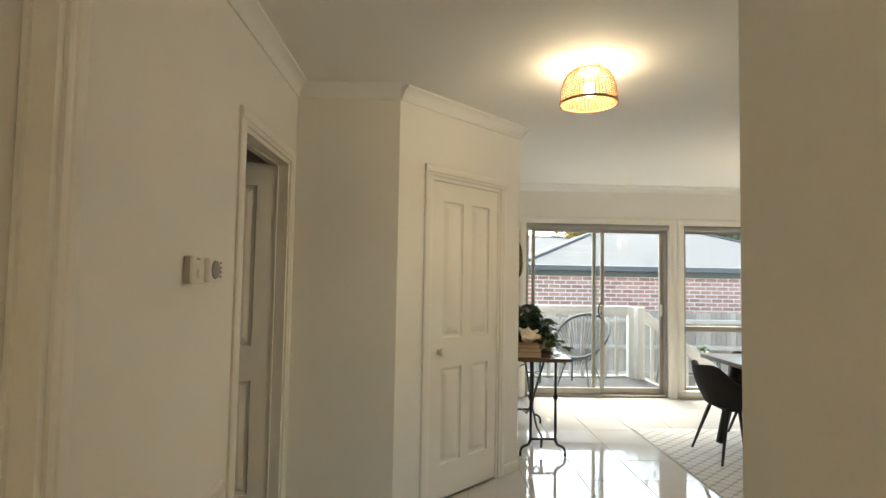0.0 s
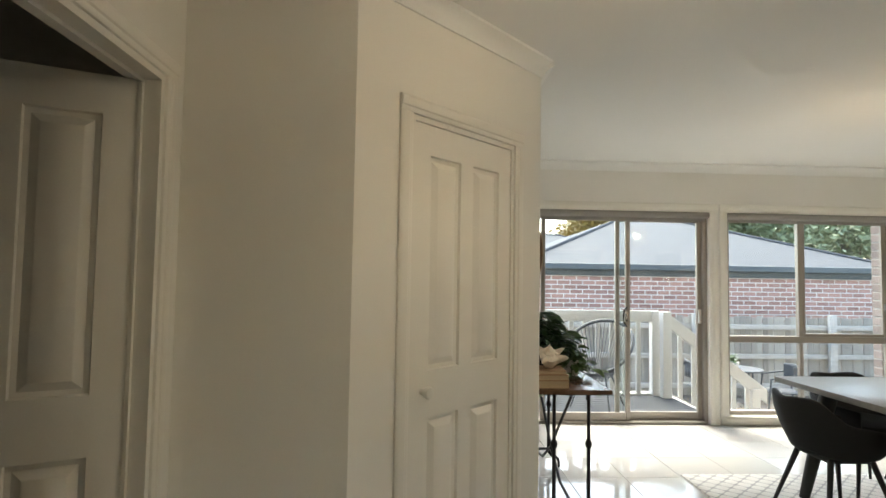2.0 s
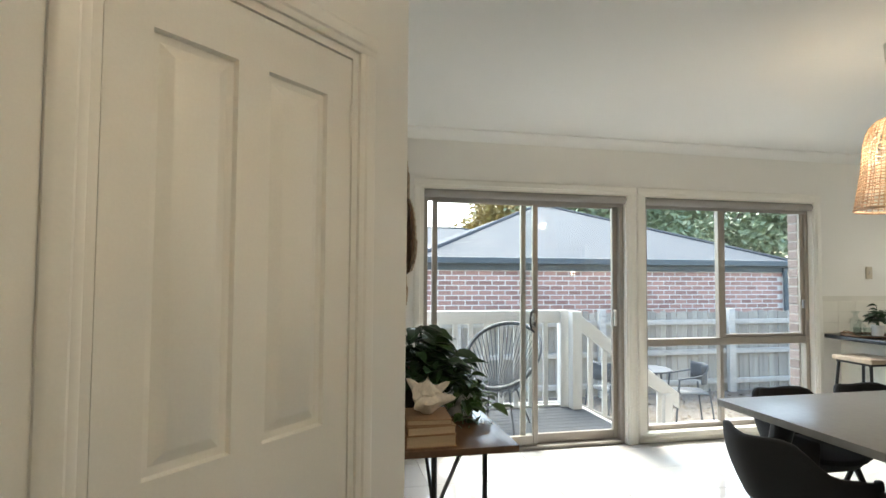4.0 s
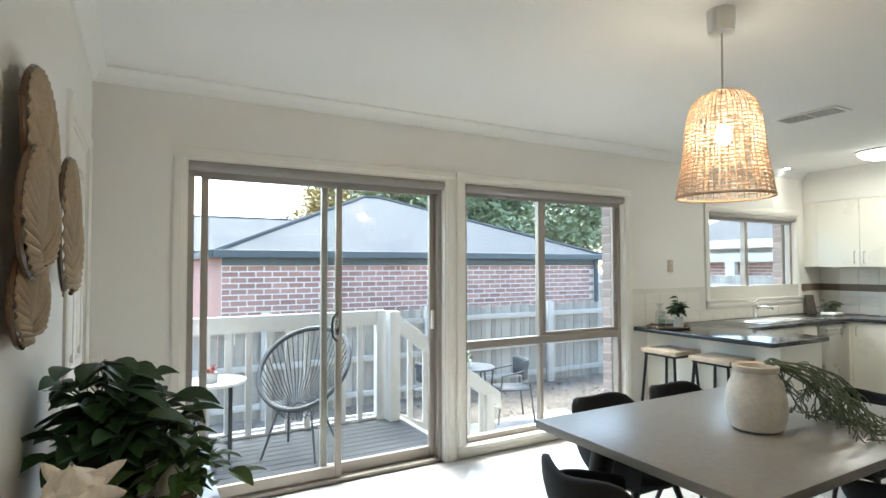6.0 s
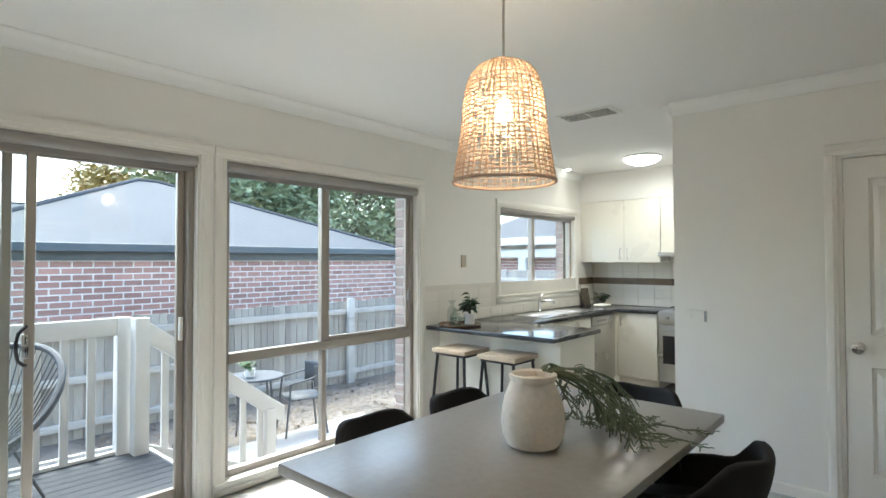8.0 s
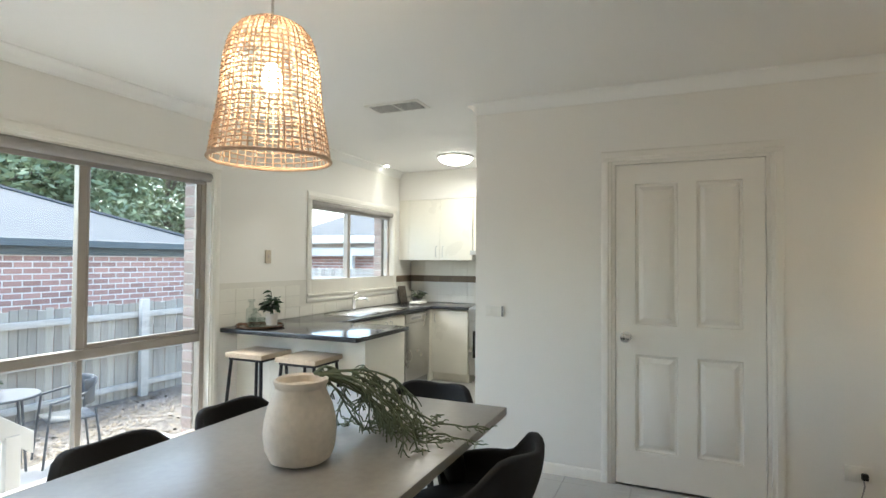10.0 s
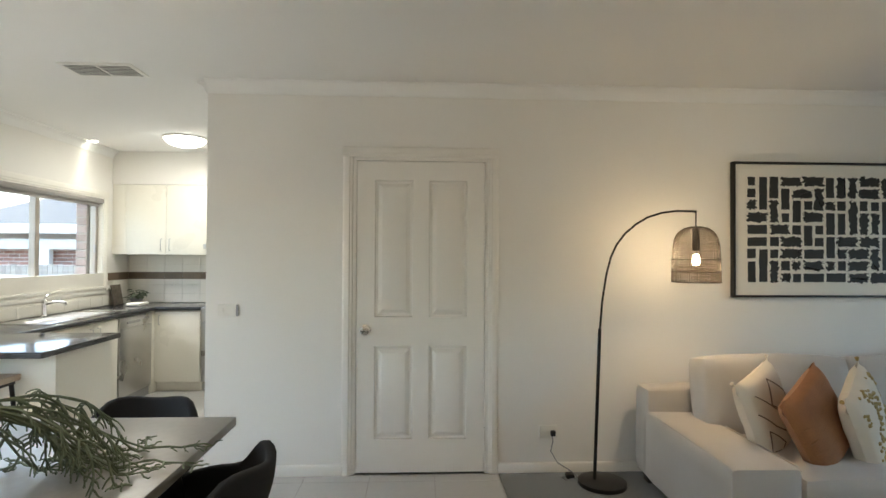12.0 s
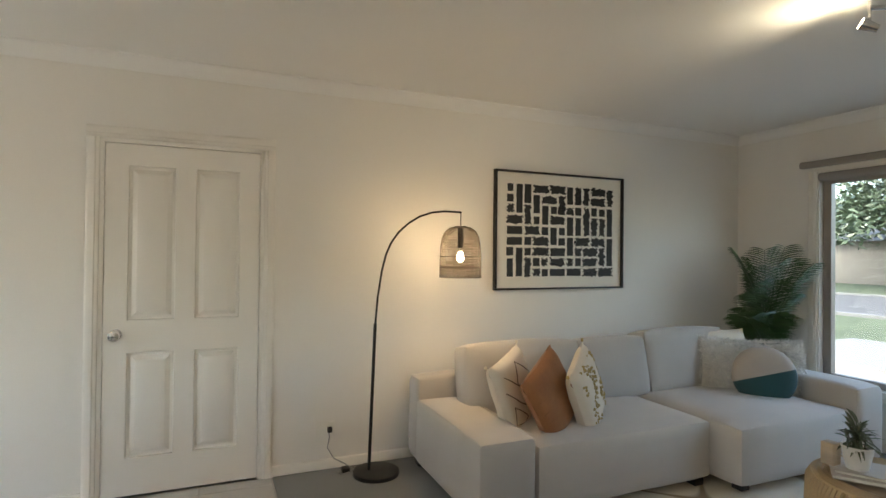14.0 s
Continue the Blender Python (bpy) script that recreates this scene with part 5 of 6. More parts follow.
# ---- kitchen ----
BZ = 0.888
wt = thing("worktop", "polished dark granite kitchen worktop with rounded edge", "worktop")
for a, b, c, d, e in ((5.085, 5.87, 5.09, NORTH - 0.002, 0.0), (5.85, KITE, 5.755, NORTH - 0.003, 0.0006), (7.745, KITE - 0.002, 5.30, 5.78, 0.0012), (7.745, KITE - 0.002, 3.9, 4.70, 0.0012)):
    part("slab", rbox(a, b, c, d, BZ - 0.036 + e, BZ - e, 0.012, 3), GRANITE, wt)
pn = thing("breakfast_bar", "white panelled base of the kitchen peninsula", "breakfast bar")
part("back_panel", rbox(5.275, 5.30, 5.14, NORTH, 0.0, BZ - 0.036, 0.002), LAMINATE, pn)
part("end_panel", rbox(5.30, 5.85, 5.14, 5.165, 0.0, BZ - 0.036, 0.002), LAMINATE, pn)
part("inner_panel", rbox(5.83, 5.85, 5.165, 5.78, 0.09, BZ - 0.036, 0.002), LAMINATE, pn)
part("kickboard", rbox(5.79, 5.81, 5.165, 5.78, 0.0, 0.09, 0.001), LAMINATE, pn)


def base_unit(x0, x1, y0, y1, face, doors, label="white laminate kitchen base cabinet with bar handle"):
    """face 's': fronts towards -y; 'w': fronts towards -x."""
    root = thing("base_cabinet", label, "cabinet", "kitchen base cabinets")
    f = 0.02
    part("body", rbox(x0 + (f if face == "w" else 0.001), x1 - 0.001, y0 + (f if face == "s" else 0.001), y1, 0.10, BZ - 0.036, 0.001), LAMINATE, root)
    part("kickboard", rbox(x0 + (0.06 if face == "w" else 0.001), x1 - 0.002, y0 + (0.06 if face == "s" else 0.001), y1, 0.0, 0.10, 0.001), LAMINATE, root)
    for k in range(doors):
        if face == "s":
            a, b = x0 + (x1 - x0) * k / doors + 0.002, x0 + (x1 - x0) * (k + 1) / doors - 0.002
            dr = part("door", rbox(a, b, y0, y0 + 0.018, 0.105, BZ - 0.05, 0.002), LAMINATE, root)
            hx = b - 0.05 if k == 0 else a + 0.05
            part("handle", pipe(bmesh.new(), [(hx, y0, 0.80), (hx, y0 - 0.028, 0.795), (hx, y0 - 0.028, 0.705), (hx, y0, 0.70)], 0.005, 8), STEEL, dr)
        else:
            a, b = y0 + (y1 - y0) * k / doors + 0.002, y0 + (y1 - y0) * (k + 1) / doors - 0.002
            dr = part("door", rbox(x0, x0 + 0.018, a, b, 0.105, BZ - 0.05, 0.002), LAMINATE, root)
            hy = b - 0.05 if k == 0 else a + 0.05
            part("handle", pipe(bmesh.new(), [(x0, hy, 0.80), (x0 - 0.028, hy, 0.795), (x0 - 0.028, hy, 0.705), (x0, hy, 0.70)], 0.005, 8), STEEL, dr)
    return root


base_unit(5.86, 6.35, 5.775, NORTH - 0.001, "s", 2)
base_unit(6.35, 7.09, 5.775, NORTH - 0.001, "s", 2)
base_unit(7.765, KITE - 0.001, 5.305, 5.77, "w", 1)
base_unit(7.765, KITE - 0.001, 3.95, 4.695, "w", 2)
cf = solid("corner_cabinet", rbox(7.705, KITE - 0.001, 5.775, NORTH - 0.001, 0.0, BZ - 0.036, 0.001), LAMINATE, "white laminate corner filler cabinet", "cabinet")
dw = thing("dishwasher", "stainless steel built-in dishwasher", "dishwasher")
part("body", rbox(7.10, 7.70, 5.79, NORTH - 0.01, 0.0, BZ - 0.038, 0.002), GREYPLASTIC, dw)
part("door", rbox(7.103, 7.697, 5.765, 5.79, 0.10, 0.735, 0.004), STEEL, dw)
part("control_panel", rbox(7.103, 7.697, 5.762, 5.79, 0.74, BZ - 0.045, 0.004), STEEL, dw)
part("handle", rbox(7.22, 7.45, 5.752, 5.763, 0.775, 0.80, 0.004), GREYPLASTIC, dw)
for k in range(3):
    part("button", rbox(7.53 + k * 0.04, 7.55 + k * 0.04, 5.758, 5.763, 0.79, 0.81, 0.002, 1), GREYPLASTIC, dw)
ov = thing("oven", "stainless built-in oven with dark glass door", "oven")
part("body", rbox(7.79, KITE - 0.01, 4.705, 5.295, 0.10, BZ - 0.002, 0.002), STEEL, ov)
part("control_panel", rbox(7.758, 7.79, 4.705, 5.295, 0.74, BZ - 0.008, 0.004), STEEL, ov)
part("door", rbox(7.756, 7.79, 4.708, 5.292, 0.25, 0.73, 0.005), STEEL, ov)
part("window", rbox(7.752, 7.757, 4.76, 5.24, 0.31, 0.62, 0.002), DARKGLASS, ov, "dark oven glass")
part("handle", pipe(bmesh.new(), [(7.756, 4.78, 0.68), (7.715, 4.79, 0.68), (7.715, 5.21, 0.68), (7.756, 5.22, 0.68)], 0.009, 8), STEEL, ov)
for k in range(4):
    kb = part("knob", lathe([(0, 0), (0.02, 0), (0.017, 0.02), (0, 0.022)], 16), GREYPLASTIC, ov)
    kb.matrix_basis = pose(7.758, 4.80 + k * 0.13, 0.815, 0, -90, 0)
hob = thing("cooktop", "stainless gas cooktop with black trivets", "cooktop")
part("plate", rbox(7.82, 8.30, 4.72, 5.28, BZ - 0.002, BZ + 0.008, 0.003), STEEL, hob)
for x in (7.95, 8.18):
    for y in (4.86, 5.14):
        part("burner", lathe([(0, 0.008), (0.045, 0.008), (0.04, 0.022), (0, 0.026)], 18, (x, y, BZ)), BLACKMETAL, hob)
        part("trivet", pipe(bmesh.new(), [(x + 0.08 * math.cos(k * math.tau / 4 + 0.78), y + 0.08 * math.sin(k * math.tau / 4 + 0.78), BZ + 0.04) for k in range(4)], 0.005, 5, closed=True), BLACKMETAL, hob)
for y0, y1 in ((5.785, 6.22), (5.35, 5.785)):
    uc = thing("wall_cabinet", "white laminate wall cabinet with steel bar handle", "cabinet", "kitchen wall cabinets")
    part("body", rbox(8.045, KITE - 0.001, y0 + 0.001, y1 - 0.001, 1.44, 2.20, 0.001), LAMINATE, uc)
    dr = part("door", rbox(8.025, 8.043, y0 + 0.002, y1 - 0.002, 1.435, 2.195, 0.002), LAMINATE, uc)
    hy = y0 + 0.045 if y0 > 5.7 else y1 - 0.045
    part("handle", pipe(bmesh.new(), [(8.025, hy, 1.475), (7.998, hy, 1.48), (7.998, hy, 1.60), (8.025, hy, 1.605)], 0.005, 8), STEEL, dr)
solid("bulkhead", rbox(8.02, KITE - 0.001, KITS, NORTH - 0.001, 2.20, CEIL - 0.001, 0.002), WALL, "plastered bulkhead above the wall cabinets", "bulkhead")
solid("cabinet_filler", rbox(8.03, KITE - 0.001, 6.222, NORTH - 0.001, 1.435, 2.20, 0.002), LAMINATE, "white filler panel beside wall cabinet", "cabinet")
rh = thing("range_hood", "slim stainless range hood under white cabinet", "range hood")
part("body", rbox(7.92, KITE - 0.001, 4.72, 5.345, 1.50, 1.55, 0.004), STEEL, rh)
part("cover", rbox(8.03, KITE - 0.001, 4.72, 5.345, 1.55, 2.20, 0.002), LAMINATE, rh)

TILEGROUT = surface("cream_grout", (0.70, 0.67, 0.60), 0.8, vary=0.08, big=4, fine=150, bump=0.1)
# splashback tiles in rows with one brown band
sp = setting("splashback", box(bmesh.new(), 5.03, KITE - 0.001, NORTH - 0.006, NORTH + 0.001, BZ, 1.235), TILEGROUT, "cream glazed splashback tiles with brown band", "splashback")
tl = piece_mesh("tile", rbox(0.001, 0.199, -0.008, 0.0, 0.001, 0.099, 0.001, 1), SPLASH)
bd = piece_mesh("tile", rbox(0.001, 0.199, -0.009, 0.0, 0.001, 0.082, 0.001, 1), BANDTILE)
for i in range(16):
    x = 5.04 + i * 0.2
    for r in range(3):
        z = BZ + 0.001 + r * 0.1
        if x + 0.2 < KWIN[0] - 0.06 or x > KWIN[1] + 0.05 or z + 0.1 < KWIN[2] - 0.07:
            if x + 0.2 < KITE:
                piece("tile", tl, sp, pose(x, NORTH - 0.005, z))
for x in (7.93, 8.13):
    piece("tile", bd, sp, pose(x, NORTH - 0.014, 1.153))
    piece("tile", bd, sp, pose(8.351, 6.345 - (x - 7.93), 1.153, 0, 0, -90))
sp2 = setting("splashback_side", box(bmesh.new(), KITE - 0.006, KITE + 0.001, 3.9, NORTH - 0.01, BZ, 1.44), TILEGROUT, "cream glazed splashback tiles with brown band", "splashback")
for i in range(12):
    y = NORTH - 0.02 - i * 0.2
    for r in range(5):
        z = BZ + 0.001 + (r * 0.1 if r < 3 else 0.337 + (r - 3) * 0.1)
        piece("tile", tl, sp2, pose(KITE - 0.005, y, z, 0, 0, -90))
    piece("tile", bd, sp2, pose(KITE - 0.006, y, 1.153, 0, 0, -90))

sk = thing("sink", "stainless double-bowl kitchen sink with drainer", "sink")
part("rim", rbox(6.30, 7.40, 5.86, 6.26, BZ - 0.001, BZ + 0.005, 0.002), STEEL, sk)
# no hollows: flat grey plates paint the shade inside the two bowls
for a, b in ((6.55, 6.90), (6.93, 7.15)):
    part("bowl", rbox(a, b, 5.92, 6.20, BZ + 0.005, BZ + 0.0065, 0.0005, 1), GREYPLASTIC, sk, "flat grey plate coloured as a shaded steel bowl")
for k in range(6):
    part("drain_rib", rbox(6.34 + k * 0.03, 6.35 + k * 0.03, 5.92, 6.2, BZ + 0.005, BZ + 0.008, 0.001, 1), STEEL, sk)
tp = thing("mixer_tap", "chrome lever mixer tap on the sink", "tap", place=(6.80, 6.24, BZ + 0.004))
part("body", lathe([(0, 0), (0.026, 0), (0.024, 0.01), (0.020, 0.015), (0.020, 0.11), (0.023, 0.12), (0.018, 0.145), (0, 0.15)], 20), CHROME, tp)
part("spout", pipe(bmesh.new(), [(0, 0, 0.10), (0, -0.06, 0.125), (0, -0.13, 0.13), (0, -0.18, 0.12), (0, -0.185, 0.10)], 0.011, 10), CHROME, tp)
part("lever", pipe(bmesh.new(), [(0, 0, 0.145), (0.01, 0.0, 0.165), (0.06, -0.01, 0.195)], 0.006, 8), CHROME, tp)

# tray with jars and a little plant
ty = thing("serving_tray", "dark oval serving tray on the worktop", "tray", place=(5.27, 6.12, BZ))
part("base", lathe([(0, 0.0), (0.17, 0.0), (0.185, 0.008), (0.19, 0.02), (0.184, 0.021), (0.172, 0.010), (0, 0.008)], 36), WALNUT, ty)
part("handle", pipe(bmesh.new(), [(-0.17, -0.05, 0.015), (-0.20, -0.03, 0.045), (-0.205, 0.0, 0.052), (-0.20, 0.03, 0.045), (-0.17, 0.05, 0.015)], 0.006, 6), WALNUT, ty)
for x, y, h, r in ((5.25, 6.19, 0.21, 0.042), (5.33, 6.22, 0.13, 0.045)):
    jr = thing("glass_bottle", "clear glass bottle with flat stopper on a tray", "bottle", place=(x, y, BZ + 0.009))
    part("body", lathe([(0, 0), (r, 0), (r, h * 0.55), (r * 0.9, h * 0.65), (r * 0.4, h * 0.75), (r * 0.4, h * 0.92), (0, h * 0.92)], 20), CLEARGLASS, jr)
    part("stopper", rod(bmesh.new(), (0, 0, h * 0.92), (0, 0, h), r * 0.7, seg=16), CLEARGLASS, jr)
for x, y in ((5.16, 6.10), (5.22, 6.06)):
    gl = thing("drinking_glass", "small clear tumbler on a tray", "glass", place=(x, y, BZ + 0.009))
    part("body", lathe([(0, 0), (0.028, 0), (0.033, 0.075), (0.030, 0.075), (0.025, 0.006), (0, 0.006)], 20), CLEARGLASS, gl)
leafy_plant("herb_pot", "small green plant in a white pot on a tray", (5.37, 6.09, BZ + 0.009), [(0, 0), (0.042, 0), (0.05, 0.09), (0.045, 0.092), (0, 0.08)], DARKLEAF, 15, 0.07, 0.19, 0.075, 0.055, 21, 0.0, WHITEPOT)
cb = solid("patterned_board", rbox(-0.09, 0.09, 0, 0.012, 0, 0.22, 0.003), surface("patterned_print", (0.12, 0.10, 0.075), 0.5, vary=0.9, big=18, fine=60, bump=0.05), "dark floral patterned board leaning on the splashback", "board")
cb.matrix_basis = pose(8.02, 6.27, BZ, -10, 0, 0)
leafy_plant("bench_plant", "low leafy plant in a grey bowl on the worktop", (8.2, 6.18, BZ), [(0, 0), (0.05, 0), (0.07, 0.06), (0.06, 0.062), (0, 0.05)], SAGE, 16, 0.10, 0.12, 0.06, 0.04, 23, 0.02, GREYPLASTIC)
solid("folded_towel", rbox(7.86, 8.08, 5.98, 6.12, BZ, BZ + 0.03, 0.012, 3), FUR, "folded white tea towel on the worktop", "towel")

# bar stools
def bar_stool():
    root = thing("bar_stool", "backless bar stool with pale oak seat and black legs", "stool", "stools at the breakfast bar")
    part("seat", rbox(-0.165, 0.165, -0.175, 0.175, 0.70, 0.737, 0.008), OAK, root)
    for sx, sy in ((-1, -1), (1, -1), (-1, 1), (1, 1)):
        part("leg", rod(bmesh.new(), (sx * 0.175, sy * 0.19, 0.0), (sx * 0.13, sy * 0.14, 0.70), 0.012, seg=8), BLACKMETAL, root)
    part("seat_frame", rbox(-0.145, 0.145, -0.155, 0.155, 0.68, 0.70, 0.002), BLACKMETAL, root)
    for a, b in (((-1, -1), (1, -1)), ((-1, 1), (1, 1)), ((-1, -1), (-1, 1)), ((1, -1), (1, 1))):
        part("footrest", rod(bmesh.new(), (a[0] * 0.168, a[1] * 0.173, 0.22), (b[0] * 0.168, b[1] * 0.173, 0.22), 0.008, seg=8), BLACKMETAL, root)
    return root


st = bar_stool()
st.matrix_basis = pose(5.10, 5.97, 0)
copy_thing(st, pose(5.10, 5.50, 0))

# ceiling fittings
oy = thing("oyster_light", "round white glass ceiling light, switched on", "ceiling light", place=(*OYSTER, CEIL))
part("rim", lathe([(0, 0), (0.20, 0), (0.20, -0.015), (0.185, -0.02), (0, -0.02)], 40), WHITEPLASTIC, oy)
part("diffuser", lathe([(0.188, -0.018), (0.18, -0.035), (0.15, -0.06), (0.10, -0.08), (0.05, -0.089), (0, -0.091)], 40), glow("diffuser_glow", (1.0, 0.95, 0.86), 2.2), oy, "glowing white glass diffuser")
LENSGLOW = glow("lens_glow", (1, 0.95, 0.85), 6.0)
for x, y in ((5.55, 5.8), (7.50, 6.25)):
    dn = thing("downlight", "small recessed white downlight, switched on", "downlight", "kitchen downlights", (x, y, CEIL))
    part("bezel", lathe([(0.030, -0.004), (0.045, -0.006), (0.047, 0), (0.030, 0)], 28), WHITEPLASTIC, dn)
    part("lens", lathe([(0, -0.014), (0.015, -0.012), (0.028, -0.006), (0.030, 0), (0, 0)], 24), LENSGLOW, dn)
cv = thing("ceiling_vent", "white rectangular ceiling air vent with slats", "vent", place=(5.38, 4.95, CEIL))
part("frame", rbox(-0.115, 0.115, -0.215, 0.215, -0.010, 0.0, 0.004), WHITEPLASTIC, cv)
for y0 in (-0.19, 0.01):
    # black sheet stands in for the shade in the gaps between slats
    part("gap_shade_sheet", rbox(-0.085, 0.085, y0, y0 + 0.18, -0.012, -0.0101, 0.0005, 1), BLACKMETAL, cv)
    for k in range(7):
        part("slat", rbox(-0.083 + k * 0.025, -0.077 + k * 0.025, y0, y0 + 0.18, -0.0145, -0.012, 0.001, 1), WHITEPLASTIC, cv)


BEIGEPLATE = surface("beige_plate", (0.50, 0.43, 0.33), 0.4, vary=0.05, big=6, fine=90, bump=0.02)


def plate(name, label, category, m, w, h, rockers, face=None):
    root = thing(name, label, category)
    root.matrix_basis = m
    part("plate", rbox(-w / 2, w / 2, -0.009, 0, -h / 2, h / 2, 0.003), face or WHITEPLASTIC, root)
    for x, ww, hh, mt in rockers:
        part("rocker", rbox(x - ww / 2, x + ww / 2, -0.013, -0.009, -hh / 2, hh / 2, 0.002, 1), mt, root)
    return root


plate("light_switch", "beige switch plate on the kitchen wall", "switch", pose(5.615, NORTH, 1.452), 0.072, 0.116, [(0, 0.02, 0.03, TAUPE)], BEIGEPLATE)
plate("light_switch", "white double switch plate beside the kitchen opening", "switch", pose(EAST, 4.253, 1.074, 0, 0, -90), 0.135, 0.075, [(-0.035, 0.015, 0.025, WHITEPLASTIC), (0.058, 0.016, 0.073, GREYPLASTIC)])

# ---- living room ----
so = thing("power_socket", "white double power socket with black plug and cable", "socket")
so.matrix_basis = pose(EAST, 2.16, 0.272, 0, 0, -90)
part("plate", rbox(-0.062, 0.062, -0.010, 0, -0.042, 0.042, 0.003), WHITEPLASTIC, so)
for x in (-0.04, 0.04):
    part("rocker", rbox(x - 0.008, x + 0.008, -0.014, -0.010, 0.012, 0.032, 0.002, 1), WHITEPLASTIC, so)
part("plug", rbox(0.010, 0.040, -0.042, -0.010, -0.022, 0.012, 0.006), BLACKMETAL, so, "black plug")
cb = bmesh.new()
pipe(cb, [(5.535, 2.145, 0.275), (5.53, 2.14, 0.22), (5.545, 2.15, 0.15), (5.535, 2.11, 0.08), (5.52, 2.04, 0.04), (5.48, 1.99, 0.012), (5.44, 2.03, 0.012), (5.42, 2.08, 0.012), (5.46, 2.10, 0.012), (5.49, 2.04, 0.014), (5.44, 1.97, 0.012), (5.40, 1.93, 0.012)], 0.004, 6)
CORD_MESH = cb
tr_ = solid("cord_switch", rbox(5.44, 5.50, 2.02, 2.07, 0.006, 0.035, 0.008), BLACKMETAL, "black in-line cord transformer on the carpet", "switch")

al = thing("arc_floor_lamp", "black arched floor lamp with woven shade, switched on", "floor lamp")
part("base", lathe([(0, 0.006), (0.148, 0.006), (0.150, 0.012), (0.148, 0.03), (0.13, 0.036), (0, 0.037)], 48, (5.36, 1.87, 0)), BLACKMETAL, al)
part("power_cord", CORD_MESH, GREYPLASTIC, al, "grey lamp cord trailing to the socket")
part("lower_pole", rod(bmesh.new(), (5.372, 1.915, 0.03), (5.352, 1.89, 0.98), 0.0105, seg=14), BLACKMETAL, al)
arc = [(5.352, 1.89, 0.96), (5.343, 1.878, 1.15), (5.333, 1.855, 1.32), (5.322, 1.83, 1.43), (5.308, 1.80, 1.505), (5.285, 1.755, 1.575), (5.255, 1.70, 1.63), (5.22, 1.64, 1.672), (5.18, 1.57, 1.697), (5.14, 1.50, 1.705), (5.10, 1.425, 1.70), (5.09, 1.405, 1.697)]
part("arm", pipe(bmesh.new(), arc, 0.0065, 10), BLACKMETAL, al)
part("cord", rod(bmesh.new(), (*ARC_LAMP, 1.60), (*ARC_LAMP, 1.70), 0.003), BLACKMETAL, al)
part("lamp_holder", rod(bmesh.new(), (*ARC_LAMP, 1.47), (*ARC_LAMP, 1.60), 0.02), BLACKMETAL, al)
CANE = surface("black_cane", (0.05, 0.035, 0.022), 0.55, vary=0.3)
shp = [(0.03, 0.32), (0.065, 0.312), (0.095, 0.29), (0.115, 0.255), (0.124, 0.21), (0.128, 0.15), (0.130, 0.08), (0.132, 0.0)]
sd = woven_bell(al, shp, 60, 0.0105, 0.0017, CANE, 60, 0.02)
sd.location = (*ARC_LAMP, 1.288)
for z in (0.0, 0.06, 0.13):
    rm = part("hoop", pipe(bmesh.new(), [(0.132 * math.cos(k * math.tau / 40), 0.132 * math.sin(k * math.tau / 40), z) for k in range(40)], 0.004, 6, closed=True), CANE, al)
    rm.location = (*ARC_LAMP, 1.288)
bl_ = bulb(al, 0, 0.8)
bl_.location = (*ARC_LAMP, 1.425)

# framed print
ART = (-0.294, 0.919, 1.165, 2.078)
ar = thing("framed_print", "large framed print of black brush blocks on white", "picture", place=(EAST, 0, 0))
y0, y1, z0, z1 = ART
for a, b, c, d in ((y0, y1, z0, z0 + 0.014), (y0, y1, z1 - 0.014, z1), (y0, y0 + 0.014, z0 + 0.014, z1 - 0.014), (y1 - 0.014, y1, z0 + 0.014, z1 - 0.014)):
    part("frame_bar", rbox(-0.042, 0, a, b, c, d, 0.002), BLACKMETAL, ar)
part("paper", rbox(-0.016, -0.002, y0 + 0.012, y1 - 0.012, z0 + 0.012, z1 - 0.012, 0.001, 1), PAPER, ar)
rnd = random.Random(8)
cols, rows_ = 13, 9
gy0, gy1, gz0, gz1 = -0.205, 0.82, 1.253, 1.989
used = set()
for i in range(cols):
    for j in range(rows_):
        if (i, j) in used:
            continue
        w_, h_ = rnd.choice(((1, 1), (1, 2), (1, 2), (2, 1), (2, 1), (1, 3), (1, 1), (2, 1)))
        w_, h_ = min(w_, cols - i), min(h_, rows_ - j)
        cells = [(i + p, j + q2) for p in range(w_) for q2 in range(h_)]
        if any(c in used for c in cells):
            w_, h_, cells = 1, 1, [(i, j)]
        used.update(cells)
        cy, cz = (gy1 - gy0) / cols, (gz1 - gz0) / rows_
        a, b = gy0 + i * cy + rnd.uniform(0.008, 0.015), gy0 + (i + w_) * cy - rnd.uniform(0.006, 0.013)
        c, d = gz0 + j * cz + rnd.uniform(0.008, 0.015), gz0 + (j + h_) * cz - rnd.uniform(0.006, 0.013)
        rough = rnd.random() < 0.42
        n = 7 if not rough else 12
        pts = []
        for (pa, pb, pc, pd) in ((a, b, c, c), (b, b, c, d), (b, a, d, d), (a, a, d, c)):
            for k in range(n):
                t = k / n
                e = (0.0022 if not rough else 0.013) * rnd.uniform(-1, 1)
                pts.append((pa + (pb - pa) * t + e, pc + (pd - pc) * t + e * rnd.uniform(-1, 1)))
        try:
            bm = bmesh.new()
            bm.faces.new([bm.verts.new((-0.0175, yy, zz)) for yy, zz in pts])
            part("brush_block", bm, INK, ar)
        except ValueError:
            pass


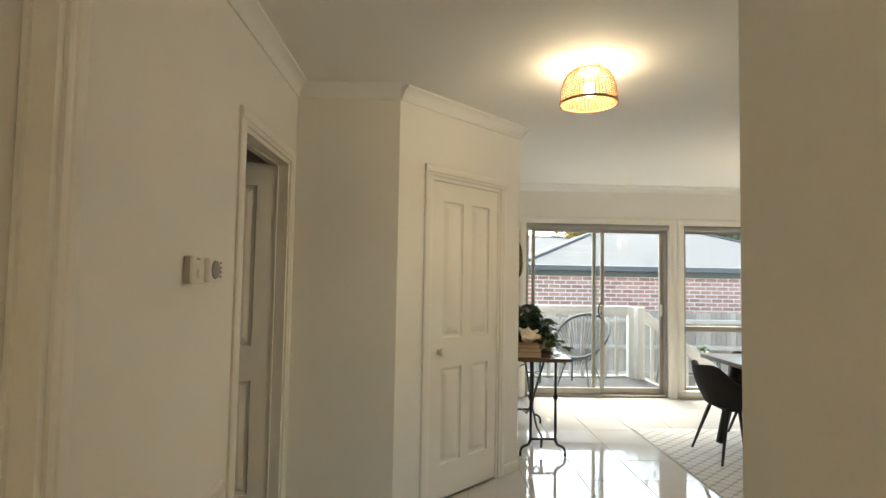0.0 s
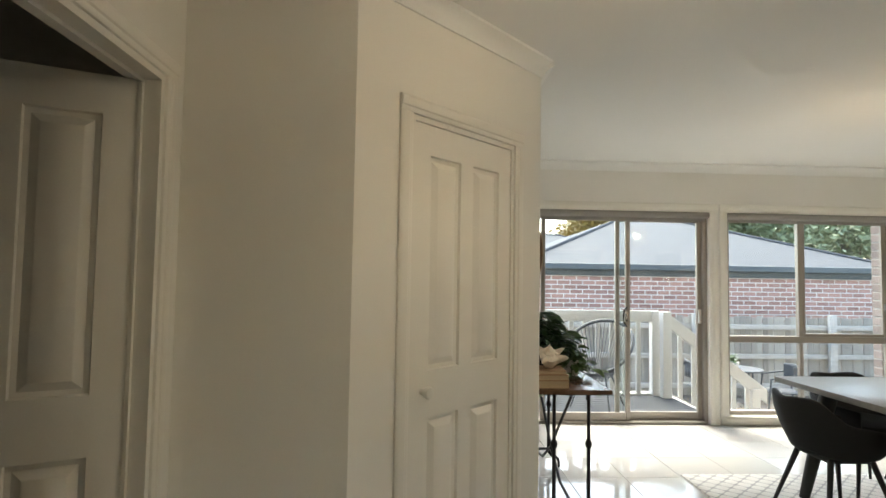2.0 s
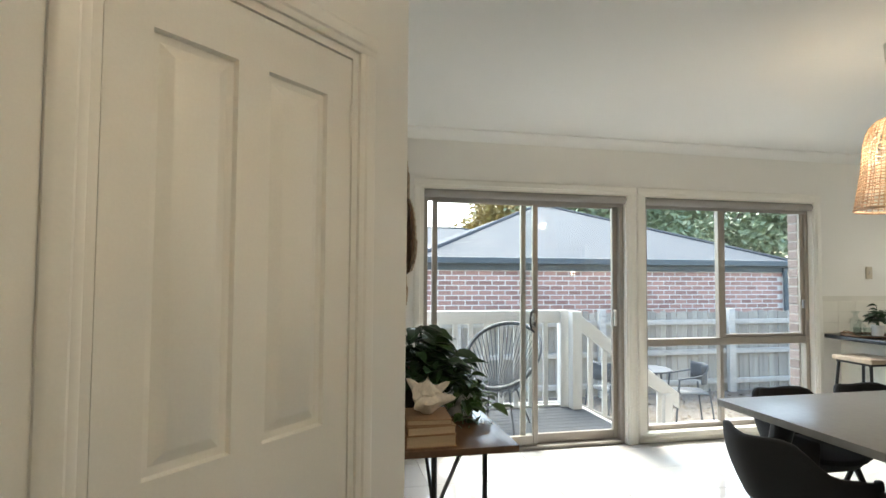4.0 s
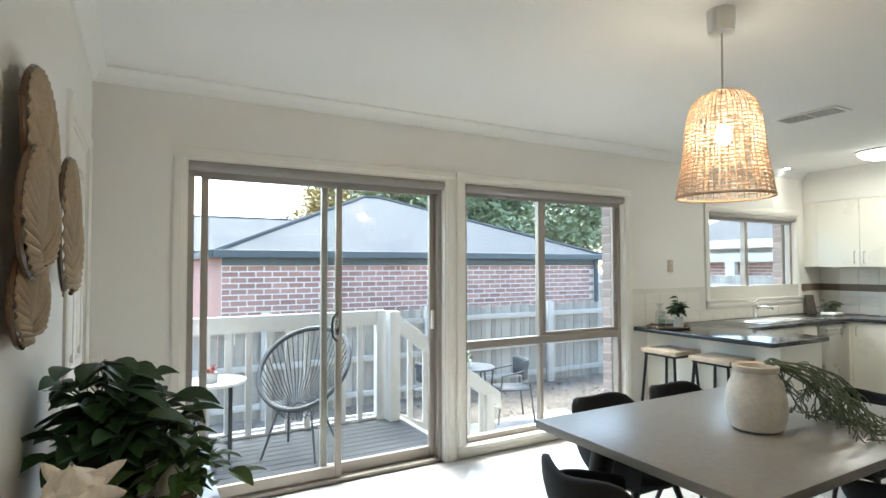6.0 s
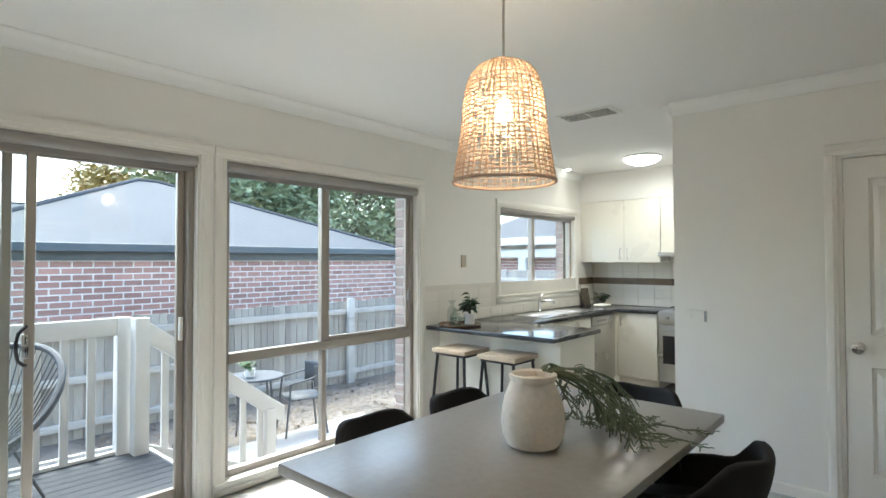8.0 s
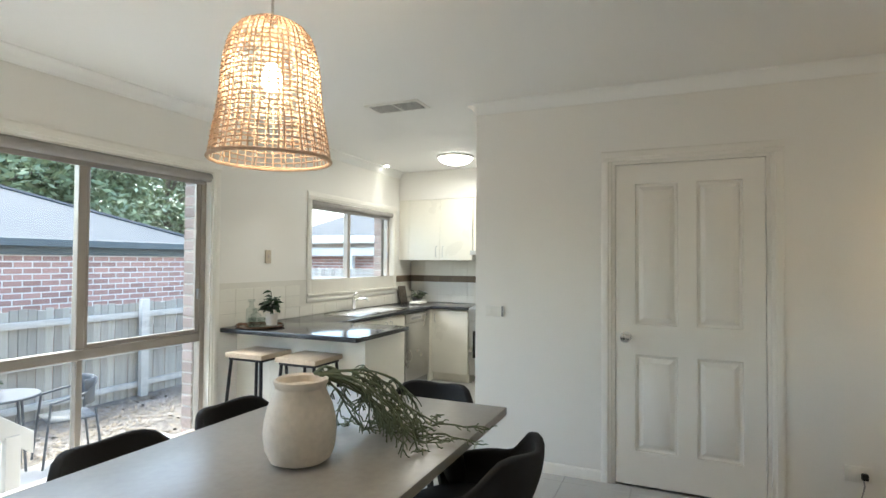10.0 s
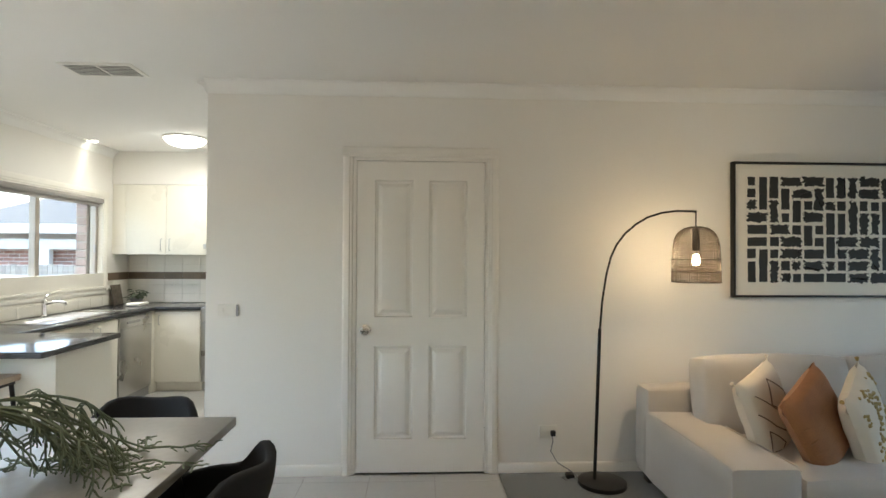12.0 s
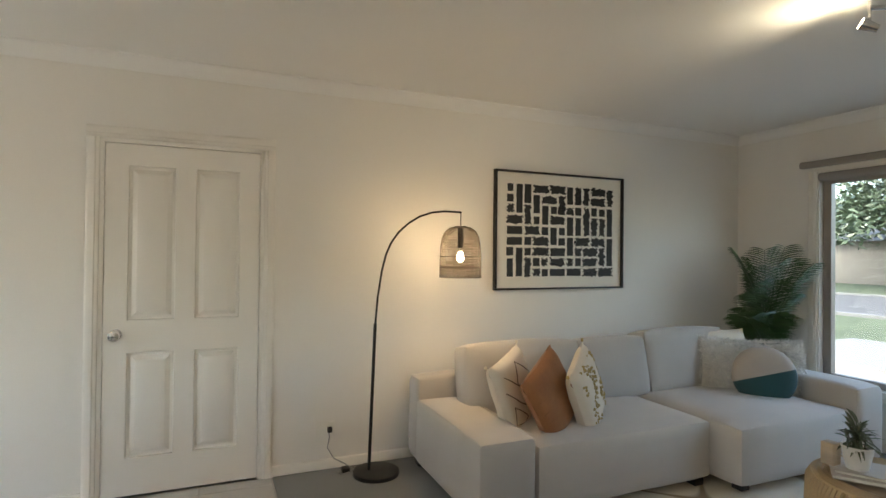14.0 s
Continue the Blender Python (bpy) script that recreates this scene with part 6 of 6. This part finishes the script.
# ---- sofa ----
def soft(x0, x1, y0, y1, z0, z1, r=0.05, puff=0.0, seg=4, bow=(0, 0, 0)):
    """An upholstered block: rounded and slightly swollen."""
    bm = bmesh.new()
    box(bm, x0, x1, y0, y1, z0, z1)
    bmesh.ops.subdivide_edges(bm, edges=bm.edges[:], cuts=9, use_grid_fill=True)
    cx, cy, cz = (x0 + x1) / 2, (y0 + y1) / 2, (z0 + z1) / 2
    hx, hy, hz = (x1 - x0) / 2, (y1 - y0) / 2, (z1 - z0) / 2
    for v in bm.verts:
        p = v.co - Vector((cx, cy, cz))
        q3 = Vector((max(-hx + r, min(hx - r, p.x)), max(-hy + r, min(hy - r, p.y)), max(-hz + r, min(hz - r, p.z))))
        e = p - q3
        if e.length > 1e-6:
            e = e.normalized() * r
        u, w, t = p.x / hx, p.y / hy, p.z / hz
        s = Vector((u * (1 - w * w) * (1 - t * t), w * (1 - u * u) * (1 - t * t), t * (1 - u * u) * (1 - w * w))) * puff
        nz = noise.noise(v.co * 5.0) * 0.004 * (1 if puff else 0.5)
        v.co = Vector((cx, cy, cz)) + q3 + e + s + Vector((nz, nz, nz))
    return bm


sf = thing("corner_sofa", "light grey upholstered chaise sofa along the wall", "sofa")
part("seat", soft(4.40, 5.30, 0.0, 1.265, 0.06, 0.425, 0.04, 0.02), SOFA, sf)
part("chaise_seat", soft(4.20, 5.30, -1.095, -0.005, 0.06, 0.43, 0.05, 0.02), SOFA, sf)
part("armrest", soft(4.40, 5.36, 1.27, 1.615, 0.055, 0.475, 0.035, 0.012), SOFA, sf)
part("armrest", soft(4.20, 5.36, -1.40, -1.10, 0.055, 0.57, 0.05, 0.01), SOFA, sf)
for yy_ in (1.283, 1.602):
    part("piping", pipe(bmesh.new(), [(4.405 + 0.012 * k, yy_, 0.458 + 0.006 * k) for k in range(3)] + [(4.9, yy_, 0.474), (5.3, yy_, 0.473)], 0.0035, 6), SOFA, sf)
part("back_frame", soft(5.30, 5.50, -1.40, 1.61, 0.055, 0.615, 0.045, 0.005), SOFA, sf)
for y0, y1, t, z1 in ((0.50, 1.37, 11, 0.45), (-0.11, 0.50, 12, 0.44), (-0.93, -0.11, 13, 0.475)):
    bc = part("back_cushion", soft(-0.10, 0.10, y0 - (y0 + y1) / 2, y1 - (y0 + y1) / 2, 0, z1 - 0.02, 0.028, 0.022), SOFA, sf)
    bc.matrix_basis = pose(5.10, (y0 + y1) / 2, 0.41, 0, t, 0)
for x, y in ((4.46, 0.08), (4.46, 1.54), (5.40, 1.54), (4.30, -0.12), (4.28, -1.30), (5.40, -1.28)):
    part("leg", rbox(x - 0.035, x + 0.035, y - 0.035, y + 0.035, 0.006, 0.065, 0.003), SOFALEG, sf)


def pillow(name, label, s, mat, m, thick=0.13, tassel=None):
    root = thing(name, label, "cushion", "cushions on the sofa")
    root.matrix_basis = m
    n = 20
    bm = bmesh.new()
    for side in (1, -1):
        rows = []
        for j in range(n + 1):
            row = []
            for i in range(n + 1):
                u, v = -1 + 2 * i / n, -1 + 2 * j / n
                k = ((1 - u ** 4) * (1 - v ** 4)) ** 0.5
                pin = 1 - 0.07 * (1 - u * u) * abs(v) ** 3 - 0.07 * (1 - v * v) * abs(u) ** 3
                row.append((side * (thick / 2 * k + 0.004) + 0.004 * noise.noise(Vector((u * 3, v * 3, side * 2))), u * s / 2 * pin, v * s / 2 * pin))
            rows.append(row)
        sheet(bm, rows)
    bmesh.ops.remove_doubles(bm, verts=bm.verts, dist=0.009)
    part("cover", bm, mat, root)
    if tassel:
        for u, v in ((-1, -1), (1, -1), (-1, 1), (1, 1)):
            tt = bmesh.new()
            rod(tt, (0, u * s / 2, v * s / 2), (0, u * (s / 2 + 0.012), v * (s / 2 + 0.014)), 0.006, 0.011, 8)
            part("tassel", tt, tassel, root)
    return root


p1 = pillow("cushion", "cream cushion stitched with brown diamond lines", 0.45, CREAM, pose(4.86, 1.15, 0.60, -12, 14, 34), tassel=CREAM)
st_ = bmesh.new()
STITCH = surface("brown_stitch", (0.20, 0.15, 0.11), 0.9, vary=0.2)
for pts in (((-0.16, 0.05), (-0.02, 0.17), (0.05, 0.05), (-0.08, -0.03), (-0.16, 0.05)), ((-0.17, -0.08), (0.02, 0.02), (0.16, 0.14)), ((-0.10, -0.17), (0.08, -0.05), (0.18, 0.05)), ((0.02, -0.16), (0.15, -0.05), (0.17, -0.15), (0.06, -0.18), (0.02, -0.16))):
    for (a, b), (c, d) in zip(pts, pts[1:]):
        pipe(st_, [(-0.066 * max(0.25, ((1 - (y_ / 0.21) ** 4) * (1 - (z_ / 0.21) ** 4)) ** 0.5) - 0.004, y_, z_) for y_, z_ in ((a + (c - a) * k / 5, b + (d - b) * k / 5) for k in range(6))], 0.0042, 5)
part("stitching", st_, STITCH, p1, "brown embroidered lines")
p2 = pillow("cushion", "rust velvet cushion with quilted folds", 0.44, TERRACOTTA, pose(4.67, 1.005, 0.60, -24, 15, 26))
fold = bmesh.new()
for z_ in (-0.14, -0.07, 0.0, 0.07, 0.14):
    pipe(fold, [(-0.066 * max(0.2, ((1 - (y_ / 0.21) ** 4) * (1 - (z_ / 0.21) ** 4)) ** 0.5) + 0.001, y_, z_ + 0.008 * math.sin(y_ * 22 + z_ * 30)) for y_ in [-0.19 + 0.38 * k / 14 for k in range(15)]], 0.005, 6)
part("quilted_fold", fold, TERRACOTTA, p2)
p3 = pillow("cushion", "cream cushion with ochre tufted pattern and tassels", 0.45, CREAM, pose(4.69, 0.735, 0.597, -20, 12, 38), tassel=OCHRE)
tf = bmesh.new()
rnd = random.Random(4)
for k in range(330):
    y_, z_ = rnd.uniform(-0.18, 0.18), rnd.uniform(-0.19, 0.19)
    if math.sin(y_ * 30 + 2.0 * math.sin(z_ * 18)) > 0.0:
        bmesh.ops.create_icosphere(tf, subdivisions=1, radius=rnd.uniform(0.007, 0.012), matrix=Matrix.Translation((-0.066 * max(0.3, ((1 - (y_ / 0.21) ** 4) * (1 - (z_ / 0.21) ** 4)) ** 0.5) - 0.003, y_, z_)))
part("tufts", tf, OCHRE, p3, "ochre raised tufts")["kind"] = "stuff"


FURHAIR = leafy("fur_strands", (0.86, 0.83, 0.78), rough=0.8)


def fluff(root, s, seed):
    r2 = random.Random(seed)
    vs, fs = [], []
    for k in range(5200):
        u, v = r2.uniform(-1, 1), r2.uniform(-1, 1)
        if r2.random() < 0.3:
            if r2.random() < 0.5:
                u = math.copysign(1, u)
            else:
                v = math.copysign(1, v)
        kk = max(0.0, (1 - u ** 4) * (1 - v ** 4)) ** 0.5
        p = Vector((-(0.065 * kk + 0.002), u * s / 2, v * s / 2))
        d = Vector((-0.6 - r2.random() * 0.6, u + r2.uniform(-0.7, 0.7), v * 0.8 + r2.uniform(-0.9, 0.5))).normalized() * r2.uniform(0.025, 0.055)
        w = d.cross(Vector((r2.random(), r2.random(), r2.random()))).normalized() * 0.0028
        i = len(vs)
        vs += [p - w, p + w, p + d]
        fs.append((i, i + 1, i + 2))
    me = bpy.data.meshes.new("fur")
    me.from_pydata(vs, [], fs)
    me.materials.append(FURHAIR)
    ob = new("fur", me)
    ob.parent = root
    ob["kind"] = "stuff"


for m, sd_ in ((pose(4.95, -0.79, 0.585, 4, 16, -30), 1), (pose(4.78, -1.07, 0.58, -6, 12, -60), 2)):
    fluff(pillow("fur_cushion", "white shaggy faux-fur cushion on the chaise", 0.40, FUR, m, 0.13), 0.40, sd_)
pillow("cushion", "beige knitted cushion behind the others", 0.42, CREAM, pose(5.06, -0.90, 0.65, 0, 14, -12))
rc = thing("round_cushion", "round velvet cushion, taupe above dark teal", "cushion", "cushions on the sofa")
rc.matrix_basis = pose(4.67, -0.82, 0.595, 0, 14, -42) @ pose(0, 0, 0, -16, 0, 0)
for mat_, lo, hi, nm in ((TAUPE, 0.0, math.pi, "upper_half"), (TEAL, math.pi, math.tau, "lower_half")):
    bm = bmesh.new()
    rows = []
    for j in range(17):
        b = -math.pi / 2 + math.pi * j / 16
        rr, xx = 0.212 * max(0.0, math.cos(b)) ** 0.45, 0.062 * math.sin(b)
        rows.append([(xx, rr * math.cos(lo + (hi - lo) * i / 24), rr * math.sin(lo + (hi - lo) * i / 24) - 0.02) for i in range(25)])
    sheet(bm, rows)
    part(nm, bm, mat_, rc, "dark teal velvet half" if mat_ == TEAL else "")

setting("rug_living", rbox(2.3, 4.62, -1.3, 0.95, 0.006, 0.022, 0.005), CREAMRUG, "cream shaggy rug with thin brown lines", "rug")


# palm in the corner
def palm_plant():
    root = thing("palm_plant", "bushy dark-green palm in a grey pot behind the sofa", "potted plant", place=(5.08, -1.42, 0))
    part("pot", lathe([(0, 0.006), (0.13, 0.006), (0.16, 0.04), (0.175, 0.30), (0.168, 0.31), (0.155, 0.28), (0, 0.27)], 32), GREYPLASTIC, root)
    part("soil", lathe([(0, 0.275), (0.155, 0.275), (0.15, 0.285), (0, 0.29)], 24), SOIL, root)
    rnd = random.Random(31)
    for k in range(23):
        a = k * 2.4 + rnd.uniform(-0.2, 0.2)
        if math.sin(a) < -0.55:
            a = -a
        out, top = rnd.uniform(0.08, 0.32), rnd.uniform(0.95, 1.62)
        if math.cos(a) > 0.5:
            out *= 0.8
        bm = bmesh.new()
        pts = []
        for i in range(13):
            t = i / 12
            pts.append(Vector((math.cos(a) * out * (0.15 * t + 0.95 * t ** 2.2), math.sin(a) * out * (0.15 * t + 0.95 * t ** 2.2), 0.28 + (top - 0.28) * (t ** 0.85) - 0.10 * t ** 5)))
        pipe(bm, pts, 0.006, 5, taper=0.002)
        for i in range(26):
            t = 0.42 + 0.58 * i / 25
            f = t * 12
            j = min(11, int(f))
            p = pts[j].lerp(pts[j + 1], f - j)
            d = (pts[j + 1] - pts[j]).normalized()
            for s in (-1, 1):
                side = d.cross(Vector((math.cos(a), math.sin(a), 0.4))).normalized() * s
                ln = 0.22 * (0.35 + math.sin(math.pi * min(1, (t - 0.36) / 0.70)) * 0.75)
                leaf_into(bm, p, side + d * 0.75 + Vector((0, 0, -0.1)), (math.cos(a), math.sin(a), 0.5), ln, 0.010, 0.05, 3)
        part("frond", bm, PALM, root)
    return root


palm_plant()

# coffee table of woven grass with tray and pot
ct = thing("coffee_table", "round woven seagrass coffee table", "coffee table", place=(3.42, -0.02, 0.022))
part("drum", lathe([(0, 0), (0.33, 0), (0.335, 0.02), (0.345, 0.36), (0.33, 0.372), (0, 0.375)], 48), OAK, ct)
for k in range(96):
    a = k * math.tau / 96
    bmw = pipe(bmesh.new(), [(0.352 * math.cos(a) + 0.004 * (k % 2), 0.352 * math.sin(a), 0.0), (0.358 * math.cos(a), 0.358 * math.sin(a), 0.2), (0.352 * math.cos(a), 0.352 * math.sin(a), 0.355), (0.335 * math.cos(a), 0.335 * math.sin(a), 0.385)], 0.0105, 5)
    part("woven_strand", bmw, WOVENGRASS, ct)
for rr, z in ((0.325, 0.386), (0.30, 0.384), (0.275, 0.382), (0.25, 0.381)):
    part("top_coil", pipe(bmesh.new(), [(rr * math.cos(k * math.tau / 48), rr * math.sin(k * math.tau / 48), z) for k in range(48)], 0.014, 6, closed=True), WOVENGRASS, ct)
for w_, d_, h_, z_, a_ in ((0.34, 0.25, 0.018, 0.418, 35), (0.30, 0.22, 0.016, 0.436, 29)):
    hb_ = thing("hardback_book", "pale grey-pink hardback book on the coffee table", "book", "books on the coffee table", (3.50, 0.02, z_), a_)
    part("page_block", rbox(-w_ / 2 + 0.004, w_ / 2 - 0.004, -d_ / 2 + 0.004, d_ / 2 - 0.004, 0.002, h_ - 0.002, 0.001, 1), PAPER, hb_)
    part("cover", rbox(-w_ / 2, w_ / 2, -d_ / 2, d_ / 2, 0, 0.002, 0.0005, 1), TAUPE, hb_)
    part("cover", rbox(-w_ / 2, w_ / 2, -d_ / 2, d_ / 2, h_ - 0.002, h_, 0.0005, 1), TAUPE, hb_)
    part("spine", rbox(-w_ / 2, -w_ / 2 + 0.004, -d_ / 2, d_ / 2, 0.002, h_ - 0.002, 0.0005, 1), TAUPE, hb_)
bx = thing("wooden_block", "small carved wooden block ornament", "ornament")
part("body", rbox(3.60, 3.66, 0.10, 0.16, 0.452, 0.556, 0.006), OAK, bx)
leafy_plant("succulent_pot", "spiky green succulent in a white pot on the coffee table", (3.545, 0.075, 0.452), [(0, 0), (0.045, 0), (0.066, 0.105), (0.062, 0.107), (0.056, 0.09), (0, 0.088)], SAGE, 26, 0.05, 0.12, 0.085, 0.013, 51, 0.0, WHITEPOT, up=2.2)

# spot on the ceiling
ts = thing("track_spotlight", "chrome adjustable ceiling spotlight, switched on", "spotlight")
part("rail", rod(bmesh.new(), (3.42, 0.22, CEIL - 0.03), (2.75, -0.95, CEIL - 0.03), 0.011), CHROME, ts)
for x, y, d in ((3.42, 0.22, (0.6, 0.55, 0.45)), (3.0, -0.52, (-0.8, 0.2, 0.5))):
    part("stem", rod(bmesh.new(), (x, y, CEIL - 0.09), (x, y, CEIL), 0.006), CHROME, ts)
    v = Vector(d).normalized() * 0.035
    c = Vector((x, y, CEIL - 0.11))
    hd = part("head", rod(bmesh.new(), c - v, c + v, 0.016, 0.026, 20), CHROME, ts)
    part("lens", rod(bmesh.new(), c + v * 0.99, c + v * 1.06, 0.023, seg=20), glow("spot_lens_glow", (1.0, 0.86, 0.6), 8.0), hd)

# ---- deck and garden furniture ----
def egg_chair(label, m, mat):
    root = thing("egg_chair", label, "chair", "deck chairs")
    root.matrix_basis = m
    N = 44
    rim = []
    for k in range(N):
        a = k * math.tau / N
        u, v = math.sin(a), math.cos(a)
        w = 0.36 * (1 - 0.08 * v)
        along = 0.44 * v
        rim.append(Vector((u * w, -along * 0.64 - 0.02, 0.655 + along * 0.62 + 0.04 * u * u)))
    part("rim", pipe(bmesh.new(), rim, 0.021, 8, closed=True), mat, root)
    hub = [Vector((0.07 * math.sin(k * math.tau / N), 0.10 + 0.06 * math.cos(k * math.tau / N) * -1, 0.36 + 0.02 * math.cos(k * math.tau / N))) for k in range(N)]
    part("hub_ring", pipe(bmesh.new(), hub, 0.007, 6, closed=True), mat, root)
    for k in range(N):
        mid = (rim[k] * 0.5 + hub[k] * 0.5) + Vector((0, -0.02, -0.075))
        part("cord", pipe(bmesh.new(), [rim[k], mid, hub[k]], 0.0042, 4), mat, root)
    for sx, sy in ((-1, 1), (1, 1), (-1, -1), (1, -1)):
        part("leg", pipe(bmesh.new(), [(sx * 0.13, 0.08 + sy * 0.08, 0.37), (sx * 0.22, 0.05 + sy * 0.22, 0.0)], 0.009, 8), mat, root)
    return root


egg_chair("grey corded egg-shaped chair on the deck", pose(2.24, 7.14, 0.0, 0, 0, 140), EGGGREY)
egg_chair("black corded egg-shaped chair on the deck", pose(1.16, 6.98, 0.0, 0, 0, -70), EGGGREY)
tt = thing("side_table", "small round white-topped side table on the deck", "side table", place=(1.595, 7.33, 0))
part("tabletop", lathe([(0, 0.555), (0.222, 0.555), (0.232, 0.56), (0.235, 0.58), (0.229, 0.582), (0.223, 0.568), (0, 0.567)], 40), WHITEPOT, tt)
for k in range(4):
    a = k * math.tau / 4 + 0.6
    part("leg", rod(bmesh.new(), (0.17 * math.cos(a), 0.17 * math.sin(a), 0), (0.17 * math.cos(a), 0.17 * math.sin(a), 0.555), 0.009, seg=8), BLACKMETAL, tt)
part("cross_brace", rod(bmesh.new(), (0.17 * math.cos(0.6), 0.17 * math.sin(0.6), 0.12), (-0.17 * math.cos(0.6), -0.17 * math.sin(0.6), 0.12), 0.007, seg=8), BLACKMETAL, tt)
part("cross_brace", rod(bmesh.new(), (-0.17 * math.sin(0.6), 0.17 * math.cos(0.6), 0.12), (0.17 * math.sin(0.6), -0.17 * math.cos(0.6), 0.12), 0.007, seg=8), BLACKMETAL, tt)
PINK = leafy("pink_flower", (0.35, 0.08, 0.07))
leafy_plant("flower_pot", "small pot with pink flowers on the side table", (1.57, 7.32, 0.567), [(0, 0), (0.05, 0), (0.055, 0.075), (0.05, 0.077), (0, 0.06)], PINK, 14, 0.045, 0.06, 0.03, 0.02, 61, 0.0, GREYPLASTIC)


def bistro_chair(m):
    root = thing("garden_chair", "dark metal stacking garden chair on the paving", "chair")
    root.matrix_basis = m
    bm = bmesh.new()
    sheet(bm, [[(x, y, 0.44) for x in (-0.21, 0, 0.21)] for y in (-0.2, 0, 0.2)])
    s = part("seat", bm, EGGGREY, root)
    s.modifiers.new("thickness", "SOLIDIFY").thickness = 0.012
    bm = bmesh.new()
    sheet(bm, [[(0.24 * math.sin(a), -0.22 * math.cos(a) + 0.0, z) for a in [(-1 + 2 * i / 12) * 1.15 for i in range(13)]] for z in (0.56, 0.66, 0.76, 0.80)])
    b = part("backrest", bm, EGGGREY, root)
    b.modifiers.new("thickness", "SOLIDIFY").thickness = 0.010
    part("arm_rail", pipe(bmesh.new(), [(-0.25, 0.2, 0.62)] + [(0.25 * math.sin(a), -0.23 * math.cos(a), 0.66 + 0.12 * math.cos(a) ** 2) for a in [(-1 + 2 * i / 10) * 1.5 for i in range(11)]] + [(0.25, 0.2, 0.62)], 0.011, 8), EGGGREY, root)
    for sx, sy in ((-1, 1), (1, 1), (-1, -1), (1, -1)):
        part("leg", rod(bmesh.new(), (sx * 0.25, sy * 0.24, 0), (sx * 0.23, sy * 0.18, 0.62 if sy > 0 else 0.52), 0.011, seg=8), EGGGREY, root)
    return root


bistro_chair(pose(5.30, 8.55, GROUND + 0.0, 0, 0, 70))
bistro_chair(pose(4.35, 8.9, GROUND + 0.0, 0, 0, -80))
gt = thing("garden_table", "small round dark garden table", "table", place=(4.82, 8.75, GROUND))
part("tabletop", lathe([(0, 0.69), (0.30, 0.69), (0.305, 0.70), (0.30, 0.712), (0, 0.712)], 36), EGGGREY, gt)
for k in range(4):
    a = k * math.tau / 4 + 0.4
    part("leg", rod(bmesh.new(), (0.26 * math.cos(a), 0.26 * math.sin(a), 0), (0.2 * math.cos(a), 0.2 * math.sin(a), 0.69), 0.011, seg=8), EGGGREY, gt)
leafy_plant("garden_pot", "small green plant in a pot on the garden table", (4.75, 8.75, GROUND + 0.712), [(0, 0), (0.05, 0), (0.06, 0.09), (0, 0.08)], PLANTGREEN, 14, 0.09, 0.12, 0.06, 0.04, 71, 0.0, WHITEPOT)
rnd = random.Random(77)
vs, fs = [], []
for k in range(5200):
    x, y = rnd.uniform(3.4, 13), rnd.uniform(7.6, 10.1)
    a, L = rnd.uniform(0, math.tau), rnd.uniform(0.012, 0.04)
    u, w = Vector((math.cos(a), math.sin(a), rnd.uniform(-0.3, 0.5))) * L, Vector((-math.sin(a), math.cos(a), rnd.uniform(-0.3, 0.3))) * L * 0.4
    p = Vector((x, y, GROUND + 0.012))
    i = len(vs)
    vs += [p - u - w, p + u - w, p + u + w, p - u + w]
    fs.append((i, i + 1, i + 2, i + 3))
me = bpy.data.meshes.new("leaf_litter")
me.from_pydata(vs, [], fs)
me.materials.append(surface("leaf_litter", (0.20, 0.16, 0.115), 0.9, vary=0.5, island=0.5))
tagged(new("leaf_litter", me), "scattered dry leaves and bark chips on the yard", "leaf litter", "", "stuff")

# ---- floor tiles, one by one ----
PT = 0.4175
tile = piece_mesh("tile", rbox(0.0015, PT - 0.0015, 0.0015, PT - 0.0015, -0.008, 0.0, 0.0015, 1), TILE)
for i in range(-5, 18):
    for j in range(-11, 10):
        x, y = 1.285 + i * PT, 2.50 + j * PT
        hall = x < HALLE and x > HALLW - PT and y < 4.1
        living = x > -0.2 and x < KITE and y >= 2.49
        landing = HALLE - PT < x < HALLE + 0.1 and y < 2.49
        if (hall and y > -1.7) or (living and y < NORTH and (x < EAST or y > KITS - PT)) or (landing and y > -1.7):
            piece("tile", tile, floor, pose(x, y, 0.0))
